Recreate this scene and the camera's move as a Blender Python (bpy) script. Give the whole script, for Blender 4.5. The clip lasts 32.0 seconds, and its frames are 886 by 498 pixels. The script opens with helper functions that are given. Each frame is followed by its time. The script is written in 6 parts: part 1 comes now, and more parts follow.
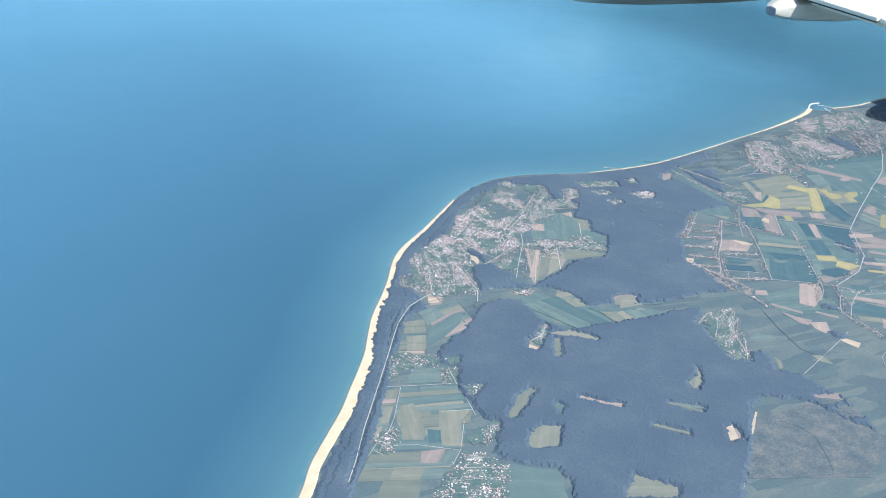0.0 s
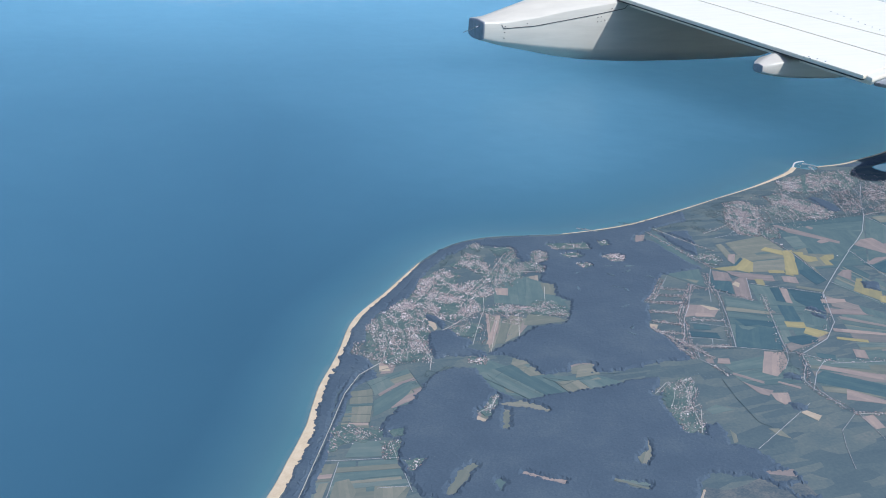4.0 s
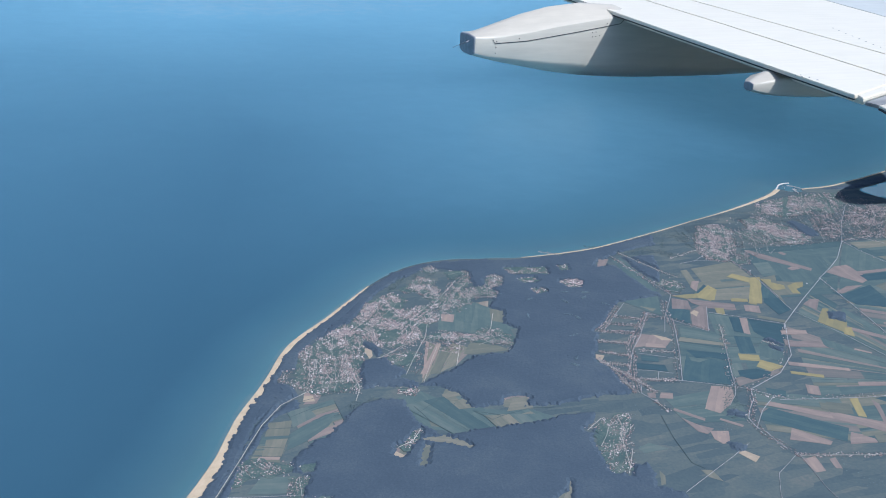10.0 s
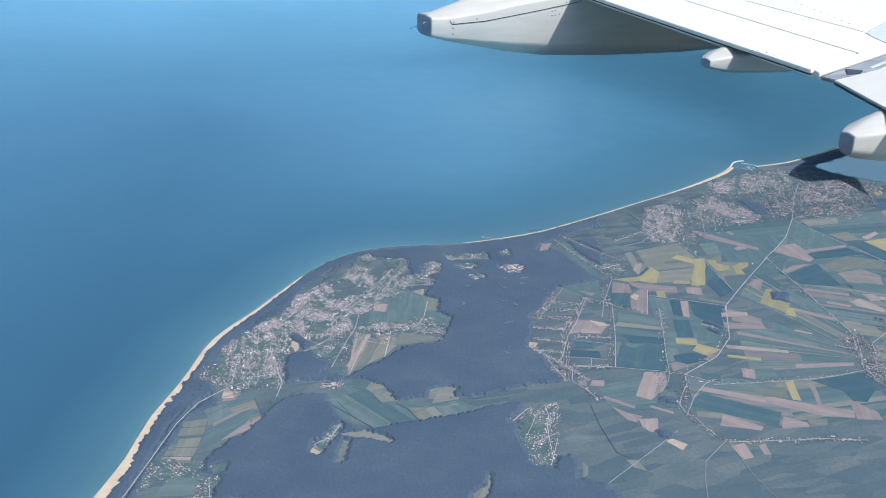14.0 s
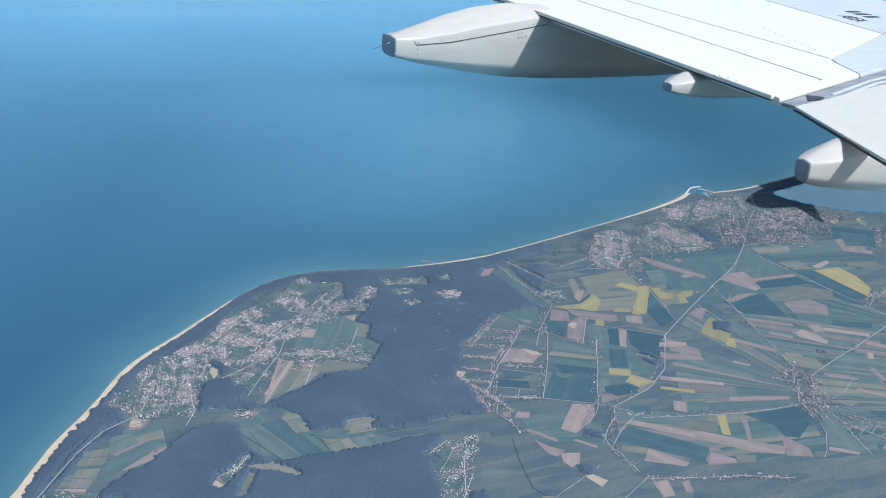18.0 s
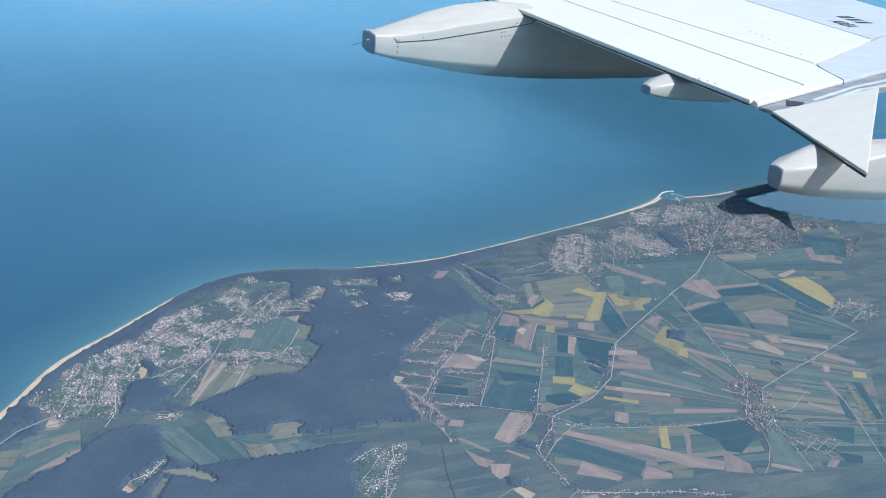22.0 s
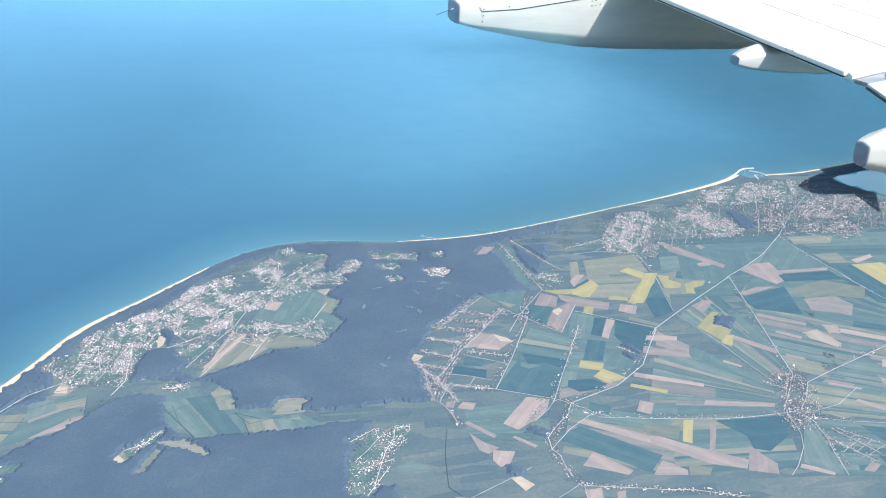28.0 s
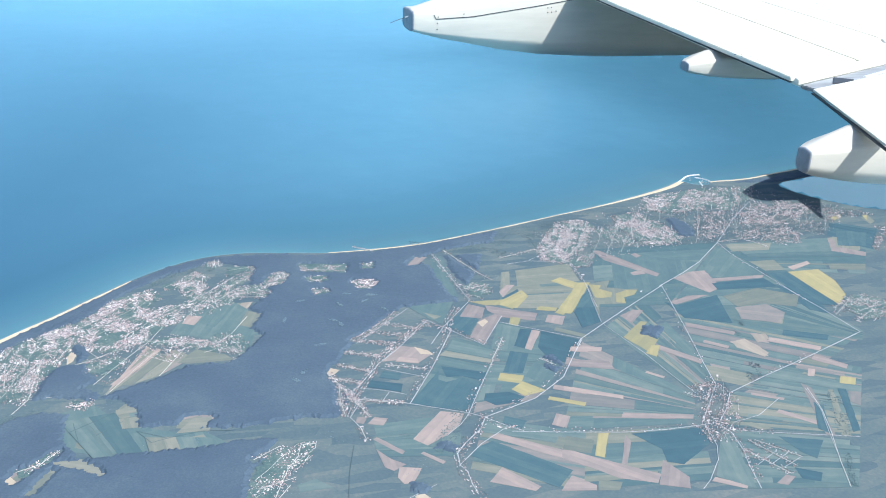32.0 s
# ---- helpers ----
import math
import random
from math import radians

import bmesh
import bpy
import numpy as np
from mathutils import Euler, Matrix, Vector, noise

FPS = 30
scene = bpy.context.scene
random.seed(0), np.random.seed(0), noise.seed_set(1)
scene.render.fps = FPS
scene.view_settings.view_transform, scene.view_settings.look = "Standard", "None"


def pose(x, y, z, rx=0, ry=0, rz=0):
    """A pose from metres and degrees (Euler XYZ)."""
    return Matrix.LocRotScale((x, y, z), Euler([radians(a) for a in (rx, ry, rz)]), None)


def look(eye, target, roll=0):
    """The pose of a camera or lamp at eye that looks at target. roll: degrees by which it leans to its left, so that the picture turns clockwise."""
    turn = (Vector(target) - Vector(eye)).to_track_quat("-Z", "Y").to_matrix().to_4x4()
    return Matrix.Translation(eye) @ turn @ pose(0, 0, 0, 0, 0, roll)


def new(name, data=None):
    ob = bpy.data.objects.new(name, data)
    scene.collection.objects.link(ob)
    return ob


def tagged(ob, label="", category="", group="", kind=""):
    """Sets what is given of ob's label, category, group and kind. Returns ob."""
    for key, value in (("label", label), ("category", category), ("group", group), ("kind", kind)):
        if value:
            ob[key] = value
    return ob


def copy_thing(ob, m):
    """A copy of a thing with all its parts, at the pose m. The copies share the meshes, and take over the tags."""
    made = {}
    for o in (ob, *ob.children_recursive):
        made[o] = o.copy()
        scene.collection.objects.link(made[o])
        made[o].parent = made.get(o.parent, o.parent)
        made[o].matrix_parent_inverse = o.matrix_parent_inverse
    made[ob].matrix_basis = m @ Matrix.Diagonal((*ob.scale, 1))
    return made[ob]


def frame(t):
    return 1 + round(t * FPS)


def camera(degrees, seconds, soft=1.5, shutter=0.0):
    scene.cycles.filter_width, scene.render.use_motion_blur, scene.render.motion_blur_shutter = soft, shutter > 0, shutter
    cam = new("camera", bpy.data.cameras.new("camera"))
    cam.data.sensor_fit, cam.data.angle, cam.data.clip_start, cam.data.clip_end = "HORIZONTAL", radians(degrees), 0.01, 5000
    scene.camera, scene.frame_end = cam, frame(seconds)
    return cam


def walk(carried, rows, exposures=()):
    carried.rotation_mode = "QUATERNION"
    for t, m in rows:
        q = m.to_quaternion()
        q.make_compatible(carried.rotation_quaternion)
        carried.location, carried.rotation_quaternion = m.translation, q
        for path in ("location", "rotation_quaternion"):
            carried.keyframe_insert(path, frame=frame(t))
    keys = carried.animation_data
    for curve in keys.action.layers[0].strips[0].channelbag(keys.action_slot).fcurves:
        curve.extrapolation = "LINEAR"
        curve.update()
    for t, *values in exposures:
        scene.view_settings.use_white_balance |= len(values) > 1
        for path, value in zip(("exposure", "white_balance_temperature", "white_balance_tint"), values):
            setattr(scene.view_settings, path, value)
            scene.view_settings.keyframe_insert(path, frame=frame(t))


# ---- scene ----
from mathutils.geometry import tessellate_polygon

# The landscape is built about thirteen times smaller than life, so that the flight fits the lens's reach.
cam = camera(46.12, 32.0, soft=1.0)

# seconds, eye x, y, z, pitch, yaw, roll (degrees)
PATH = [
    (0, -172.47, 9.76, 286.57, -23.591, 62.455, 3.622),
    (0.5, -167.33, 9.06, 287.96, -23.405, 63.722, 3.912),
    (1, -162.16, 8.40, 289.27, -22.133, 64.029, 3.347),
    (1.5, -156.98, 7.76, 290.50, -21.352, 64.394, 3.770),
    (2, -151.77, 7.17, 291.65, -20.951, 64.246, 3.619),
    (2.5, -146.55, 6.60, 292.73, -20.795, 63.921, 3.903),
    (3, -141.32, 6.07, 293.73, -20.722, 64.095, 3.823),
    (3.5, -136.06, 5.56, 294.65, -20.816, 63.715, 3.794),
    (4, -130.79, 5.09, 295.51, -21.007, 63.670, 3.310),
    (4.5, -125.50, 4.65, 296.30, -21.515, 63.891, 3.107),
    (6.5, -104.18, 3.15, 298.79, -21.911, 65.247, 2.297),
    (7, -98.81, 2.85, 299.26, -21.660, 65.668, 2.084),
    (7.5, -93.42, 2.56, 299.67, -21.002, 65.776, 2.229),
    (8, -88.02, 2.30, 300.02, -20.327, 65.564, 2.431),
    (8.5, -82.61, 2.07, 300.33, -20.090, 65.291, 2.527),
    (9, -77.19, 1.86, 300.57, -20.164, 65.534, 2.918),
    (9.5, -71.75, 1.66, 300.77, -20.467, 65.331, 3.050),
    (10, -66.30, 1.49, 300.92, -20.561, 65.509, 3.374),
    (10.5, -60.83, 1.34, 301.02, -20.628, 65.754, 3.363),
    (11, -55.36, 1.21, 301.08, -20.856, 65.549, 3.190),
    (11.5, -49.87, 1.09, 301.10, -21.154, 65.281, 2.754),
    (12, -44.37, 0.99, 301.07, -21.351, 65.514, 2.672),
    (12.5, -38.86, 0.91, 301.01, -21.703, 65.214, 2.620),
    (13, -33.34, 0.84, 300.91, -21.707, 65.291, 2.146),
    (13.5, -27.82, 0.79, 300.78, -21.612, 65.104, 2.273),
    (14, -22.28, 0.75, 300.61, -21.540, 64.902, 2.367),
    (14.5, -16.74, 0.72, 300.41, -21.757, 64.629, 2.378),
    (16.5, 5.51, 0.71, 299.36, -21.417, 64.143, 3.001),
    (17, 11.08, 0.73, 299.04, -20.950, 64.160, 3.321),
    (17.5, 16.66, 0.75, 298.71, -20.393, 64.249, 3.587),
    (18, 22.25, 0.78, 298.35, -20.376, 64.458, 3.226),
    (18.5, 27.83, 0.81, 297.99, -20.535, 64.538, 2.874),
    (19, 33.42, 0.85, 297.61, -20.327, 64.398, 2.963),
    (19.5, 39.01, 0.89, 297.22, -20.446, 64.439, 3.227),
    (20, 44.60, 0.93, 296.83, -20.167, 64.708, 3.369),
    (20.5, 50.19, 0.96, 296.43, -20.234, 64.643, 3.620),
    (21, 55.79, 1.00, 296.03, -20.134, 64.519, 3.893),
    (21.5, 61.38, 1.03, 295.62, -20.128, 64.638, 3.907),
    (22, 66.96, 1.06, 295.22, -20.416, 64.833, 4.248),
    (22.5, 72.55, 1.09, 294.82, -20.614, 64.990, 4.285),
    (23, 78.13, 1.11, 294.43, -21.006, 65.536, 4.035),
    (23.5, 83.70, 1.12, 294.05, -20.734, 68.125, 2.779),
    (24, 89.27, 1.13, 293.67, -21.141, 71.348, 1.568),
    (24.5, 94.84, 1.12, 293.31, -22.336, 73.937, 0.643),
    (26.5, 117.02, 0.98, 292.04, -22.497, 74.692, 1.653),
    (27, 122.54, 0.91, 291.78, -22.315, 73.722, 2.348),
    (27.5, 128.05, 0.82, 291.54, -21.940, 72.434, 2.851),
    (28, 133.54, 0.72, 291.33, -22.309, 72.216, 2.863),
    (28.5, 139.03, 0.59, 291.16, -21.994, 72.283, 2.774),
    (29, 144.49, 0.44, 291.01, -21.731, 72.073, 2.975),
    (29.5, 149.95, 0.28, 290.91, -21.544, 72.329, 3.049),
    (30, 155.38, 0.09, 290.84, -21.241, 72.253, 3.198),
    (30.5, 160.80, -0.13, 290.81, -21.459, 71.850, 2.958),
    (31, 166.20, -0.37, 290.83, -21.430, 71.981, 2.995),
    (31.5, 171.58, -0.64, 290.89, -21.574, 71.743, 2.837),
    (32, 176.94, -0.94, 290.99, -21.860, 71.544, 2.584),
]
# seconds, stops, white point in kelvin, tint: the clip's camera turns a little warmer and brighter on the way
STOPS = [(0, 0.86, 5660, 5), (1, 0.78, 5650, 6), (2, 0.50, 5600, 7), (3, 0.28, 5530, 9), (4.5, 0.22, 5480, 10), (6.5, 0.65, 5530, 7), (7, 0.68, 5530, 7), (8, 0.19, 5470, 10), (9, 0.12, 5470, 10), (12, 0.16, 5470, 10), (13, 0.27, 5460, 10), (14.2, 0.34, 5450, 9), (17, 0.31, 5420, 8), (19, 0.20, 5320, 7), (22.5, 0.21, 5280, 7), (23, 0.45, 5350, 6), (24, 0.69, 5490, 5), (27, 0.94, 5550, 5), (32, 0.90, 5550, 5)]
walk(cam, [(t, pose(x, y, z, 90 + pitch, 0, yaw - 90) @ pose(0, 0, 0, 0, 0, roll)) for t, x, y, z, pitch, yaw, roll in PATH], STOPS)

# ---- light ----
SUN = Vector((0.60, -0.60, 1.0)).normalized()
world = bpy.data.worlds.new("sky")
scene.world = world
world.use_nodes = True
sky = world.node_tree.nodes.new("ShaderNodeTexSky")
sky.sky_type, sky.sun_disc = "NISHITA", False
sky.sun_elevation = math.asin(SUN.z)
sky.sun_rotation = math.atan2(SUN.x, SUN.y)
sky.altitude, sky.air_density, sky.dust_density = 0, 1.0, 1.6
background = world.node_tree.nodes["Background"]
background.inputs["Strength"].default_value = 0.11
world.node_tree.links.new(sky.outputs["Color"], background.inputs["Color"])
sun = new("sun", bpy.data.lights.new("sun", "SUN"))
sun.data.energy, sun.data.angle, sun.data.color = 4.6, radians(0.6), (1.0, 0.95, 0.88)
sun.matrix_world = look(SUN * 3000, (0, 0, 0))


# ---- materials ----
def nodes_of(name):
    m = bpy.data.materials.new(name)
    m.use_nodes = True
    t = m.node_tree
    return m, t, t.nodes["Principled BSDF"], t.links.new


def noise_node(t, link, coord, scale, detail=4.0, rough=0.6):
    n = t.nodes.new("ShaderNodeTexNoise")
    n.inputs["Scale"].default_value, n.inputs["Detail"].default_value, n.inputs["Roughness"].default_value = scale, detail, rough
    link(coord, n.inputs["Vector"])
    return n.outputs["Fac"]


def ramp_node(t, link, fac, stops):
    r = t.nodes.new("ShaderNodeValToRGB")
    while len(r.color_ramp.elements) < len(stops):
        r.color_ramp.elements.new(0.5)
    for e, (at, c) in zip(r.color_ramp.elements, stops):
        e.position, e.color = at, (*c, 1)
    link(fac, r.inputs["Fac"])
    return r.outputs["Color"]


def mix_node(t, link, fac, a, b, mode="MIX"):
    m = t.nodes.new("ShaderNodeMix")
    m.data_type, m.blend_type = "RGBA", mode
    for socket, value in ((m.inputs[0], fac), (m.inputs[6], a), (m.inputs[7], b)):
        if isinstance(value, (int, float)):
            socket.default_value = value
        elif isinstance(value, tuple):
            socket.default_value = (*value, 1)
        else:
            link(value, socket)
    return m.outputs[2]


def bump_node(t, link, bsdf, height, strength, distance):
    b = t.nodes.new("ShaderNodeBump")
    b.inputs["Strength"].default_value, b.inputs["Distance"].default_value = strength, distance
    link(height, b.inputs["Height"])
    link(b.outputs["Normal"], bsdf.inputs["Normal"])


def mottled(name, stops, scale, fine, roughness=0.9, bump=0.0, contrast=0.35, per_object=0.0, per_island=0.0, specular=0.2):
    """Two scales of noise over a ramp of colours, with a shift for each object or island."""
    m, t, bsdf, link = nodes_of(name)
    coord = t.nodes.new("ShaderNodeNewGeometry").outputs["Position"] if not per_object else t.nodes.new("ShaderNodeTexCoord").outputs["Object"]
    big, small = noise_node(t, link, coord, scale, 5.0), noise_node(t, link, coord, fine, 3.0)
    mixed = t.nodes.new("ShaderNodeMath")
    mixed.operation = "MULTIPLY_ADD"
    link(small, mixed.inputs[0])
    mixed.inputs[1].default_value = contrast
    link(big, mixed.inputs[2])
    fac = mixed.outputs[0]
    lean = t.nodes.new("ShaderNodeMath")
    lean.operation = "ADD"
    link(fac, lean.inputs[0])
    lean.inputs[1].default_value = -contrast / 2
    fac = lean.outputs[0]
    if per_object or per_island:
        rnd = t.nodes.new("ShaderNodeObjectInfo").outputs["Random"] if per_object else t.nodes.new("ShaderNodeNewGeometry").outputs["Random Per Island"]
        r = t.nodes.new("ShaderNodeMath")
        r.operation = "MULTIPLY_ADD"
        link(rnd, r.inputs[0])
        amount = per_object or per_island
        r.inputs[1].default_value = amount
        shift = t.nodes.new("ShaderNodeMath")
        shift.operation = "SUBTRACT"
        link(fac, shift.inputs[0])
        shift.inputs[1].default_value = amount / 2
        link(shift.outputs[0], r.inputs[2])
        fac = r.outputs[0]
    link(ramp_node(t, link, fac, stops), bsdf.inputs["Base Color"])
    bsdf.inputs["Roughness"].default_value = roughness
    bsdf.inputs["Specular IOR Level"].default_value = specular
    if bump:
        bump_node(t, link, bsdf, small, 0.6, bump)
    return m


def ploughed(name, stops, row=1.1):
    """Field: rows along the object's x axis, patches of damp and thin growth, a tone of its own for each field."""
    m, t, bsdf, link = nodes_of(name)
    coord = t.nodes.new("ShaderNodeTexCoord").outputs["Object"]
    wave = t.nodes.new("ShaderNodeTexWave")
    wave.bands_direction = "Y"
    wave.inputs["Scale"].default_value, wave.inputs["Distortion"].default_value = 1.0 / row, 1.5
    wave.inputs["Detail"].default_value = 2.0
    link(coord, wave.inputs["Vector"])
    stretch = t.nodes.new("ShaderNodeMapping")
    stretch.inputs["Scale"].default_value = (0.18, 1.0, 1.0)
    link(coord, stretch.inputs["Vector"])
    streak = noise_node(t, link, stretch.outputs["Vector"], 0.45, 5.0, 0.65)
    patch = noise_node(t, link, coord, 0.09, 4.0)
    across = t.nodes.new("ShaderNodeMapping")
    across.inputs["Scale"].default_value = (0.006, 0.22, 1.0)
    link(coord, across.inputs["Vector"])
    plots = t.nodes.new("ShaderNodeTexVoronoi")
    plots.inputs["Scale"].default_value = 1.0
    link(across.outputs["Vector"], plots.inputs["Vector"])
    split = t.nodes.new("ShaderNodeSeparateColor")
    link(plots.outputs["Color"], split.inputs["Color"])
    rnd = t.nodes.new("ShaderNodeObjectInfo").outputs["Random"]
    acc = None
    for value, weight in ((wave.outputs["Fac"], 0.06), (split.outputs["Red"], 0.22), (streak, 0.36), (patch, 0.50), (rnd, 0.34)):
        n = t.nodes.new("ShaderNodeMath")
        n.operation = "MULTIPLY_ADD"
        link(value, n.inputs[0])
        n.inputs[1].default_value = weight
        if acc is None:
            n.inputs[2].default_value = -0.24
        else:
            link(acc, n.inputs[2])
        acc = n.outputs[0]
    link(ramp_node(t, link, acc, stops), bsdf.inputs["Base Color"])
    bsdf.inputs["Roughness"].default_value = 0.95
    bsdf.inputs["Specular IOR Level"].default_value = 0.1
    return m


def meadow_material():
    """Grassland: mottled at two scales and parcelled into faint long plots of slightly different growth."""
    m, t, bsdf, link = nodes_of("meadow")
    coord = t.nodes.new("ShaderNodeNewGeometry").outputs["Position"]
    turn = t.nodes.new("ShaderNodeMapping")
    turn.inputs["Rotation"].default_value = (0, 0, radians(28))
    turn.inputs["Scale"].default_value = (0.035, 0.15, 1.0)
    link(coord, turn.inputs["Vector"])
    plots = t.nodes.new("ShaderNodeTexVoronoi")
    plots.inputs["Scale"].default_value, plots.inputs["Randomness"].default_value = 1.0, 0.8
    link(turn.outputs["Vector"], plots.inputs["Vector"])
    split = t.nodes.new("ShaderNodeSeparateColor")
    link(plots.outputs["Color"], split.inputs["Color"])
    acc = None
    for value, weight in ((split.outputs["Green"], 0.30), (noise_node(t, link, coord, 0.03, 5.0), 0.55), (noise_node(t, link, coord, 0.5, 3.0), 0.45)):
        n = t.nodes.new("ShaderNodeMath")
        n.operation = "MULTIPLY_ADD"
        link(value, n.inputs[0])
        n.inputs[1].default_value = weight
        if acc is None:
            n.inputs[2].default_value = -0.20
        else:
            link(acc, n.inputs[2])
        acc = n.outputs[0]
    # greyed and blued grass tones, with distance haze mixed in
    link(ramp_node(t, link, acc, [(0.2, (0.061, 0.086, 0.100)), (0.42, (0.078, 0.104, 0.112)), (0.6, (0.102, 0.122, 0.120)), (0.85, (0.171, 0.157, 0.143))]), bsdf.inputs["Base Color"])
    bsdf.inputs["Roughness"].default_value = 0.95
    bsdf.inputs["Specular IOR Level"].default_value = 0.1
    return m


MEADOW = meadow_material()
SAND = mottled("sand", [(0.2, (0.395, 0.308, 0.206)), (0.5, (0.475, 0.374, 0.256)), (0.8, (0.545, 0.440, 0.316))], 0.12, 1.4, contrast=0.6, bump=0.08)
# tree colours are slate blue: the air's haze is painted into the green
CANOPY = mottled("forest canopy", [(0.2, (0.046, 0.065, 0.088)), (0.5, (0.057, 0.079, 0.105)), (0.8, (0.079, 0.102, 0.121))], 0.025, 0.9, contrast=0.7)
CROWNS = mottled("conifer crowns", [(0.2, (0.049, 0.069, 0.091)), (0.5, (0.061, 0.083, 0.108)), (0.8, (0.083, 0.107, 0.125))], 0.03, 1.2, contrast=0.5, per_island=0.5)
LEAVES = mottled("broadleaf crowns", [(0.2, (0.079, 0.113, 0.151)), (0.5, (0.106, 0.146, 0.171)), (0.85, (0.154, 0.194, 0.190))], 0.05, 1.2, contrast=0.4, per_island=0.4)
# greenery, gardens and ditches also hold some haze in their colour
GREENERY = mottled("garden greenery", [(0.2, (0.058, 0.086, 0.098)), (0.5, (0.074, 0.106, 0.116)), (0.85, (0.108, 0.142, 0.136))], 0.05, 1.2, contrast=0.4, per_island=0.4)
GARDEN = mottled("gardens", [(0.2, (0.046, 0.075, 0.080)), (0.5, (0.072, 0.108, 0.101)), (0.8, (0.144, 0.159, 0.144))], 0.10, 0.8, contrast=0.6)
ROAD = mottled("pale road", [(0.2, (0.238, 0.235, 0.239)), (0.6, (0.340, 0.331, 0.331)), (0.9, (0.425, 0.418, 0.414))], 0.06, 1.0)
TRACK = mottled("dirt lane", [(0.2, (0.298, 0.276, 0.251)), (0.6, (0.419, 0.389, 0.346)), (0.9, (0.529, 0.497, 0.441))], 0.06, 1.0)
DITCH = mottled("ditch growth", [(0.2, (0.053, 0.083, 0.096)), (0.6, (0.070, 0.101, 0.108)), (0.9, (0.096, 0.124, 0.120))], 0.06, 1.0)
# field tones are flattened and shifted to blue to imitate haze
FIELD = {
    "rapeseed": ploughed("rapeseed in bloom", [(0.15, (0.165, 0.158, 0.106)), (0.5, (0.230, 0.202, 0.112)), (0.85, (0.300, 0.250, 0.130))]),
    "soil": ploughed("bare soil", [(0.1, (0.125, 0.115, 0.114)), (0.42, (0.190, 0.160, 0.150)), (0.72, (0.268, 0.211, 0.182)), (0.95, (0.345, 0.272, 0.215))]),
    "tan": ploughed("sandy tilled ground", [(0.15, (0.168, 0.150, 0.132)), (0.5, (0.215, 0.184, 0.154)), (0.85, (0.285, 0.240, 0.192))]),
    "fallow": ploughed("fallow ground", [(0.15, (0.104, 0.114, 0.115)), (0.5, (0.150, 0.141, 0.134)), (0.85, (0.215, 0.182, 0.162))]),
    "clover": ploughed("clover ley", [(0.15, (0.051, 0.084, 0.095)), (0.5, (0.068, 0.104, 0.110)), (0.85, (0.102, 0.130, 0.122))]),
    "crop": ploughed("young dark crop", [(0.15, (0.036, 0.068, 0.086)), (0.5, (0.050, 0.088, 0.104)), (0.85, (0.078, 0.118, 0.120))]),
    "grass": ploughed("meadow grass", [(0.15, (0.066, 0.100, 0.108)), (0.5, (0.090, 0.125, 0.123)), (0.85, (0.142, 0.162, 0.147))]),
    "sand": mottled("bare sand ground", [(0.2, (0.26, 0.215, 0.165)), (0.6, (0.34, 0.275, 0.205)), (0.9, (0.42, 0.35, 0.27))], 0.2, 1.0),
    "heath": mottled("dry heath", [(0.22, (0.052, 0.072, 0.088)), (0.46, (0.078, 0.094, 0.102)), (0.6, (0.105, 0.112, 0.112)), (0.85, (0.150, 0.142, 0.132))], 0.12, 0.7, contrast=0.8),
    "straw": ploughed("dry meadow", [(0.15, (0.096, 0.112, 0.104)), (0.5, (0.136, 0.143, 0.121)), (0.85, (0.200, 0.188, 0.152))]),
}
WALL = mottled("rendered wall", [(0.1, (0.170, 0.146, 0.140)), (0.5, (0.255, 0.218, 0.207)), (0.9, (0.370, 0.322, 0.308))], 0.2, 2.0, per_island=0.8)
ROOFS = mottled("roof covering", [(0.05, (0.13, 0.12, 0.125)), (0.3, (0.22, 0.165, 0.16)), (0.48, (0.37, 0.262, 0.24)), (0.66, (0.42, 0.345, 0.33)), (0.87, (0.48, 0.415, 0.395)), (1.0, (0.60, 0.535, 0.51))], 0.2, 2.0, per_island=1.2)
ROOF = mottled("roof tiles", [(0.05, (0.14, 0.12, 0.12)), (0.3, (0.24, 0.17, 0.16)), (0.45, (0.36, 0.215, 0.18)), (0.65, (0.39, 0.315, 0.295)), (0.92, (0.57, 0.525, 0.51))], 0.2, 2.0, per_object=1.2)
CONCRETE = mottled("pale concrete", [(0.2, (0.40, 0.39, 0.37)), (0.8, (0.58, 0.57, 0.54))], 0.2, 2.0)


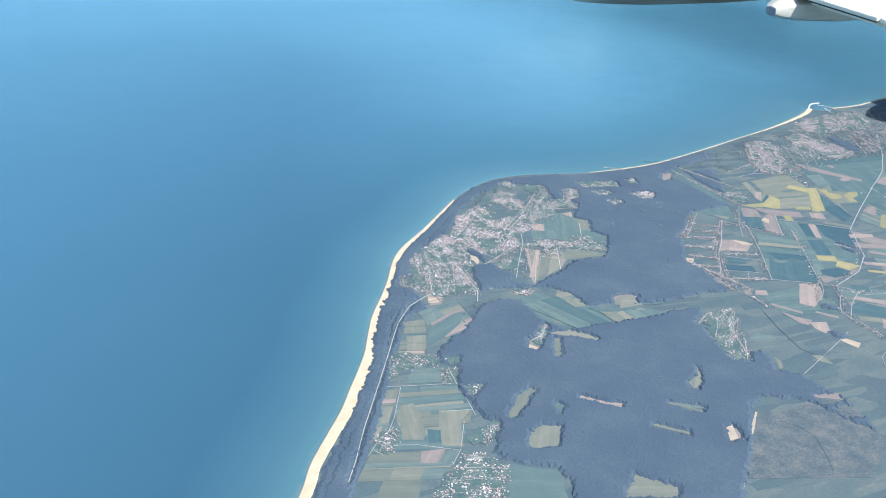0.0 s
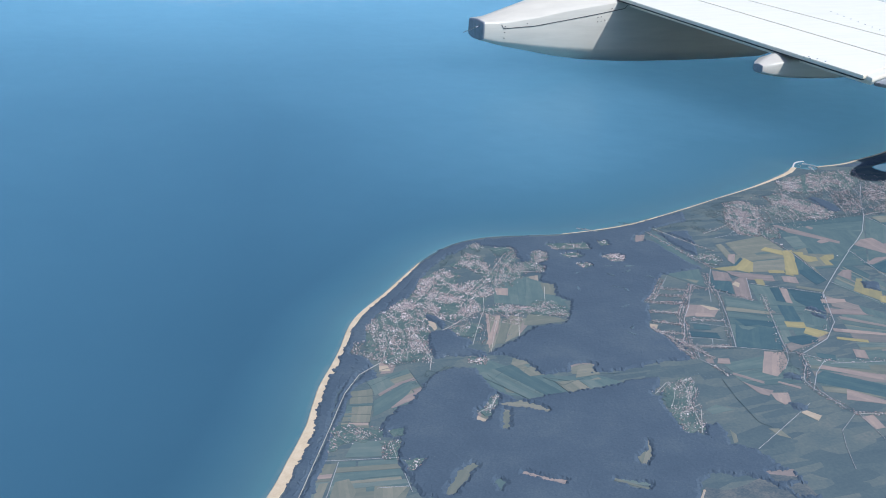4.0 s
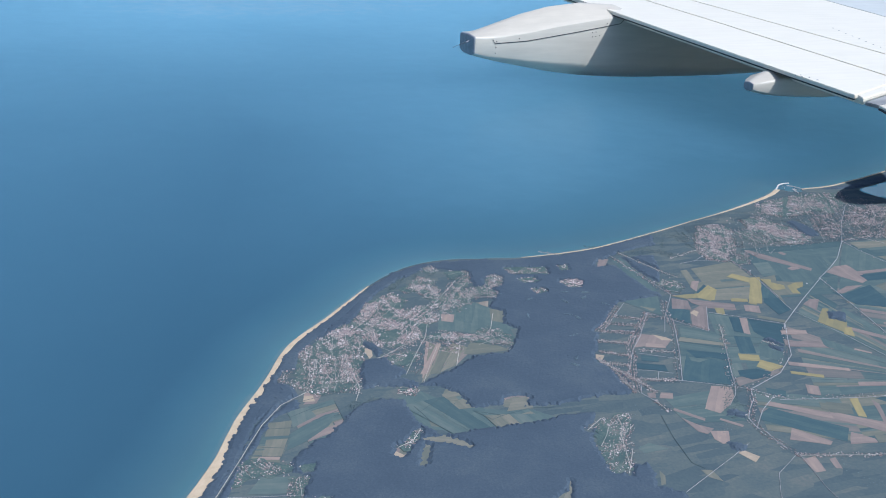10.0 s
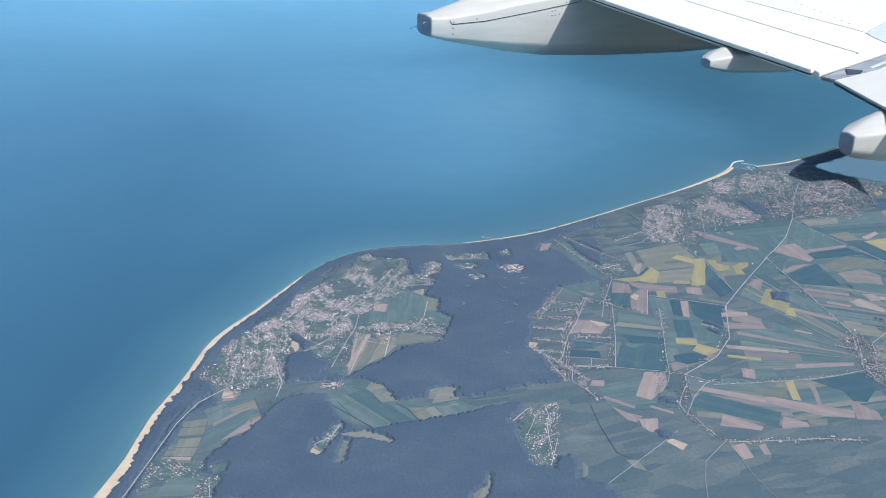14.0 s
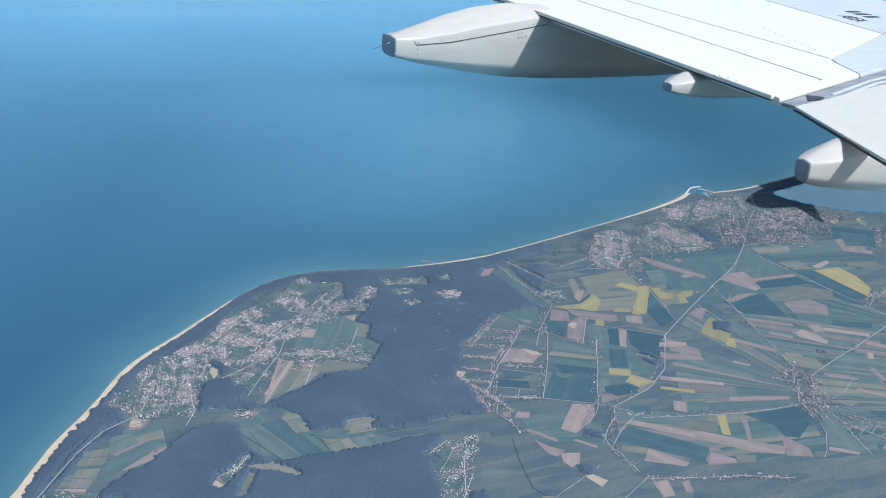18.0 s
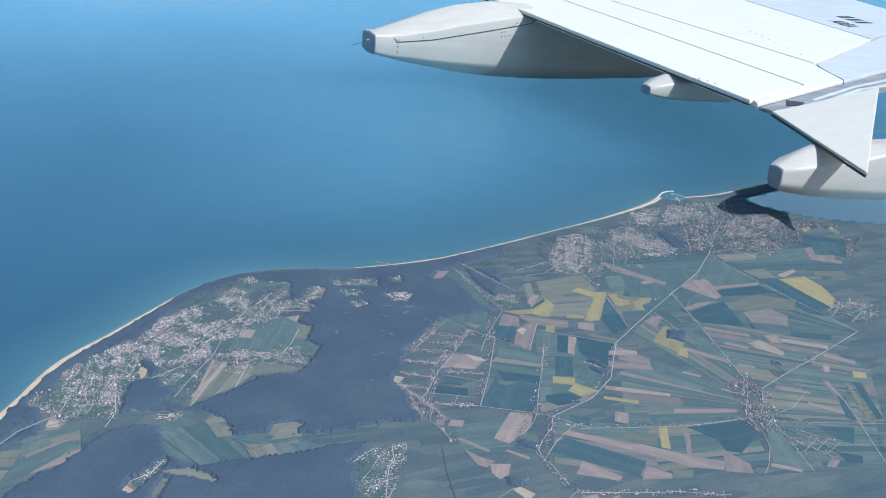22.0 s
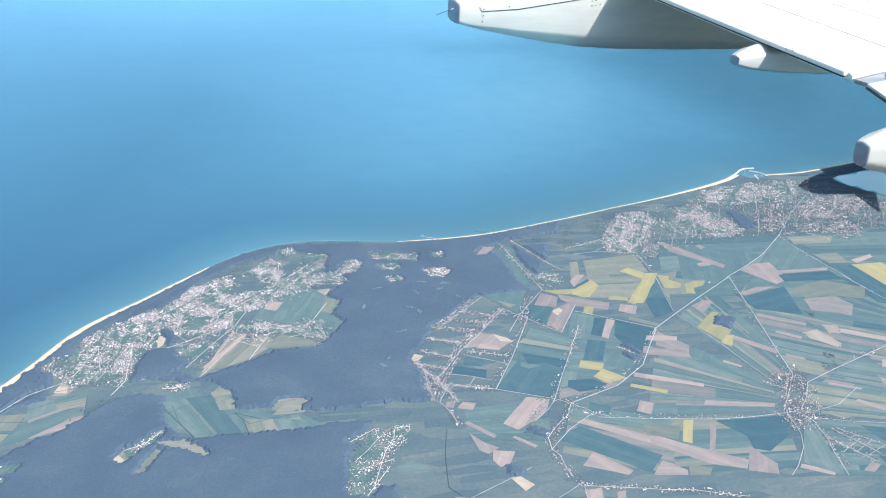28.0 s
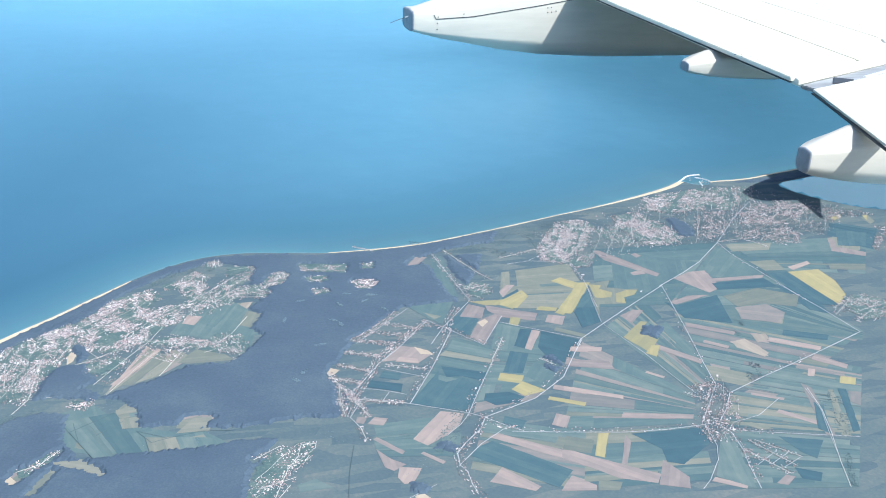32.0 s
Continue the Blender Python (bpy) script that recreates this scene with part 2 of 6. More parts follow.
def sea_material():
    """Water: light scattered far inside it, coloured by the depth and offshore by painted haze, under a rippled gloss
    that mirrors the sky towards grazing sight.
    """
    m, t, bsdf, link = nodes_of("sea water")
    coord = t.nodes.new("ShaderNodeNewGeometry").outputs["Position"]
    depth = t.nodes.new("ShaderNodeAttribute")
    depth.attribute_name = "depth"
    wobble = noise_node(t, link, coord, 0.03, 5.0)
    at = t.nodes.new("ShaderNodeMath")
    at.operation = "MULTIPLY_ADD"
    link(wobble, at.inputs[0])
    at.inputs[1].default_value = 0.10
    link(depth.outputs["Fac"], at.inputs[2])
    # the stops above 0.62 carry painted distance haze, not depth
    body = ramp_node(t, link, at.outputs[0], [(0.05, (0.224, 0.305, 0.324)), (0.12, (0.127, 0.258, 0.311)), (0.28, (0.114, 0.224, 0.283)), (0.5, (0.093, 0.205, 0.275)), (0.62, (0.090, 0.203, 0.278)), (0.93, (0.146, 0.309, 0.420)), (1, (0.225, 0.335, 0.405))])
    wind = noise_node(t, link, coord, 0.0035, 4.0)
    tone = ramp_node(t, link, wind, [(0.3, (0.93, 0.95, 0.96)), (0.7, (1.0, 1.0, 1.0))])
    clear = t.nodes.new("ShaderNodeAttribute")
    clear.attribute_name = "clear"
    body = mix_node(t, link, clear.outputs["Fac"], body, (0.059, 0.138, 0.204))
    link(mix_node(t, link, 1.0, body, tone, "MULTIPLY"), bsdf.inputs["Base Color"])
    bsdf.subsurface_method = "BURLEY"
    bsdf.inputs["Subsurface Weight"].default_value = 1.0
    bsdf.inputs["Subsurface Radius"].default_value = (0.9, 1.0, 1.0)
    bsdf.inputs["Subsurface Scale"].default_value = 2500.0
    bsdf.inputs["Roughness"].default_value = 0.5
    bsdf.inputs["Specular IOR Level"].default_value = 0.0
    gloss = t.nodes.new("ShaderNodeBsdfGlossy")
    gloss.inputs["Color"].default_value = (0.76, 0.95, 0.97, 1)
    gloss.inputs["Roughness"].default_value = 0.2
    fresnel = t.nodes.new("ShaderNodeFresnel")
    fresnel.inputs["IOR"].default_value = 1.06
    ripple = noise_node(t, link, coord, 0.9, 3.0)
    bump_node(t, link, gloss, ripple, 0.12, 0.3)
    mixed = t.nodes.new("ShaderNodeMixShader")
    link(fresnel.outputs["Fac"], mixed.inputs[0])
    link(bsdf.outputs["BSDF"], mixed.inputs[1])
    link(gloss.outputs["BSDF"], mixed.inputs[2])
    link(mixed.outputs["Shader"], t.nodes["Material Output"].inputs["Surface"])
    return m


SEA = sea_material()


def paint(name, base, roughness, dirt=0.06):
    """Aircraft paint: smooth, with faint streaks along the airflow and grime at two scales."""
    m, t, bsdf, link = nodes_of(name)
    coord = t.nodes.new("ShaderNodeNewGeometry").outputs["Position"]
    stretch = t.nodes.new("ShaderNodeMapping")
    stretch.inputs["Scale"].default_value = (0.10, 1.0, 1.0)
    link(coord, stretch.inputs["Vector"])
    streak = noise_node(t, link, stretch.outputs["Vector"], 0.12, 5.0)
    cloud = noise_node(t, link, coord, 0.02, 3.0)
    low = tuple(c * (1 - dirt * 2.2) for c in base)
    first = ramp_node(t, link, streak, [(0.3, low), (0.62, base)])
    tone = ramp_node(t, link, cloud, [(0.3, (1 - dirt,) * 3), (0.7, (1, 1, 1))])
    link(mix_node(t, link, 1.0, first, tone, "MULTIPLY"), bsdf.inputs["Base Color"])
    bsdf.inputs["Roughness"].default_value = roughness
    bsdf.inputs["Coat Weight"].default_value = 0.15
    return m


WHITE = paint("white wing paint", (0.80, 0.73, 0.59), 0.35, 0.03)
GREY = paint("light grey panel paint", (0.61, 0.61, 0.56), 0.38)
FAIR = paint("fairing paint", (0.55, 0.50, 0.415), 0.45, 0.05)
DARK = paint("dark joints and painted shade", (0.035, 0.036, 0.040), 0.6, 0.1)
# darker than the fairings: the aft-facing caps' shade is put into the paint
TAILCAP = paint("grey with tail cap shade", (0.26, 0.27, 0.29), 0.5, 0.12)
BARE = paint("bare metal bay", (0.36, 0.35, 0.33), 0.4, 0.2)


# ---- builders ----
def part(name, bm, material, parent, label=""):
    me = bpy.data.meshes.new(name)
    if isinstance(bm, tuple):
        me.from_pydata(*bm)
    else:
        bm.to_mesh(me)
        bm.free()
    me.materials.append(material)
    me.update()
    ob = new(name, me)
    if parent:
        ob.parent = parent
    if label:
        tagged(ob, label)
    return ob


def smooth_line(points, step=4.0):
    """Catmull-Rom curve through the points."""
    p = [points[0]] + list(points) + [points[-1]]
    result = []
    for i in range(1, len(p) - 2):
        a, b, c, d = (np.array(q, float) for q in p[i - 1:i + 3])
        n = max(1, int(np.linalg.norm(c - b) / step))
        for k in range(n):
            s = k / n
            result.append(0.5 * (2 * b + (c - a) * s + (2 * a - 5 * b + 4 * c - d) * s ** 2 + (3 * b - a - 3 * c + d) * s ** 3))
    result.append(np.array(points[-1], float))
    return np.array(result)


def straight_line(points, step=4.0):
    """The same line cut into short pieces, its corners kept."""
    p = np.array(points, float)
    result = []
    for a, b in zip(p[:-1], p[1:]):
        n = max(1, int(np.linalg.norm(b - a) / step))
        result += [a + (b - a) * k / n for k in range(n)]
    return np.array(result + [p[-1]])


def inside(points, poly):
    """Which of the points lie in the polygon."""
    x, y = points[:, 0], points[:, 1]
    poly = np.asarray(poly, float)
    hit = np.zeros(len(points), bool)
    for (x0, y0), (x1, y1) in zip(poly, np.roll(poly, -1, axis=0)):
        if y0 == y1:
            continue
        cross = ((y0 > y) != (y1 > y)) & (x < (x1 - x0) * (y - y0) / (y1 - y0) + x0)
        hit ^= cross
    return hit


def distance_to(points, line):
    """Distance from each point to a polyline."""
    best = np.full(len(points), 1e9)
    line = np.asarray(line, float)
    for a, b in zip(line[:-1], line[1:]):
        ab = b - a
        s = np.clip(((points - a) @ ab) / max(ab @ ab, 1e-9), 0, 1)
        best = np.minimum(best, np.hypot(*(points - a - s[:, None] * ab).T))
    return best


def ragged(poly, amount, step=3.0, seed=0):
    """An outline with small irregular in and out steps."""
    rng = np.random.default_rng(seed)
    poly = [np.array(p, float) for p in poly]
    result = []
    for a, b in zip(poly, poly[1:] + poly[:1]):
        n = max(1, int(np.linalg.norm(b - a) / step))
        side = np.array([-(b - a)[1], (b - a)[0]]) / max(np.linalg.norm(b - a), 1e-6)
        for k in range(n):
            result.append(a + (b - a) * k / n + side * rng.uniform(-amount, amount) * (k > 0))
    return np.array(result)


def slab(name, poly, top, thick, material, parent=None):
    """A flat prism with the given outline."""
    n = len(poly)
    flat = [Vector((p[0], p[1], 0)) for p in poly]
    faces = tessellate_polygon([flat])
    up = []
    for f in faces:
        a, b, c = (flat[i] for i in f)
        up.append(tuple(f) if (b - a).cross(c - a).z > 0 else tuple(reversed(f)))
    area = sum(poly[i][0] * poly[(i + 1) % n][1] - poly[(i + 1) % n][0] * poly[i][1] for i in range(n))
    verts = [(p[0], p[1], top) for p in poly] + [(p[0], p[1], top - thick) for p in poly]
    sides = [(i, i + n, (i + 1) % n + n, (i + 1) % n) for i in range(n)]
    if area < 0:
        sides = [tuple(reversed(s)) for s in sides]
    return part(name, (verts, [], up + sides), material, parent)


def ribbon(name, line, width, z, material, crown=0.03, parent=None):
    """A strip with a slight crown that follows a line on the ground."""
    line = np.asarray(line, float)
    d = np.gradient(line, axis=0)
    d /= np.maximum(np.linalg.norm(d, axis=1), 1e-6)[:, None]
    side = np.stack([-d[:, 1], d[:, 0]], 1)
    widths = np.broadcast_to(np.asarray(width, float), (len(line),))[:, None] / 2
    rows = [(line + side * widths, z - 0.06), (line + side * widths * 0.85, z), (line, z + crown), (line - side * widths * 0.85, z), (line - side * widths, z - 0.06)]
    verts = [(x, y, h) for pts, h in rows for x, y in pts]
    n = len(line)
    faces = [(r * n + i, (r + 1) * n + i, (r + 1) * n + i + 1, r * n + i + 1) for r in range(len(rows) - 1) for i in range(n - 1)]
    return part(name, (verts, [], faces), material, parent)


# ---- coast, sea and land ----
COAST_WEST = [(-260, 60), (-190, 160), (-120, 268), (-80, 328), (-49.9, 366.1), (-35.7, 389.1), (-21.6, 407.1), (-7.5, 425.1), (6.7, 446.1), (25.4, 474.4), (36.4, 495.4), (48.5, 517.6), (63.8, 539.6), (76, 558.8), (90.7, 584.1), (106.3, 603.5), (131.5, 626), (153.6, 647.6), (180.7, 673.9), (206.7, 693.2), (230.6, 704.8), (258.3, 708.2), (289.9, 702.6), (321.3, 697), (356.6, 697.1), (393.9, 701), (437.1, 712.4), (480.1, 725.8), (518.2, 738.3), (562.9, 752.5), (609.5, 770.4), (651.2, 789.4), (672.5, 803.8)]
SPIT_OUTER = [(677, 800), (681, 793), (688, 789), (696, 790), (700, 797), (710, 798), (727, 798), (749, 801), (780, 810), (800, 815), (859, 834), (924, 856), (1100, 918), (1500, 1056), (2400, 1340)]
SPIT_INNER = [(2410, 1310), (1500, 1032), (1100, 896), (905, 831), (836, 804), (792, 790), (768, 783)]
BAY_SOUTH = [(760, 772), (768, 746), (783, 724), (803, 704), (856, 681), (938, 659), (1060, 632), (1300, 610), (1700, 490), (2400, 280)]
coast = smooth_line(COAST_WEST + SPIT_OUTER, 5.0)
inner = smooth_line(SPIT_INNER + BAY_SOUTH, 6.0)
shore = np.concatenate([coast, inner])
LAND = np.concatenate([shore, [(5200, -400), (5200, -3000), (-3200, -3000), (-1600, -1800)]])
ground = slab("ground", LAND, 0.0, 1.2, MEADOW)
tagged(ground, "low green coastal plain of meadows and fields", "ground", kind="structure")


def build_sea():
    xs = np.unique(np.concatenate([np.linspace(-5200, -200, 12), np.arange(-200, 1100, 7.0), np.linspace(1100, 5200, 14)]))
    ys = np.unique(np.concatenate([np.linspace(-900, 330, 5), np.arange(330, 1120, 7.0), np.linspace(1120, 5200, 14)]))
    gx, gy = np.meshgrid(xs, ys)
    pts = np.stack([gx.ravel(), gy.ravel()], 1)
    near = distance_to(pts, shore[::3])
    # the shelf falls away slowly off the wide western beach, faster below the cliffs
    shelf = np.interp(pts[:, 0], [-100, 60, 250, 330, 600, 800], [34, 32, 34, 38, 46, 34])
    # haze put into the colour: the water pales with distance offshore
    offshore_haze = np.clip((near - 110) / 1150, 0, 1) * np.interp(pts[:, 0], [-200, 300], [0.75, 1.0])
    depth = 0.62 * (1 - np.exp(-near / shelf)) + 0.28 * offshore_haze
    # clear dark water off the western beach
    clear = np.clip((near - 6) / 48, 0, 1) * np.interp(pts[:, 0] - 0.35 * (pts[:, 1] - 600), [20, 330], [1, 0]) * (1 - offshore_haze)
    bay = inside(pts, np.concatenate([inner, [(2400, 900)]]))
    # the bay takes the last stop, a pale tint painted as haze
    depth[bay] = 1.0
    n, m = len(xs), len(ys)
    faces = [(j * n + i, j * n + i + 1, (j + 1) * n + i + 1, (j + 1) * n + i) for j in range(m - 1) for i in range(n - 1)]
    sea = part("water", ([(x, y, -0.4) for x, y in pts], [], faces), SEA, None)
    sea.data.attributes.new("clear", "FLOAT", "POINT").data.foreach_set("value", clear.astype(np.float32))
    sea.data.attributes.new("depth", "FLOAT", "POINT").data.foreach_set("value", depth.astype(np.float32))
    tagged(sea, "calm blue sea, paler over the shallows and in painted haze far out", "water", kind="structure")


build_sea()


def beach(name, line, widths, label):
    """Sand from the waterline up to the foot of the dunes, with an uneven inner edge."""
    rng = np.random.default_rng(4)
    line = smooth_line(line, 1.6)
    d = np.gradient(line, axis=0)
    d /= np.linalg.norm(d, axis=1)[:, None]
    land = np.stack([d[:, 1], -d[:, 0]], 1)
    s = np.linspace(0, 1, len(line))
    w = np.interp(s, np.linspace(0, 1, len(widths)), widths)
    rough = np.convolve(rng.uniform(-1, 1, len(line) + 4), np.ones(5) / 5, "valid")
    wl = 0.5 + 0.10 * w * np.convolve(rng.uniform(-1, 1, len(line) + 10), np.ones(11) / 11, "valid")
    rows = [(line - land * (wl + 0.4)[:, None], -0.52), (line - land * (wl * 0.8)[:, None], 0.02), (line + land * (w * 0.5)[:, None], 0.09), (line + land * (w * (1 + 0.12 * rough))[:, None], 0.16), (line + land * (w * (1 + 0.12 * rough) + 0.3)[:, None], -0.05)]
    n = len(line)
    verts = [(x, y, z) for pts, z in rows for x, y in pts]
    faces = [(r * n + i, (r + 1) * n + i, (r + 1) * n + i + 1, r * n + i + 1) for r in range(4) for i in range(n - 1)]
    tagged(part(name, (verts, [], faces), SAND, None), label, "beach", kind="structure")


beach("beach_west", COAST_WEST[2:19], [4.5, 4.5, 4.5, 4.6, 4.6, 4.6, 4.6, 4.6, 4.7, 4.7, 4.9, 5.2, 5.7, 6, 6.1, 6.4, 6.4, 5.8, 4.4, 3.0, 2.3, 2.6, 3.0, 2.8, 2.5, 2.2, 1.9, 1.5, 0.9, 0.3], "wide pale sand beach below the dunes")
beach("beach_cape", COAST_WEST[23:27], [0.2, 1.0, 1.2, 0.6], "narrow pale sand strip under the wooded cliff")
beach("beach_town", COAST_WEST[26:33], [0.2, 0.8, 0.3, 0.8, 2.0, 3.6, 4.5], "pale town beach that widens towards the harbour")
beach("beach_spit", SPIT_OUTER[4:], [1.8, 2.0, 2.2, 2.4, 2.6, 3, 4, 5], "long pale sand beach of the spit")


def mole(name, line, width, label):
    """Harbour breakwater: a rubble-sided wall with a flat crown."""
    wall = ribbon(name, smooth_line(line, 1.2), width, 0.35, CONCRETE, 0.12)
    n = len(wall.data.vertices) // 5
    for v in list(wall.data.vertices[:n]) + list(wall.data.vertices[4 * n:]):
        v.co.z = -0.55
    tagged(wall, label, "breakwater")


mole("breakwater", [(670, 801), (678, 808), (686, 815), (694, 818), (702, 818)], 1.5, "curved pale concrete harbour breakwater")
mole("breakwater", [(702, 797), (700, 803), (697, 808), (693, 811)], 1.1, "straight pale concrete harbour breakwater")
mole("quay", [(687, 786), (689, 793), (691, 799)], 1.2, "pale concrete quay inside the harbour")


def boat(x, y, turn, size):
    """Small fishing boat: pointed hull with a deckhouse and a mast."""
    top = tagged(new("fishing_boat"), "small pale fishing boat moored in the harbour", "boat", "boats in the harbour")
    bm = bmesh.new()
    deck = [(-0.8, -0.24), (0.45, -0.26), (0.95, 0), (0.45, 0.26), (-0.8, 0.24)]
    upper = [bm.verts.new((u, v, 0.28 + 0.06 * (u > 0.4))) for u, v in deck]
    lower = [bm.verts.new((u * 0.86, v * 0.6, -0.12)) for u, v in deck]
    bm.faces.new(upper)
    bm.faces.new(lower[::-1])
    for i in range(5):
        bm.faces.new((upper[i], lower[i], lower[(i + 1) % 5], upper[(i + 1) % 5]))
    part("hull", bm, CONCRETE, top)
    bm = bmesh.new()
    bmesh.ops.create_cube(bm, size=1.0, matrix=Matrix.Translation((-0.3, 0, 0.42)) @ Matrix.Diagonal((0.5, 0.32, 0.34, 1)))
    bmesh.ops.bevel(bm, geom=list(bm.edges), offset=0.04, segments=1, affect="EDGES")
    part("deckhouse", bm, WALL, top)
    bm = bmesh.new()
    bmesh.ops.create_cone(bm, segments=6, radius1=0.03, radius2=0.015, depth=0.9, cap_ends=True, matrix=Matrix.Translation((0.15, 0, 0.7)))
    part("mast", bm, TRACK, top)
    top.matrix_world = Matrix.Translation((x, y, -0.36)) @ Matrix.Rotation(turn, 4, "Z") @ Matrix.Scale(size, 4)


for x, y, turn, size in ((684, 804, 0.9, 1.3), (686.5, 806.5, 0.9, 1.1), (693, 797, 2.2, 1.4), (696, 795, 2.0, 1.1), (695, 801, 0.4, 1.2), (688, 811, 0.5, 1.0)):
    boat(x, y, turn, size)


# ---- farmland ----
FIELD_LABEL = {"rapeseed": "yellow rapeseed field in bloom", "soil": "bare pinkish brown ploughed field", "crop": "dark blue-green field of young crop", "grass": "green meadow field with mown streaks", "straw": "dry straw-coloured meadow plot", "tan": "pale tan sandy tilled field", "fallow": "faded brownish fallow plot", "clover": "blue-green clover plot", "heath": "brownish heath with dark bushes", "sand": "bare pale sand pit and building ground"}
layer = [0.03]


def field(kind, poly, lift=0.0):
    """One field as a thin raised slab with its own axis along its longest side."""
    poly = np.array(poly, float)
    edges = np.roll(poly, -1, axis=0) - poly
    long = edges[np.argmax(np.linalg.norm(edges, axis=1))]
    turn, centre = math.atan2(long[1], long[0]), poly.mean(axis=0)
    layer[0] += 0.00015
    back = np.array([[math.cos(turn), -math.sin(turn)], [math.sin(turn), math.cos(turn)]])
    local = ragged((poly - centre) @ back, 0.22, 6.0, seed=int(abs(centre[0] * 7 + centre[1])))
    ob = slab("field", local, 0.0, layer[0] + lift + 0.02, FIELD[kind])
    ob.matrix_world = Matrix.Translation((*centre, layer[0] + lift)) @ Matrix.Rotation(turn, 4, "Z")
    return tagged(ob, FIELD_LABEL[kind], "field", "fields of the plain")


def strips(corners, count, kinds, seed):
    """A block of long narrow plots between two opposite sides of a quadrilateral."""
    rng = np.random.default_rng(seed)
    a, b, c, d = (np.array(p, float) for p in corners)
    cuts = np.concatenate([[0], np.sort(rng.uniform(0, 1, count - 1) * 0.6 + np.arange(1, count) / count * 0.4), [1]])
    for s0, s1 in zip(cuts[:-1], cuts[1:]):
        if s1 - s0 < 0.012:
            continue
        ends = np.sort(rng.uniform(0, 1, 2)) if rng.random() < 0.5 else (0.0, 1.0)
        spans = [(0.0, ends[0]), (ends[0], ends[1]), (ends[1], 1.0)]
        for e0, e1 in spans:
            if e1 - e0 < 0.12:
                continue
            p = lambda s, e: (a * (1 - s) + d * s) * (1 - e) + (b * (1 - s) + c * s) * e
            field(kinds[rng.integers(len(kinds))], [p(s0, e0), p(s0, e1), p(s1, e1), p(s1, e0)], -0.015)


strips([(186.4, 574.5), (162.5, 523.2), (180.8, 537.1), (197.6, 559.9)], 12, ['straw', 'straw', 'soil', 'grass', 'straw', 'soil'], 116)
strips([(199.1, 559.4), (180.8, 537.1), (191.8, 537), (212.8, 555.2)], 9, ['straw', 'fallow', 'tan', 'soil'], 117)
strips([(229.8, 622.6), (214.3, 585.3), (234.5, 583.2), (256, 623.9)], 9, ['fallow', 'straw', 'straw', 'tan'], 118)
strips([(247.6, 608.6), (230.2, 580.5), (249, 578.8), (260.2, 604.9)], 4, ['straw', 'grass'], 119)
strips([(745.5, 680.3), (774.9, 657), (736.9, 614.9), (714.2, 642.4)], 5, ['crop', 'grass', 'crop'], 126)
strips([(1.9, 381.5), (16.6, 378.3), (-0.6, 347.2), (-18, 354)], 6, ['grass', 'straw', 'straw'], 17)
strips([(224, 639.6), (243.4, 643.6), (226.2, 607.5), (203.2, 586.7)], 4, ['grass', 'straw'], 26)
field("straw", [(137.2, 461.1), (150.2, 460.6), (157.6, 454), (161.5, 445.1), (158.2, 443.3), (149.9, 451.4), (137.8, 458.4)])
field("straw", [(129.2, 444.3), (136.5, 454.6), (139.5, 452.3), (127.2, 433.6)])
field("soil", [(115.1, 452.6), (121, 456.3), (122.9, 447.9), (118.1, 445.1)])
field("grass", [(372.9, 666.7), (383.6, 676.2), (389.5, 672.9), (377.7, 659.9)])
field("straw", [(182.5, 384.2), (190.3, 390.1), (195.6, 398.9), (195.8, 396.1), (186.3, 381.2), (181.6, 379.4)])
field("grass", [(391.1, 671), (401, 674.3), (397.6, 642.8), (390.3, 603), (386.2, 604.5), (385.9, 640.6)])
field("straw", [(83.7, 407.1), (94.5, 410.9), (96.4, 408.3), (82.4, 395.9), (71.1, 387.8), (68.9, 390.8)])
field("soil", [(116.3, 396.8), (120.9, 388.5), (132.8, 380), (130, 377), (121.5, 384.2), (113.6, 393.6)])
field("straw", [(73.3, 374.6), (82, 378.2), (90.6, 373.4), (80.1, 359), (68.5, 360.9), (65.8, 364.5)])
field("soil", [(197.7, 482.2), (209.1, 489.3), (216.5, 484.2), (207.5, 474.7)])
field("straw", [(134.1, 468.8), (139.4, 470), (124.2, 449.1), (116.6, 447.6)])
field("soil", [(170.3, 341.6), (173.8, 339.2), (170.9, 329.6), (163.5, 331.4)])
field("straw", [(132.9, 450.9), (139.5, 452.2), (129.4, 434.8), (125.1, 435)])
field("straw", [(86.2, 313.2), (101.7, 326.3), (114.7, 311), (109.3, 304.1)])
field("soil", [(196.8, 480.5), (202, 489.6), (215.2, 487.2), (211.7, 475)])
field("soil", [(370.8, 661.6), (381.6, 676.4), (390.1, 674.3), (380.4, 662.6)])
field("soil", [(158.1, 372.5), (172.4, 362), (170.3, 360), (156.9, 369.7)])
field("grass", [(96.8, 392.6), (101, 393.2), (103.3, 390.2), (95.4, 382.6)])
field("straw", [(183.8, 388.1), (187.9, 387.8), (180.2, 377.9), (177.9, 378.7)])
field("soil", [(236.2, 350.4), (251.9, 346.4), (247.9, 337.8), (234.2, 339.5)])
field("grass", [(158.1, 372.5), (172.4, 362), (170.3, 360), (156.9, 369.7)])
field("grass", [(136.1, 505.9), (156.1, 512.8), (166.8, 494.4), (178.4, 483.7), (194.5, 475.6), (210.7, 471.6), (222.6, 455.4), (205.3, 453.2), (185.6, 456.1), (166.3, 458.9), (143.4, 468.9), (140.2, 480.4)])
field("soil", [(85.3, 517), (93.9, 528.8), (98.9, 524.6), (92.8, 516)])
field("straw", [(2.8, 383.6), (15.3, 378.8), (7.3, 358.2), (-5.9, 363.3)])
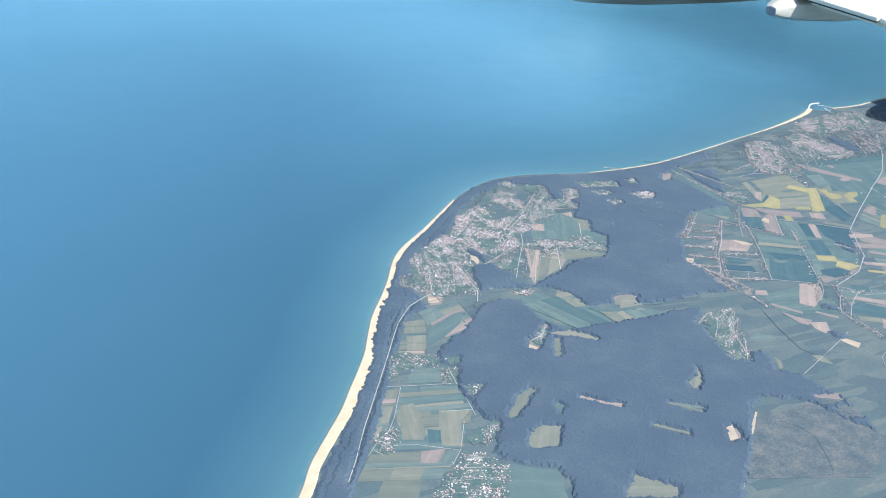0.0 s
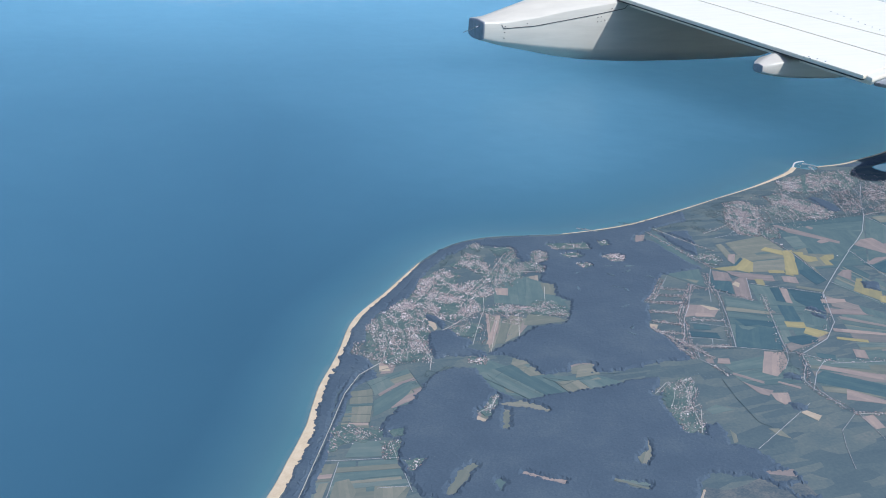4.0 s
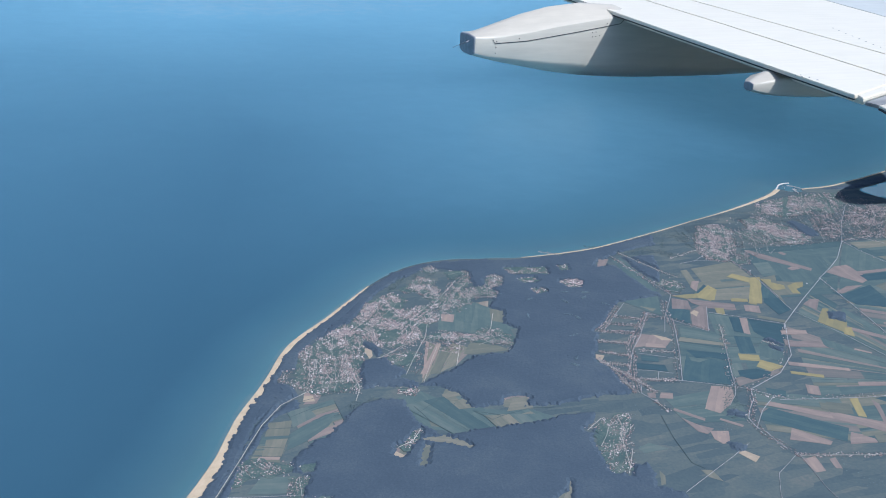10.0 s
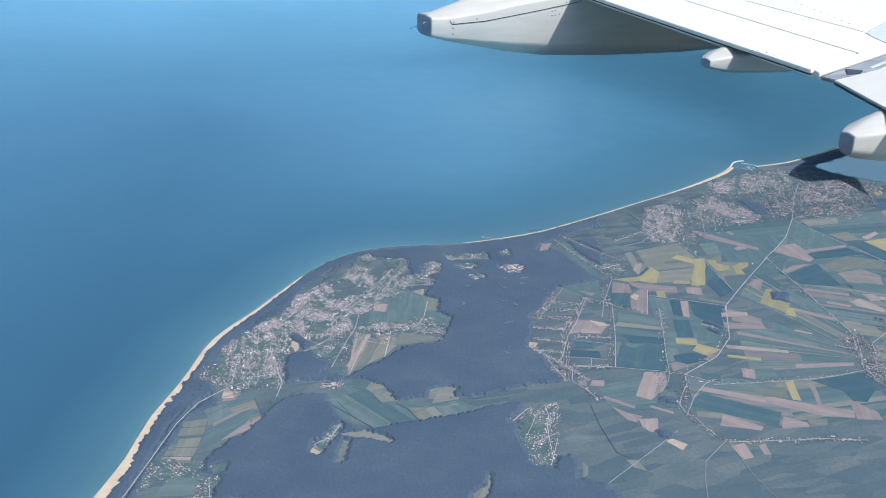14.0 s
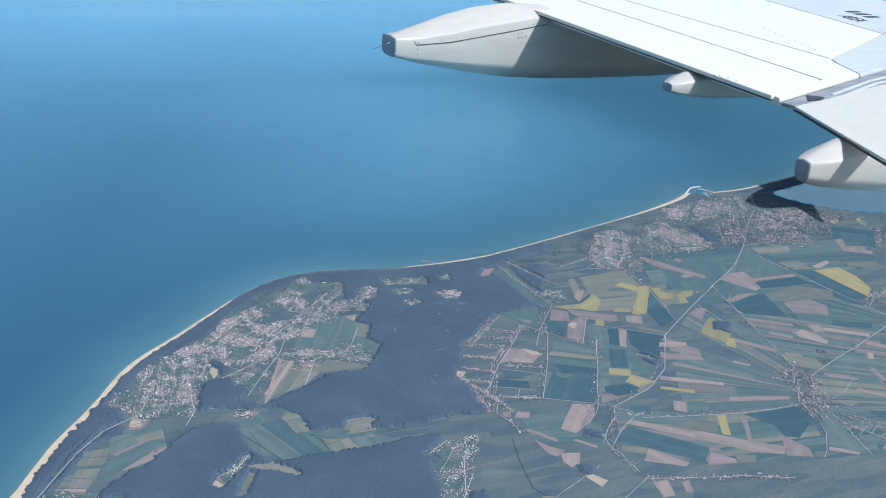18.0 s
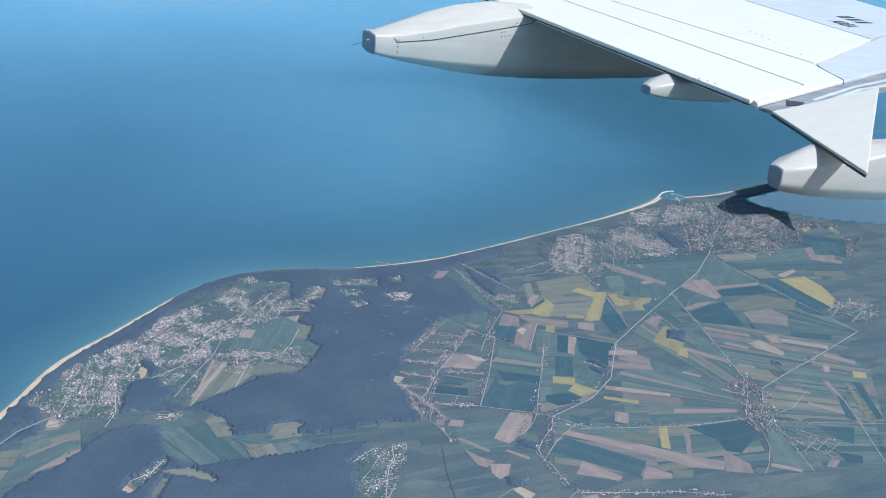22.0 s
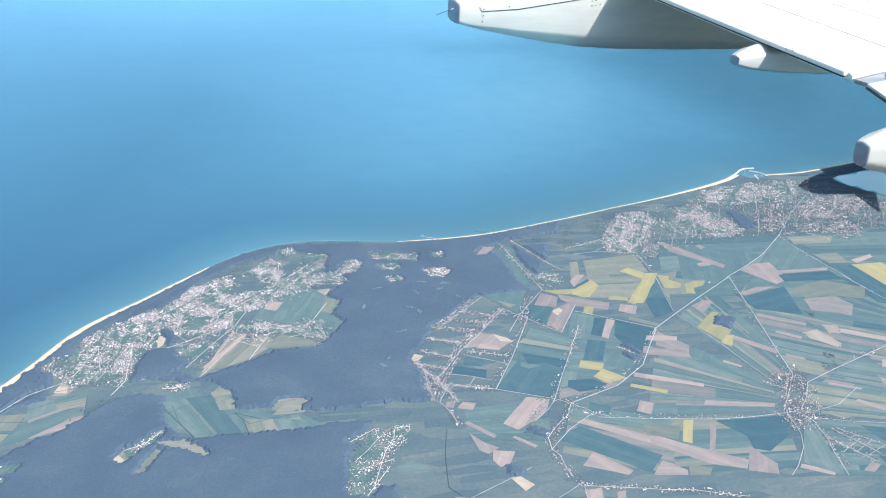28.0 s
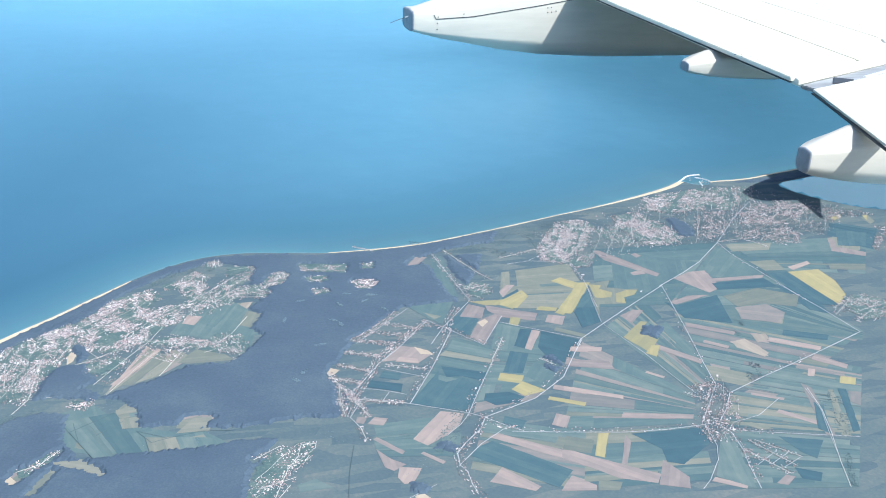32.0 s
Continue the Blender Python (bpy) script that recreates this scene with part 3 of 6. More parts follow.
field("grass", [(48.8, 356.2), (69.1, 341.2), (62.1, 322.6), (37, 332.4)])
field("grass", [(152.8, 493.6), (180.7, 505), (184.6, 478.5), (163.5, 477.8)])
field("straw", [(236.5, 600.7), (255, 606.4), (237, 567.6), (213.9, 564.7)])
field("soil", [(330, 374.7), (339.5, 375.1), (334.6, 361), (328, 361.6)])
field("soil", [(345.1, 370.1), (349.8, 370.4), (345.3, 360), (341.9, 361.3)])
field("straw", [(161.3, 521.1), (168.6, 532.6), (202.4, 567.1), (210.2, 556.7), (177.8, 536.8)])
field("straw", [(208, 603.3), (214.1, 612.2), (221.9, 606.3), (217.7, 597.7)])
field("grass", [(223, 603.3), (243.4, 620.4), (257.4, 602.2), (246.2, 561.8), (227.7, 567.5), (214.1, 584.1)])
field("straw", [(208.6, 551), (218.8, 562), (232, 551.6), (221.6, 547)])
field("straw", [(152.5, 498.3), (162.1, 491.2), (174.4, 474.2), (168.4, 460), (147, 471.4)])
field("straw", [(186.2, 465.1), (209.5, 469.2), (214.7, 455.6), (205.9, 454.3), (186.6, 458.3)])
field("straw", [(165.4, 499.9), (171.9, 509.1), (179.2, 505.6), (170.8, 492.9)])
field("soil", [(197.7, 482.8), (206.9, 490.9), (215.8, 486.1), (211.4, 476.2)])
field("grass", [(239.4, 634.1), (251.4, 612.8), (248.6, 583.7), (254.2, 574.9), (223.9, 577.4), (200.3, 587.8), (224.8, 639.3)])
field("straw", [(250.6, 611), (259.2, 603.8), (249.3, 586.3), (242.8, 591.6)])
field("soil", [(208.8, 600.9), (214, 610.9), (221, 607.4), (215.4, 597.6)])
field("straw", [(202.2, 549.6), (214.3, 564.4), (230.1, 554.2), (234.6, 546.4), (209, 547.1)])
field("straw", [(176.2, 529.7), (197.7, 553), (201.8, 551.5), (191.9, 536.7)])
field("soil", [(165, 532.3), (192.8, 570.4), (194.6, 568), (169.2, 530.7)])
field("straw", [(170.5, 530.2), (193.8, 563), (197.8, 558.1), (176.9, 529.4)])
field("grass", [(239.3, 628.7), (245.8, 623.2), (228.1, 592), (222.6, 594)])
field("soil", [(86.7, 520.9), (90, 530.2), (94.6, 528.5), (92.6, 520.8)])
field("straw", [(246.2, 390.8), (246.1, 385.1), (241.8, 378.4), (239, 378.4)])
field("grass", [(248.1, 414), (257.1, 416.8), (264.2, 407.8), (248, 407.9)])
field("straw", [(268.3, 384.1), (274, 381.9), (273.3, 370.7), (268.5, 376.5)])
field("sand", [(139, 577.3), (143.8, 585.7), (145, 578), (147, 571.9), (145.2, 564.7), (141.8, 560.9), (142.1, 569.9)])
field("sand", [(86.2, 520.3), (88.8, 527.1), (93.7, 524.8), (92.9, 518.5)])
field("soil", [(208.9, 601.1), (213.1, 612.4), (222, 608.5), (216, 596.9)])
field("straw", [(779.9, 683.8), (790.6, 689.5), (786.3, 674.1), (777.2, 668.3)])
field("straw", [(753.1, 690.5), (765.1, 694.1), (759.9, 684.7), (749.5, 680.9)])
field("straw", [(196.4, 478.6), (199.4, 485.8), (208.8, 487.8), (215.7, 483.1), (211.3, 472.3)])
field("sand", [(114.6, 448.9), (118.1, 453.7), (122, 447.2), (118.5, 442.5)])
strips([(531.1, 574.1), (615.7, 567.6), (554, 520.2), (522.5, 530.7)], 7, ['clover', 'grass', 'grass'], 201)
strips([(468.5, 537.3), (481.4, 446.3), (508.1, 460.7), (513.9, 572.6)], 17, ['grass', 'clover', 'grass', 'straw', 'grass', 'clover', 'grass', 'fallow'], 202)
strips([(531.1, 574.1), (628.4, 488.6), (530.7, 437.3), (501.1, 458.8)], 24, ['grass', 'clover', 'fallow', 'grass', 'straw', 'grass', 'clover', 'fallow', 'grass'], 203)
strips([(620.3, 574.3), (634.1, 495.8), (624.3, 483.4), (528.1, 540.4)], 9, ['grass', 'clover', 'grass', 'clover'], 204)
strips([(445.2, 521.7), (480.6, 448), (467.3, 418.3), (391.8, 429.1)], 22, ['grass', 'clover', 'grass', 'straw', 'grass', 'clover', 'grass', 'fallow'], 205)
strips([(573, 471.7), (599.3, 452.2), (578, 425.6), (532.2, 456.3)], 12, ['grass', 'clover', 'grass', 'straw', 'grass', 'clover', 'grass', 'fallow'], 219)
strips([(501.8, 441.9), (560.6, 403.9), (546.6, 386.3), (478, 413)], 13, ['grass', 'clover', 'grass', 'straw'], 206)
strips([(531.8, 455.7), (578, 425.6), (560.6, 403.9), (501.8, 441.9)], 18, ['grass', 'clover', 'grass', 'straw', 'grass', 'clover', 'grass', 'fallow'], 207)
strips([(390.6, 426.5), (467.3, 415.4), (447.1, 368.9), (369.1, 378.8)], 10, ['grass', 'clover', 'straw', 'grass'], 208)
strips([(476.4, 410.4), (542.7, 381.5), (513.9, 345.5), (453.8, 359.3)], 14, ['grass', 'clover', 'grass'], 209)
strips([(403.2, 559.5), (445.2, 524.6), (390.9, 463.5), (350.2, 456.5)], 15, ['grass', 'clover', 'grass', 'straw', 'grass', 'clover', 'grass', 'fallow'], 210)
strips([(368.2, 545.6), (390.7, 526.7), (349.7, 459.4), (321.7, 475.5)], 8, ['clover', 'grass', 'clover'], 211)
strips([(355.3, 449.9), (402.9, 424.6), (379.9, 376.3), (332.5, 406.8)], 12, ['grass', 'clover', 'grass', 'straw', 'grass', 'clover', 'grass', 'fallow'], 212)
strips([(293.4, 458), (344.6, 457.7), (331.2, 419), (291.1, 428)], 9, ['grass', 'clover', 'grass'], 213)
strips([(517.3, 663.7), (622.2, 656.9), (528, 560.2), (476.8, 566.1)], 9, ['clover', 'grass', 'clover'], 215)
strips([(621.7, 654.1), (646.2, 596.4), (627.8, 538.5), (527.8, 558)], 9, ['grass', 'clover', 'grass'], 216)
strips([(629.6, 652.7), (755.4, 646), (699.4, 576.1), (633.4, 598.8)], 10, ['clover', 'grass', 'grass', 'straw'], 217)
strips([(433.7, 635.6), (488.5, 641.2), (476.8, 566.1), (411.9, 578.7)], 6, ['grass', 'clover', 'straw'], 218)
field("crop", [(347.1, 506.8), (320.6, 474.2), (348.9, 459), (367.4, 486.7), (357.6, 495), (347.2, 492.5), (343.7, 496.4)])
field("crop", [(350.1, 511.1), (374, 498), (368.9, 488.6), (358.3, 497.1), (349.1, 498.4)])
field("straw", [(358.6, 529.7), (382, 512.8), (380, 508.2), (352.8, 524.6)])
field("grass", [(367, 542.2), (387.8, 523.7), (383.2, 513.6), (359.3, 530.2)])
field("crop", [(387.9, 582.6), (392.4, 565.6), (378.5, 545.4), (369.4, 562.3)])
field("soil", [(392.8, 565.5), (408.1, 572.5), (408.5, 566.4), (384.2, 532.3), (379, 544.2)])
field("soil", [(393.2, 589.8), (402.4, 581.8), (395.1, 567), (381.8, 572.8)])
field("sand", [(390.1, 562.1), (396.6, 565.9), (397.7, 561.8), (391.2, 555.3)])
field("rapeseed", [(394.6, 593.8), (415.5, 591.9), (436.7, 592.2), (419.8, 576.3), (414.3, 583.7), (403.8, 585.7)])
field("soil", [(403.8, 585.7), (419.4, 575.2), (433.7, 566.7), (427.6, 556.6), (407.7, 566.5), (402.7, 577.6)])
field("soil", [(439.6, 563.1), (449.7, 558.3), (442.6, 546.6), (433.6, 553.5)])
field("rapeseed", [(414.2, 565.3), (420.2, 562.1), (413.7, 551.6), (409.3, 555.2)])
field("rapeseed", [(437.5, 575.8), (450, 571.7), (446.9, 566.9), (434.7, 571.4)])
field("rapeseed", [(465.4, 586.7), (472.7, 585.3), (449.6, 560.3), (445.8, 564.3)])
field("grass", [(402.5, 557.7), (416.4, 547.2), (396.1, 518.5), (386.9, 525.7)])
field("crop", [(413.9, 547.7), (421.5, 544.3), (406.8, 521.6), (401.7, 526.2)])
field("soil", [(420.7, 544.5), (425.3, 541.6), (410, 518.1), (406.8, 521.6)])
field("crop", [(425.8, 541.5), (445.2, 524.6), (432.8, 509.2), (423.8, 499.1), (416.3, 509.2), (415.5, 521.6)])
field("straw", [(437.4, 544.6), (452.6, 530.5), (449.6, 526.3), (434.4, 540.6)])
field("crop", [(396.7, 520.1), (406.5, 514.6), (393.9, 492.2), (383.1, 496.1)])
field("grass", [(405.1, 503), (418, 493.7), (402.9, 474.5), (394.2, 488.9)])
field("soil", [(427.4, 505.2), (437.8, 497.9), (434.1, 490.3), (422.7, 496.7)])
field("soil", [(435.7, 517.5), (446.1, 515.3), (442.7, 508.3), (432.2, 511.8)])
field("rapeseed", [(381.3, 495.8), (393.7, 489.6), (388.6, 481.3), (376.7, 487.8)])
field("rapeseed", [(390.3, 483.4), (399.6, 470.6), (385.5, 467.6), (380.7, 476.2)])
field("crop", [(364.7, 475.1), (378.4, 473.6), (385.1, 466.8), (379.8, 461.5), (365.9, 461.6), (361.4, 468.4)])
field("rapeseed", [(398.6, 463.9), (416.3, 452.8), (413.8, 449), (396.6, 460.8)])
field("soil", [(406.7, 475.9), (422.5, 465.8), (420.2, 461.1), (403.9, 471.2)])
field("soil", [(395.1, 445.9), (401.5, 441.2), (394.3, 430.5), (388.3, 435.8)])
field("crop", [(366.8, 450.1), (376.7, 442.5), (370.8, 435.6), (362, 441.6)])
field("soil", [(357.1, 434.7), (393, 403.9), (389.4, 396.3), (351, 432.2)])
field("crop", [(341.5, 424.1), (351.7, 428.2), (381.7, 393.4), (369.2, 381.4), (336.4, 417.9)])
field("soil", [(348.2, 404.4), (360.9, 384.4), (356.9, 381.6), (338.1, 394.1)])
field("soil", [(379.1, 389.3), (383.9, 384.8), (379.9, 376.3), (369.4, 378.7)])
field("straw", [(386.9, 424.2), (397, 416.8), (391.4, 408), (381.9, 416.3)])
field("soil", [(334.3, 462.8), (346, 457.4), (340.4, 447.7), (330.9, 439.2), (317.9, 431.9), (312.4, 439.4)])
field("soil", [(298.1, 465.1), (304.9, 462.2), (300.7, 455.8), (293.1, 459.4)])
field("soil", [(289.4, 467.5), (294.7, 465.8), (291, 459.8), (287.3, 462)])
field("soil", [(294.5, 445.9), (305.3, 429.7), (303.2, 427.2), (292.3, 443.9)])
field("soil", [(291.7, 435.2), (296.9, 424.3), (302.7, 418.3), (295.4, 414.1), (291.9, 418.3)])
field("soil", [(298.9, 416.8), (309.3, 413.2), (302, 402.4), (297.3, 402.3), (295.8, 408.3)])
field("soil", [(314.3, 427), (322.6, 416.1), (320.6, 414.2), (312.5, 425.7)])
field("crop", [(306.1, 504.3), (322.5, 496.2), (319.3, 487.8), (302, 497.5)])
field("soil", [(333.2, 541.9), (344, 536.2), (348.5, 526.6), (338.6, 518.5), (326.5, 524.3), (316.9, 524.6)])
field("sand", [(341.3, 538.5), (348.4, 531.8), (350, 526.2), (342.5, 528.8)])
field("soil", [(325.3, 522.9), (338.3, 517.5), (339.2, 523.4), (329.2, 528.1)])
field("grass", [(352.1, 595.7), (385, 595.6), (367.5, 564.6), (361.5, 573.6)])
field("straw", [(360.2, 583.9), (370.3, 575.9), (364.6, 572.2)])
field("crop", [(315.5, 513.4), (325.1, 508.2), (321.5, 501), (311.3, 506.3)])
field("sand", [(282.9, 517), (286.7, 523.6), (291.3, 520.1), (286.3, 514.7)])
field("rapeseed", [(473.8, 521.9), (495, 540.4), (499.5, 538.7), (487.4, 526.1), (495, 514.8), (480.4, 499.1), (476.3, 513.5)])
field("rapeseed", [(486, 507.6), (491.3, 506.5), (482, 493.2), (477.4, 499)])
field("crop", [(488.5, 527.1), (500.1, 535.2), (502.3, 524.3), (493.5, 513.9)])
field("crop", [(483.1, 595.3), (469.6, 545.5), (453.9, 540.2), (458.4, 562.9)])
field("soil", [(485.6, 550.9), (498.7, 558.1), (505, 555.1), (489, 539.5)])
field("soil", [(441.5, 517.8), (454.2, 512.1), (451.3, 507), (437.3, 511)])
field("soil", [(429.2, 501.5), (450.4, 494.9), (449.4, 484.3), (424, 494.2)])
field("soil", [(523.6, 532.6), (549.2, 512.8), (545.5, 508.7), (521.2, 526.8)])
field("soil", [(491.3, 506.5), (508.2, 482.9), (503.7, 478.7), (487.6, 501.5)])
field("soil", [(467.1, 478.1), (474.5, 469.5), (472.7, 467.9), (465.2, 476.4)])
field("soil", [(522.7, 506.8), (534.2, 495.8), (531.4, 492.9), (520.1, 504.2)])
field("straw", [(569.3, 545.7), (582, 546.4), (596.9, 529.1), (586.6, 515.9), (565.2, 530.9)])
field("soil", [(537.5, 501), (549.6, 500.6), (553, 490), (550.8, 477.8), (541.7, 488.5)])
field("soil", [(557.4, 509.1), (566.4, 505.3), (561.5, 493.4), (555.8, 497.3)])
field("soil", [(566.7, 501.1), (592.1, 482), (587.4, 477.1), (562.2, 496)])
field("crop", [(582.3, 508.3), (607.2, 495), (601.5, 488.8), (576.8, 501.9)])
field("crop", [(619.8, 571.8), (642.3, 570.1), (628.3, 522.9), (618.8, 531.5)])
field("crop", [(525.9, 564.7), (531.6, 557.6), (568.2, 567), (561.1, 545), (554.5, 524.4), (527, 538.4)])
field("soil", [(431.5, 438.1), (469, 426.9), (466.3, 423), (428.2, 433.4)])
field("soil", [(411.5, 472.7), (440.3, 455.1), (438.5, 451.6), (409.5, 468.2)])
field("crop", [(425.8, 417.3), (466.5, 414.1), (462.6, 399.3), (438.9, 384.6), (431.6, 388.8), (434.7, 400.1)])
field("rapeseed", [(409, 421.9), (414.5, 420.7), (402.2, 399.9), (398.1, 402.9)])
field("soil", [(422.1, 416.7), (422.5, 411), (410.4, 391.1), (408.1, 392.8)])
field("soil", [(384.7, 413.4), (398, 401.1), (411.2, 389.6), (423.3, 379.8), (418, 373.1), (400.9, 381.9), (381.1, 405.4)])
field("straw", [(391, 423.6), (403.9, 416.5), (396.8, 405.1), (384.1, 411.9)])
field("soil", [(430.3, 390.9), (435.8, 373.9), (431.4, 365.2), (418, 371.8)])
field("soil", [(379.8, 389.1), (387.8, 378.8), (386, 374.9), (369.1, 378.8), (375, 385.3)])
field("straw", [(390.7, 383), (401.3, 378.1), (396.8, 372.4), (386.6, 374.7)])
field("soil", [(448.4, 371), (461.1, 360.8), (458.6, 358.2), (445, 368.1)])
field("soil", [(484.6, 364), (488.4, 361.2), (480.4, 355.9), (475.8, 358.6)])
field("grass", [(474.8, 407.9), (477.7, 401.6), (463.5, 357.1), (449.4, 371.3)])
field("crop", [(502, 396.2), (523.8, 387.1), (509.4, 372.6), (505.4, 378.8)])
field("crop", [(492.8, 368.5), (504, 360.9), (498.5, 354.6), (490.8, 358.9)])
field("rapeseed", [(579, 445.8), (586.6, 441.4), (580.7, 434.4), (572.7, 438.5)])
field("soil", [(565.5, 458.6), (569.2, 456.7), (563, 449.2), (559.3, 450.6)])
field("soil", [(580.8, 473.9), (593, 457.2), (588.4, 452.7), (574.7, 468.4)])
field("straw", [(495.5, 412.7), (503.8, 403.8), (496.6, 403.7), (491.9, 409.9)])
field("soil", [(514.2, 440.9), (530, 430.9), (527.7, 428.9), (512.7, 438.6)])
field("soil", [(519.1, 420.6), (533.6, 403.8), (530.1, 401.6), (515.6, 418.3)])
field("grass", [(529.8, 655.8), (587.2, 623.3), (536.3, 590.5), (516.7, 578.4), (501.6, 590.8)])
field("soil", [(517.1, 660.9), (522.4, 660), (546.9, 609.6), (542.3, 605.3), (517.9, 641.3)])
field("soil", [(543.2, 647.8), (547.8, 649.8), (549.8, 643.8), (544.3, 640.9)])
field("soil", [(526.6, 615.9), (536.3, 619.3), (536.6, 611.5), (526.2, 610.8)])
field("grass", [(620.1, 651.4), (624.8, 611), (623.4, 592.8), (579, 594.4), (587.9, 620.5)])
field("soil", [(552.5, 599.4), (568.9, 608.1), (582.8, 608.1), (578.9, 577.6), (565.1, 571.6)])
field("soil", [(578.5, 593.5), (622.5, 591.4), (618.3, 587.1), (577.2, 587.7)])
field("soil", [(529.9, 563.4), (546.8, 570.3), (563, 568.2), (531.6, 559)])
field("crop", [(576.1, 585.9), (618.8, 586), (620, 570.8), (573.7, 574.7)])
field("straw", [(627.4, 651.3), (666.6, 647.4), (655.4, 634.6), (624.7, 637.2)])
field("straw", [(625.9, 616.3), (647.1, 615.2), (644.1, 596.8), (628.2, 598.2)])
field("rapeseed", [(643.6, 592.7), (669.8, 592.1), (668.9, 571.5), (661, 548.4), (644.7, 533.9)])
field("crop", [(626.4, 593.8), (642.9, 591.8), (644.4, 533.5), (627.8, 538.5)])
field("soil", [(649.5, 601.1), (671.6, 608), (670.2, 602.7), (649.8, 594.7)])
field("soil", [(717.9, 646.3), (721.7, 642.6), (713.9, 628.9), (730.1, 614.3), (724.1, 606.9), (704.6, 621.8)])
field("crop", [(737.6, 661.7), (759.9, 651.5), (738.3, 624.6), (717, 631.3)])
field("rapeseed", [(752.7, 688.9), (767.1, 694.8), (765, 690.3), (751.9, 682.3)])
field("rapeseed", [(784.8, 688.4), (790.4, 689.5), (780.7, 677.4)])
field("soil", [(420.5, 603.8), (429.6, 614), (435.4, 612.9), (420.1, 594.6)])
field("crop", [(418.8, 593.9), (434.7, 605.8), (434, 598.9), (420, 589.2)])
field("rapeseed", [(416.2, 589.9), (436.9, 603.5), (437.9, 593.5), (423, 576.6), (413.8, 583.6)])
field("crop", [(482.1, 593.5), (475.9, 566.3), (458.1, 569.7)])
strips([(19.8, 436.4), (28.5, 434.6), (2.9, 394.3), (-5.3, 395)], 10, ['straw', 'soil', 'grass', 'straw'], 301)
strips([(54.7, 489.3), (69.9, 487.4), (55.3, 458.6), (40, 464)], 12, ['straw', 'grass', 'straw', 'soil', 'grass'], 302)
strips([(29.7, 435.6), (58.6, 428), (55.3, 402.2), (14.4, 409.4)], 9, ['grass', 'straw', 'grass', 'grass'], 303)
strips([(14.4, 409.4), (55.3, 402.2), (33.8, 374.7), (-6.4, 388.5)], 9, ['straw', 'grass', 'straw', 'grass'], 304)
strips([(-7.2, 386.5), (33.1, 373.4), (18.3, 355.3), (-21.9, 368.3)], 6, ['grass', 'straw', 'grass'], 305)
field("heath", [(196.1, 349.2), (204.8, 343), (217.9, 343.5), (234.8, 347.8), (248.8, 339.5), (245.8, 316.5), (236, 300), (208.6, 281.1), (146.1, 304.6), (160.6, 317.4)])
field("straw", [(22.2, 419.4), (29.5, 419.4), (29, 407.9), (25.3, 403), (25.6, 395.5), (20.7, 387.7), (11.1, 391.3), (15.7, 409)])
field("straw", [(61.2, 502.5), (74.5, 501.5), (68.5, 486.2), (55.5, 489.1)])
field("grass", [(75.6, 511.9), (87, 513.5), (88.8, 502), (72.6, 493.4)])
field("straw", [(55.7, 485.7), (67.2, 483.3), (58.9, 466.7), (49.3, 470.1)])
field("grass", [(70.6, 488.9), (94.1, 502), (103.3, 502.5), (91.3, 488.7), (75.4, 477.2), (62.8, 471.7)])
field("grass", [(44, 451.1), (59.5, 446.6), (52.4, 433.1), (33.9, 438.3)])
field("straw", [(39.2, 409.4), (54.2, 403.1), (45, 395.8), (36.3, 375.5), (27.1, 380), (31.8, 393.2)])
field("soil", [(15.6, 379.2), (27.2, 377.2), (18.8, 368), (11.2, 370.8)])
field("grass", [(27.2, 375.6), (33.1, 373.4), (24.8, 364.6), (20, 367.5)])
field("crop", [(26.2, 395.3), (31.9, 392), (27.7, 382.8), (21.8, 383.8)])
field("sand", [(303.6, 394.2), (308.7, 384.5), (302.5, 380.5), (299.5, 391.3)])
field("sand", [(194, 348.1), (194.8, 347.2), (162, 316.8), (160, 317.6)])
field("sand", [(169.2, 341.6), (174.1, 342.8), (168.9, 331.8), (163.5, 331.8)])
field("straw", [(156.8, 372.8), (168.5, 359.2), (167, 357.9), (155.2, 371.1)])
field("straw", [(135.9, 358.8), (148.7, 344.6), (147.3, 343.4), (134.5, 357.3)])
field("straw", [(179.6, 385.4), (187.6, 388.7), (177.7, 378.1)])
strips([(139.4, 498.3), (155.9, 458.9), (179.3, 458.9), (167, 501.2)], 4, ['grass', 'grass', 'clover'], 401)
strips([(180.7, 473.9), (182.9, 452.9), (216.4, 450.7), (214.3, 464.8)], 4, ['grass', 'grass', 'straw'], 402)
strips([(73.7, 510.7), (103.8, 517.8), (101, 481.6), (76.7, 474)], 8, ['grass', 'straw', 'grass', 'soil'], 403)
strips([(167.2, 503.6), (179.9, 505.8), (182.5, 483.1), (170.1, 484.1)], 4, ['straw', 'grass'], 404)
strips([(76.5, 476.6), (104.8, 486.1), (100.7, 456.1), (78.5, 451.6)], 5, ['grass', 'straw'], 405)
field("straw", [(196, 473.3), (205.5, 485.7), (215.5, 486), (212.8, 471.9)])

field("straw", [(488.4, 603.8), (505.0, 606.1), (497.3, 594.8), (510.6, 589.0), (518.8, 588.8), (512.3, 580.9), (500.6, 578.0), (498.4, 567.2), (480.5, 570.6), (470.4, 549.9), (479.4, 575.8)])
field("rapeseed", [(463.1, 614.0), (472.1, 618.4), (482.5, 604.9), (474.8, 597.1), (471.1, 601.8)])
field("rapeseed", [(479.5, 607.5), (489.6, 605.6), (467.1, 575.7), (455.4, 561.1), (445.5, 564.8), (459.4, 580.9), (470.4, 594.0)])
field("rapeseed", [(487.0, 602.7), (495.1, 599.2), (491.3, 594.0), (497.5, 586.3), (493.4, 579.4), (485.0, 579.7), (482.4, 581.5)])
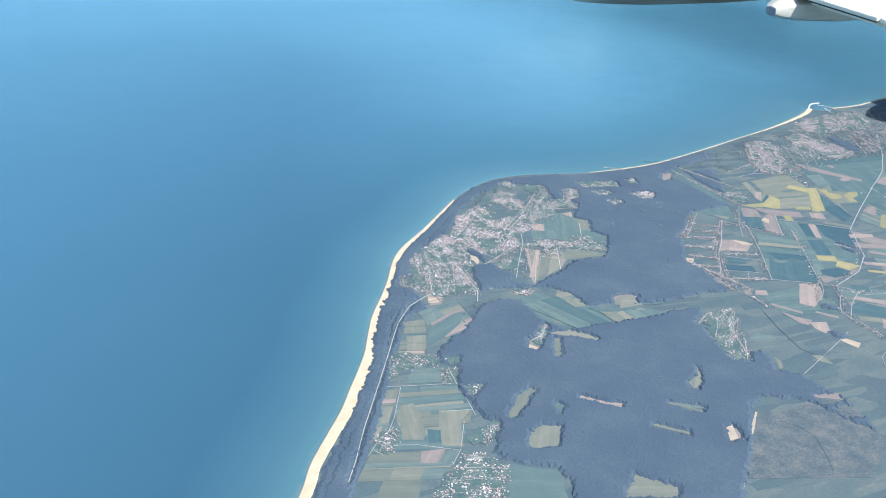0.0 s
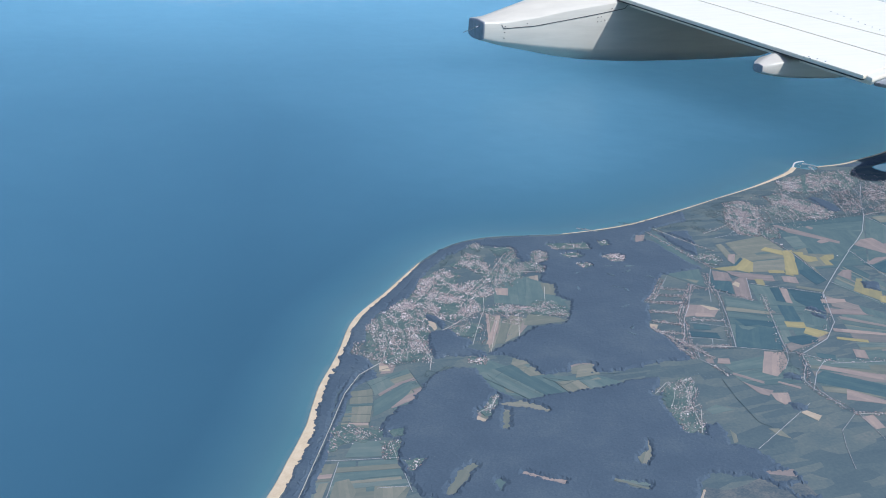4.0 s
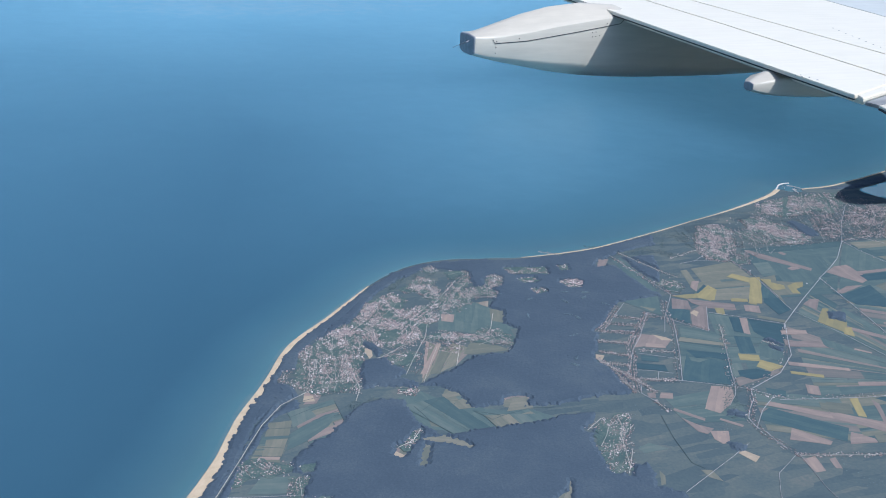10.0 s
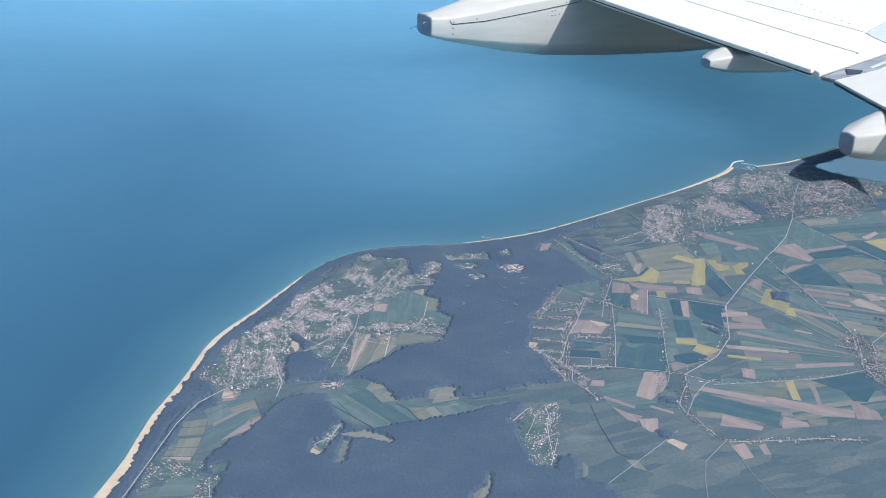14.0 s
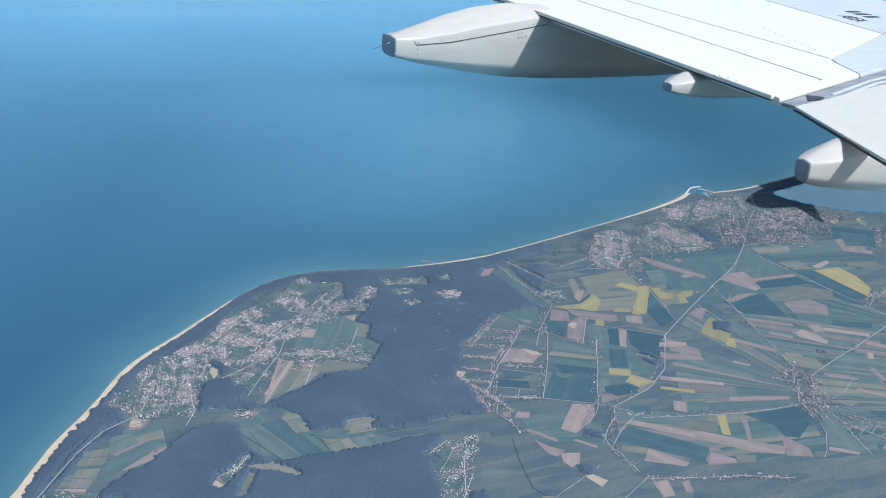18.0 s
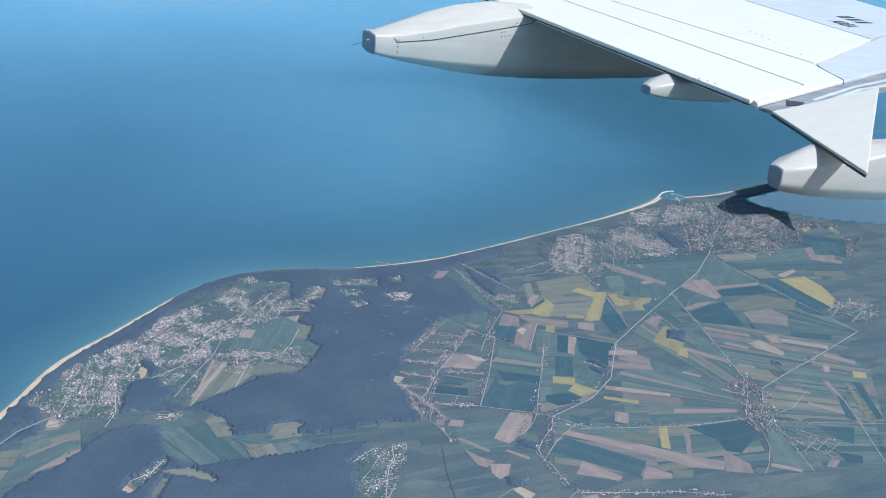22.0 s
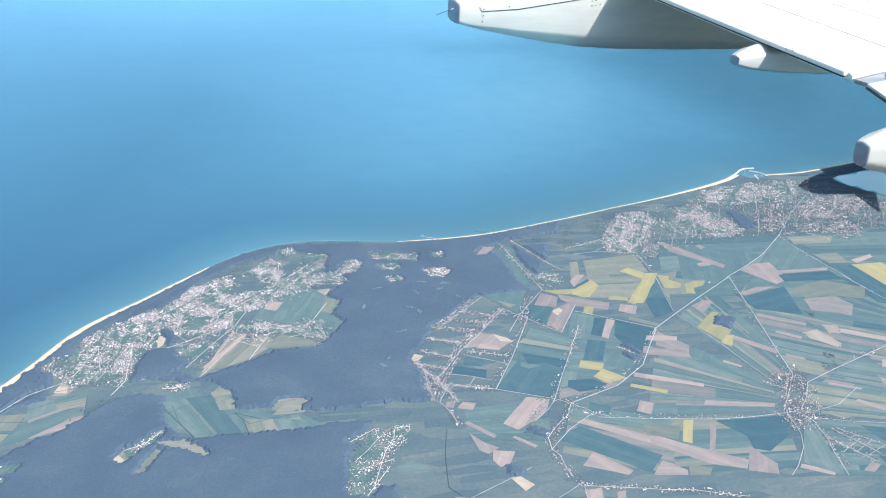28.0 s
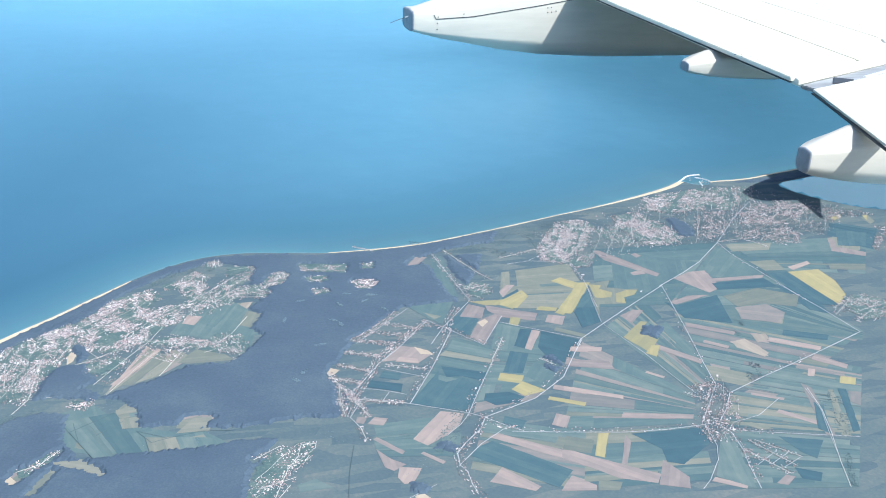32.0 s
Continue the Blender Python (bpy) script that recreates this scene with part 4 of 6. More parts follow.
field("rapeseed", [(499.6, 584.6), (510.3, 588.4), (517.0, 586.5), (511.1, 579.8), (502.1, 577.1), (499.0, 568.3), (493.1, 570.7)])
field("rapeseed", [(436.2, 574.4), (439.5, 576.1), (449.9, 571.7), (446.5, 567.0)])
field("fallow", [(570.2, 545.8), (594.3, 546.1), (599.1, 531.1), (586.7, 517.6), (563.8, 529.1)])
field("straw", [(571.4, 564.4), (603.6, 571.4), (626.0, 553.9), (612.7, 537.5), (593.7, 547.4), (572.2, 546.7)])
field("tan", [(557.7, 507.6), (567.0, 505.8), (565.2, 499.0), (554.6, 495.8)])
field("tan", [(539.1, 500.6), (549.5, 502.8), (553.5, 481.9), (548.1, 478.0), (537.6, 493.0)])
field("fallow", [(549.7, 444.0), (552.6, 437.9), (533.3, 388.8), (528.7, 391.8)])
field("straw", [(560.8, 433.4), (563.7, 432.8), (541.6, 387.0), (536.2, 388.2)])
field("fallow", [(571.5, 429.3), (578.5, 426.5), (568.1, 413.5), (564.9, 418.5)])
field("crop", [(543.5, 423.1), (546.6, 418.1), (531.9, 391.1), (528.3, 397.7)])
field("crop", [(567.5, 433.3), (571.6, 431.1), (550.1, 390.9), (545.0, 390.1)])


def road(line, width=0.42, material=None, label="pale straight country road between the fields"):
    layer[0] += 0.0004
    return tagged(ribbon("road", straight_line(line, 3.0), width, 0.06 + layer[0], material or ROAD), label, "road", kind="structure")


road([(242.4, 428.7), (245.5, 434.1), (262.1, 443.2), (264, 449.5)])
road([(395, 693.8), (396.3, 594.8)])
road([(25.2, 337.1), (40.4, 364.3)], 0.24)
road([(137.7, 293), (173.7, 328.5), (192.7, 346)], 0.24)
road([(247.4, 368.5), (294.3, 389.6), (312.3, 398.2)], 0.24)
road([(332.7, 381), (307.7, 367.4), (296.4, 353), (284.3, 334.3)], 0.24)
road([(332.7, 381), (322.7, 346.5), (320.3, 320.3)], 0.24)
road([(359.3, 572.1), (331.4, 538.7), (315.8, 523.2), (295.9, 497.2), (289.9, 491)], 0.42)
road([(370.9, 556.3), (353.1, 525.6), (342.5, 507.8), (320.6, 474.2)], 0.46)
road([(359.3, 572.1), (370.3, 554.5), (383.9, 531.6), (409.3, 568.2)], 0.4)
road([(394.2, 592.6), (367.2, 560.9), (352.6, 539.7)], 0.36)
road([(351.8, 591.6), (308.1, 550.5)], 0.3)
road([(320.6, 474.2), (296.8, 485.7), (285.8, 467.7), (287.3, 462), (289.5, 453.6)], 0.4)
road([(312.8, 489.1), (306.6, 480.2)], 0.3)
road([(298.8, 496.6), (311.7, 490.9), (321.3, 484.3)], 0.3)
road([(314.9, 516.8), (337.2, 500.9)], 0.3)
road([(320.6, 474.2), (349, 457.3), (355.8, 451.1)], 0.4)
road([(382.2, 511.1), (362.6, 480), (347.2, 454.4)], 0.36)
road([(355.8, 451.1), (390.2, 463.7), (415.6, 482.8), (434.4, 508.9), (446.1, 524.4)], 0.5)
road([(404.9, 559.2), (446.8, 526.1)], 0.36)
road([(355.8, 451.1), (364.9, 439.6), (371.4, 433.4)], 0.4)
road([(355.3, 449.9), (349.6, 440.3), (337.9, 430), (330.7, 421.6), (328.5, 411.2), (330.4, 405), (329.2, 393.9), (329.7, 387.9)], 0.46)
road([(364.1, 439.3), (345.4, 427), (328.5, 411.2)], 0.36)
road([(348.8, 456.8), (341.1, 447.5), (329.9, 438.1)], 0.24)
road([(440.4, 518.8), (446.1, 525.5), (470.5, 543.2), (494.6, 560.3), (537.7, 589.8)], 0.5)
road([(537.7, 589.8), (520.3, 527), (505.9, 479), (499.2, 454.1), (484.3, 436), (468.9, 418)], 0.46)
road([(469.5, 541.3), (476.9, 498), (479.6, 468.5), (482.3, 447.7)], 0.34)
road([(364.9, 434.4), (391, 427.3), (423.4, 419.3), (445.6, 416.6), (467.8, 416.1), (476.6, 416.3)], 0.4)
road([(478.1, 415.9), (490.5, 428.4), (501.9, 443.5), (531.8, 455.7), (572.3, 470.8), (630.8, 494.3)], 0.46)
road([(622.9, 576.3), (628.3, 531.9), (630.8, 494.3)], 0.42)
road([(480.2, 408.2), (498.5, 401.2), (545.6, 385.1)], 0.34)
road([(476.6, 416.3), (479.4, 405.5), (475.9, 388.2), (471.2, 376), (465.6, 356.6)], 0.42)
road([(469.6, 414.9), (464.8, 396.1), (458.2, 384.1), (445, 369.4), (437.2, 363.1)], 0.36)
road([(485.9, 414.2), (504.3, 417.7), (526.8, 431.7)], 0.3)
road([(548.8, 438.5), (542.2, 414.1), (531.5, 392.5), (521.2, 369.9)], 0.26)
road([(475.5, 375), (492.9, 384.3)], 0.28)
road([(482.1, 373.5), (498.8, 381.7)], 0.28)
road([(485.5, 368.9), (501.4, 375.7)], 0.28)
road([(550.0, 438.0), (543.1, 414.7), (532.6, 392.1), (520.0, 367.9), (510.0, 346.4)], 0.34, TRACK, "pale farm track along a stream")
road([(483.1, 595.3), (469.6, 545.5)], 0.28)
road([(535.6, 589.2), (563.4, 606.5), (587.2, 623.3), (623.4, 656.7), (666.8, 703.2), (705.2, 739.2)], 0.5)
road([(490.7, 643.5), (486.5, 608.2), (476.8, 566.1)], 0.36)
road([(623.4, 656.7), (620.8, 631.1), (624, 585), (626.3, 545.7)], 0.4)
road([(490.7, 643.5), (461.8, 651.5), (443.4, 649.4)], 0.36)
road([(462.2, 652.5), (490.6, 671.3)], 0.28)
road([(115.6, 511.3), (123.1, 525.5), (128.2, 568.9)], 0.42, TRACK, "pale street through the seaside town")
road([(123.1, 525.5), (136.3, 525.1)], 0.24, TRACK, "pale street through the seaside town")
road([(140.2, 558.1), (149.8, 561.1), (158.9, 566.1), (169, 572.7), (181.8, 579.1), (188.2, 580.4), (200.8, 577.9), (217.7, 570), (227.4, 569.9), (237, 580.4), (249.3, 602.4)], 0.4, TRACK, "pale street through the seaside town")
road([(156.1, 533.8), (168.3, 552.2), (179.7, 568.8), (188.2, 580.4)], 0.34, TRACK, "pale street through the seaside town")
road([(191.5, 535.9), (206.9, 565)], 0.4, TRACK, "pale street through the seaside town")
road([(182.6, 564.7), (198.7, 551)], 0.26, TRACK, "pale street through the seaside town")
road([(218.2, 559.1), (231.5, 563.6), (240.3, 551.1), (231.5, 544.2)], 0.28, TRACK, "pale street through the seaside town")
road([(188.2, 580.4), (203.4, 611.4), (215.2, 629.1), (247, 664.7)], 0.3, TRACK, "pale street through the seaside town")
road([(228.2, 670.6), (225, 643.4), (215.2, 629.1)], 0.3, TRACK, "pale street through the seaside town")
road([(225.7, 621.5), (249.4, 647.9), (265.2, 631.3)], 0.28, TRACK, "pale street through the seaside town")
road([(119.9, 593.5), (135, 609.1), (157.7, 636.8), (179, 663.4)], 0.24, TRACK, "pale street through the seaside town")
road([(215.7, 654.2), (225.4, 643.3)], 0.24, TRACK, "pale street through the seaside town")
road([(181.8, 579.1), (185.3, 601), (190, 610), (211.8, 629.7)], 0.26, TRACK, "pale street through the seaside town")
road([(150.7, 580), (158.9, 566.1)], 0.24, TRACK, "pale street through the seaside town")
road([(106.6, 561.7), (102.8, 534.4), (94.8, 531.6)], 0.24, TRACK, "pale street through the seaside town")
road([(161.5, 518.8), (180.3, 549.7), (190.4, 564.8)], 0.22, TRACK, "pale street through the seaside town")
road([(73.1, 518.5), (90.2, 521.7), (123.7, 526.4)], 0.28, DITCH, "dark overgrown drainage ditch")
road([(281.6, 440.7), (273.8, 416.9), (267.8, 391.3), (271.8, 383.9)], 0.28, DITCH, "dark overgrown drainage ditch")
road([(146.2, 495.1), (149.1, 475.1)], 0.28, DITCH, "dark overgrown drainage ditch")
road([(211.2, 472.8), (191.8, 469.7), (176.9, 480.1)], 0.28, DITCH, "dark overgrown drainage ditch")
road([(176.9, 480.1), (183.7, 467.4), (191.8, 469.7)], 0.28, DITCH, "dark overgrown drainage ditch")
road([(224.2, 469.3), (211.2, 472.8)], 0.28, DITCH, "dark overgrown drainage ditch")
road([(21, 439.5), (39.8, 434.2), (59.2, 429.2)], 0.3)
road([(5.8, 388.5), (16.6, 384.6), (33.1, 373.4)], 0.3)
road([(46.6, 395.2), (33.7, 373.6), (24.3, 363.7)], 0.3)
road([(57.6, 414.6), (54.6, 397.9)], 0.3)
road([(29.7, 435.6), (14.4, 409.4), (-3.7, 385.2)], 0.3)
road([(39.6, 407.1), (55.7, 403.1)], 0.3)
road([(-9.1, 385), (0.3, 395.2), (11.8, 403)], 0.3)
road([(70.3, 488.3), (84.8, 497.2), (104.6, 505)], 0.28, DITCH, "dark overgrown drainage ditch")
road([(67.9, 484.8), (55.3, 458.6)], 0.28, DITCH, "dark overgrown drainage ditch")
road([(59.3, 496.2), (72.6, 493.4)], 0.28, DITCH, "dark overgrown drainage ditch")
road([(55.6, 487.4), (68.2, 483.6)], 0.28, DITCH, "dark overgrown drainage ditch")
road([(51.2, 479), (62.4, 474.5)], 0.28, DITCH, "dark overgrown drainage ditch")
road([(46.9, 470.9), (58.9, 466.7)], 0.28, DITCH, "dark overgrown drainage ditch")
road([(199.1, 336.6), (205.3, 329.9), (207.4, 319), (199.8, 302.8), (193.2, 291.9)], 0.28, DITCH, "dark overgrown drainage ditch")
road([(96.2, 533.4), (73.1, 520.1), (57.6, 502), (47.8, 486.7), (38.1, 470.9), (11.3, 428.6), (-3.1, 406), (-16.4, 383.2), (-25.3, 369.5)], 0.34, TRACK, "pale canal bank track")
road([(139.4, 498.3), (155.9, 458.9)], 0.28, DITCH, "dark overgrown drainage ditch")
road([(157.1, 480.2), (170.7, 491.5)], 0.28, DITCH, "dark overgrown drainage ditch")
road([(180.7, 473.9), (182.9, 452.9)], 0.28, DITCH, "dark overgrown drainage ditch")
road([(143.3, 486), (167, 501.2)], 0.28, DITCH, "dark overgrown drainage ditch")
road([(98.3, 514.8), (74.2, 505)], 0.28, DITCH, "dark overgrown drainage ditch")
road([(103.8, 516), (101.2, 476.2)], 0.28, DITCH, "dark overgrown drainage ditch")
road([(216.4, 450.7), (182.8, 451.9)], 0.28, DITCH, "dark overgrown drainage ditch")

# ---- woods ----
canopy_tops = []


def forest(poly, clearings, height, seed, cell=1.5, label="dense dark conifer forest with a soft ragged edge", margin=0.8):
    """Closed canopy: a lumpy roof of crowns over the outline, falling steeply to the ground at its edge."""
    rng = np.random.default_rng(seed)
    poly = ragged(poly, 1.1, 4.0, seed)
    lo, hi = poly.min(axis=0) - cell, poly.max(axis=0) + cell
    xs, ys = np.arange(lo[0], hi[0], cell), np.arange(lo[1], hi[1], cell)
    gx, gy = np.meshgrid(xs, ys)
    pts = np.stack([gx.ravel(), gy.ravel()], 1) + rng.uniform(-0.42, 0.42, (gx.size, 2)) * cell
    ok = inside(pts, poly)
    for c in clearings:
        ok &= ~inside(pts, ragged(c, 0.6, 3.0, seed))
    for line in RIDES:
        ok &= distance_to(pts, line) > 0.9
    for line, gap, fill, paved in STREETS:
        ok &= distance_to(pts, line) > 2.2
    n, m = len(xs), len(ys)
    grid = ok.reshape(m, n)
    deep = grid.copy()
    deep[1:-1, 1:-1] = grid[1:-1, 1:-1] & grid[:-2, 1:-1] & grid[2:, 1:-1] & grid[1:-1, :-2] & grid[1:-1, 2:]
    far = np.array([noise.noise(Vector((x * 0.03, y * 0.03, seed))) for x, y in pts])
    z = height * (0.8 + 0.25 * far + rng.uniform(-0.05, 0.05, len(pts)))
    z[~deep.ravel()] = rng.uniform(0.25, 0.6, (~deep).sum()) * height
    z[~ok] = -0.1
    keep = np.zeros((m, n), bool)
    keep[:-1, :-1] = grid[:-1, :-1] | grid[1:, :-1] | grid[:-1, 1:] | grid[1:, 1:]
    j, i = np.nonzero(keep)
    a = j * n + i
    faces = np.stack([a, a + 1, a + n + 1, a + n], 1)
    used, back = np.unique(faces, return_inverse=True)
    verts = np.column_stack([pts[used], z[used]])
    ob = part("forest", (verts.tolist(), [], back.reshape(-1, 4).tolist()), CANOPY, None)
    tall = ok & (rng.random(len(pts)) < 0.20)
    canopy_tops.append(np.column_stack([pts[tall], np.clip(z[tall] - 0.58, 0.0, None)]))
    return tagged(ob, label, "forest", kind="stuff")


# open rides through the woods: the canal bank and its track
RIDES = []
RIDES.append([(96.2, 533.4), (73.1, 520.1), (57.6, 502), (47.8, 486.7), (38.1, 470.9), (11.3, 428.6), (-3.1, 406), (-16.4, 383.2), (-25.3, 369.5)])
# settlements: outline, street angle, street spacing, share of built plots, share of large buildings, houses kept as single things
SETTLEMENTS = []


def settlement(*plan):
    SETTLEMENTS.append(plan)


settlement([(86.4, 539), (93.6, 561.8), (101.5, 581.6), (123.1, 600), (143.6, 612.1), (147.1, 590), (137.1, 559.8), (126.1, 539.2), (121.9, 525), (96.5, 526.3)], -108, 2.2, 0.45, 0.07, 40)
settlement([(76.3, 547.6), (85.6, 561.2), (93.7, 559.5), (86.4, 539)], -110, 2.5, 0.3, 0.05, 4)
settlement([(144.7, 610.3), (160.5, 625.8), (175.6, 633.3), (191.1, 624.4), (208, 629), (209.6, 607.1), (192.2, 592), (182.7, 579.4), (163.1, 570.6), (153.3, 577.2), (149.1, 593.4)], -139, 1.9, 0.72, 0.04, 40)
settlement([(119.3, 587.7), (125.7, 600.6), (142.2, 615), (147.4, 607.5), (141.1, 588.4), (130, 577.2), (122.8, 579.5)], 41, 2.1, 0.5, 0.12, 10)
settlement([(149, 617), (169.2, 644.8), (192.7, 656), (198.3, 640.7), (189.8, 626.5), (169.9, 630.7)], 54, 2.3, 0.5, 0.14, 12)
settlement([(208.4, 660.9), (224.6, 680.9), (231.1, 669), (227, 646.2), (215.8, 631.2), (213.2, 650.1)], 51, 2.1, 0.55, 0.04, 12)
settlement([(200.5, 658.5), (208.3, 668.2), (209.1, 656), (204.6, 652.6)], 51, 2.4, 0.4, 0.04, 3)
settlement([(211.4, 628), (224.7, 637.6), (249, 664), (265.4, 679.7), (258.8, 661.2), (243.8, 646.1), (230.9, 626.8), (215.5, 609.5)], 47, 2.2, 0.45, 0.04, 12)
settlement([(247, 684.8), (264.3, 682.7), (262.9, 672.7), (244.9, 670.1)], -172, 2.2, 0.5, 0.03, 4)
settlement([(232.4, 696.7), (243, 699.1), (241.5, 686.4), (231.8, 686.5)], -97, 2.3, 0.5, 0.03, 3)
settlement([(245.6, 645.6), (264.8, 652.1), (270.2, 638.5), (265, 628.2), (254.8, 638.2), (236.5, 620.7), (224.8, 611)], 59, 2.6, 0.4, 0.03, 6)
settlement([(183.1, 581.2), (200.7, 585.5), (212.3, 578), (224.1, 571.3), (234.9, 573.1), (237.4, 558.8), (229.9, 556.6), (221.3, 561.9), (206.2, 567.7), (191.4, 574.8)], 14, 1.9, 0.6, 0.03, 14)
settlement([(224.4, 578.3), (238.3, 584.1), (245.2, 564.2), (241.6, 553), (229.9, 556.6)], 104, 2.3, 0.4, 0.03, 6)
settlement([(188, 574), (206.4, 568.3), (202.8, 554.7), (190.7, 558.4)], -17, 2.4, 0.3, 0.02, 3)
settlement([(153.1, 559.5), (169.8, 564.9), (174.7, 558), (160.7, 543.4), (152.7, 549.3)], -134, 2.4, 0.4, 0.12, 4)
settlement([(145.6, 519.3), (155.3, 516.8), (152.9, 508.7), (144.8, 511.3)], -14, 2.0, 0.7, 0.1, 4)
settlement([(268.8, 658.4), (278.4, 669.9), (287.6, 664.2), (279.2, 648), (266, 643.5)], -117, 2.3, 0.45, 0.03, 4)
settlement([(516.1, 722.8), (535, 725.5), (540.8, 710.6), (512.7, 667.5), (484, 641.9), (473.8, 650.9)], 60, 1.9, 0.68, 0.05, 22)
settlement([(490.7, 693.6), (516.1, 722.8), (473.8, 650.9), (474, 664.8)], -120, 2.0, 0.55, 0.05, 4)
settlement([(491.3, 647.4), (517.1, 656.5), (500.5, 632.5), (489.7, 634.2)], -125, 2.4, 0.4, 0.03, 4)
settlement([(567.9, 728.7), (590.6, 733.3), (599.3, 701.7), (601.7, 671.7), (591.8, 662.3), (565.3, 661.7), (557.9, 697.5)], 102, 1.9, 0.66, 0.03, 22)
settlement([(540, 705.7), (557.9, 697.5), (557.6, 671.3), (548.5, 666.1), (538.1, 684.7)], -91, 2.6, 0.35, 0.03, 4)
settlement([(615.7, 765.9), (649.5, 772.7), (686.4, 782), (682.5, 763.1), (652.6, 727.7), (617, 726.7), (600.5, 738.9)], -130, 1.9, 0.53, 0.1, 22)
settlement([(691.1, 779.1), (731.2, 777.1), (711.6, 747.3), (674.4, 722.3), (660.6, 734)], 56, 2.2, 0.38, 0.14, 12)
settlement([(641.1, 720.8), (674.4, 722.3), (646.3, 682.2), (623.4, 664.6), (613.7, 675.8)], 59, 2.4, 0.26, 0.12, 8)
settlement([(678.6, 717.1), (726.3, 736.7), (743.6, 732.6), (753.4, 719.8), (718.1, 687.2), (685.5, 679.7), (663.2, 691.6)], 22, 2.3, 0.26, 0.08, 10)
settlement([(667.1, 680.6), (711.5, 687.2), (693.9, 647.7), (674.5, 637), (666.6, 653.3), (638.6, 660.6)], 8, 2.4, 0.25, 0.05, 8)
settlement([(750.5, 720.5), (787.4, 702.9), (794.9, 688.4), (747.5, 686.2), (719.9, 655.7), (708.3, 664.8)], 53, 2.8, 0.20, 0.08, 4)
settlement([(782.3, 664.6), (796.3, 661.1), (765, 629.2), (741.9, 615), (750, 631.6)], 46, 2.6, 0.28, 0.15, 4)
settlement([(653.9, 542.2), (672, 545.8), (684.1, 527.9), (669.9, 514.1), (644.4, 506.5), (645, 521.3)], -163, 2.6, 0.45, 0.03, 10)
settlement([(485.4, 456), (506, 460.6), (504.3, 439.2), (487.5, 409.4), (475.3, 397.9), (462.6, 400.7), (463.8, 414.6), (481, 434.3)], -119, 2.2, 0.17, 0.04, 20)
settlement([(242.5, 446.2), (260.9, 449.5), (260.5, 439.9), (239.6, 416.5), (234.3, 395.5), (221.1, 394.8), (224.4, 411), (229.5, 427.5)], -132, 2.2, 0.31, 0.03, 12)
settlement([(6.4, 344.4), (19.7, 360.3), (34.2, 371.6), (42, 366.1), (49.1, 355.1), (35.9, 332.9)], 159, 2.1, 0.31, 0.05, 20)
settlement([(122, 454.9), (132.2, 465.8), (138.7, 468.7), (125.9, 449.9)], -124, 2.3, 0.31, 0.03, 2)
settlement([(400.2, 618.7), (414.6, 623.5), (417, 608.9), (405.5, 595.6), (399.5, 602.5)], -131, 2.4, 0.45, 0.03, 4)
settlement([(296.1, 680.5), (330.4, 673.3), (325.7, 657.5), (295.4, 666.5)], -12, 2.2, 0.6, 0.02, 4)
settlement([(325.2, 643), (340.9, 643.5), (343.6, 637.2), (337, 628.1), (327.5, 628.5)], 5, 2, 0.7, 0.2, 6)
settlement([(296.3, 656.5), (310.6, 655.4), (311.7, 647), (296.4, 647)], 20, 2.2, 0.55, 0.1, 3)
settlement([(297, 635.7), (307.1, 634.7), (306.3, 626.6), (296.7, 625.3)], 10, 2.2, 0.5, 0.1, 3)
settlement([(340.3, 672.5), (349.2, 671.9), (345.8, 662.3), (339.4, 662.5)], 0, 2.2, 0.45, 0.05, 2)
settlement([(38.1, 467.1), (44.6, 469.2), (62.3, 456.2), (58.3, 450.9), (41.6, 450.8), (27.7, 446.2)], 110, 2.2, 0.31, 0.03, 5)
settlement([(64.4, 455.4), (74.8, 454.9), (70.4, 447.2), (65.2, 448.4)], 60, 2.2, 0.31, 0.03, 3)
settlement([(59.6, 447.4), (68.6, 444.8), (60.1, 429.2), (52.4, 431.4)], 70, 2.1, 0.33, 0.04, 4)
settlement([(61.1, 426.6), (72.3, 423.1), (61.3, 412.7)], 30, 2.2, 0.31, 0.03, 3)
settlement([(37, 378.2), (54.1, 385.1), (63.2, 391.2), (60.7, 384.6), (46.5, 373.1)], 68, 2, 0.37, 0.05, 8)
settlement([(34.8, 371), (42.3, 368.2), (37.1, 354.6), (23.2, 359.8)], 159, 2, 0.36, 0.05, 14)
settlement([(-7.8, 386.7), (1.9, 399.4), (14.8, 401.9), (8.7, 392.1), (-0.9, 381.9)], 110, 2.3, 0.31, 0.02, 4)
# lanes lined with houses: line, spacing, share of built plots, whether the lane is more than the road it follows
STREETS = []


def built_street(*plan):
    STREETS.append(plan)


built_street([(359.4, 572.2), (348.3, 560.2), (336.9, 549), (326.3, 538.7), (315.9, 528), (309, 513.2), (299.8, 500.3), (292, 486.8), (283.6, 469)], 0.79, 0.91, False)
built_street([(368.2, 557.5), (363.4, 544.4), (356, 533), (348.7, 521.5), (341.3, 510.1), (333.8, 498.3), (326.2, 486.5), (319, 475.2)], 0.98, 0.36, False)
built_street([(306, 554.7), (317.1, 561.5), (326, 570.5), (334.9, 579.5), (343.7, 588.5)], 0.72, 0.83, False)
built_street([(299.4, 541.3), (318.5, 530.6)], 0.72, 0.94, True)
built_street([(309.7, 554.1), (320.8, 548.7), (331.5, 543.7)], 0.72, 0.94, False)
built_street([(319.8, 564.3), (331.1, 558.8), (341.8, 553.8)], 0.72, 0.94, False)
built_street([(330.2, 574.8), (340.5, 567.8), (349.9, 561.8)], 0.72, 0.94, False)
built_street([(291.1, 526.2), (308.8, 514.3)], 0.72, 0.91, True)
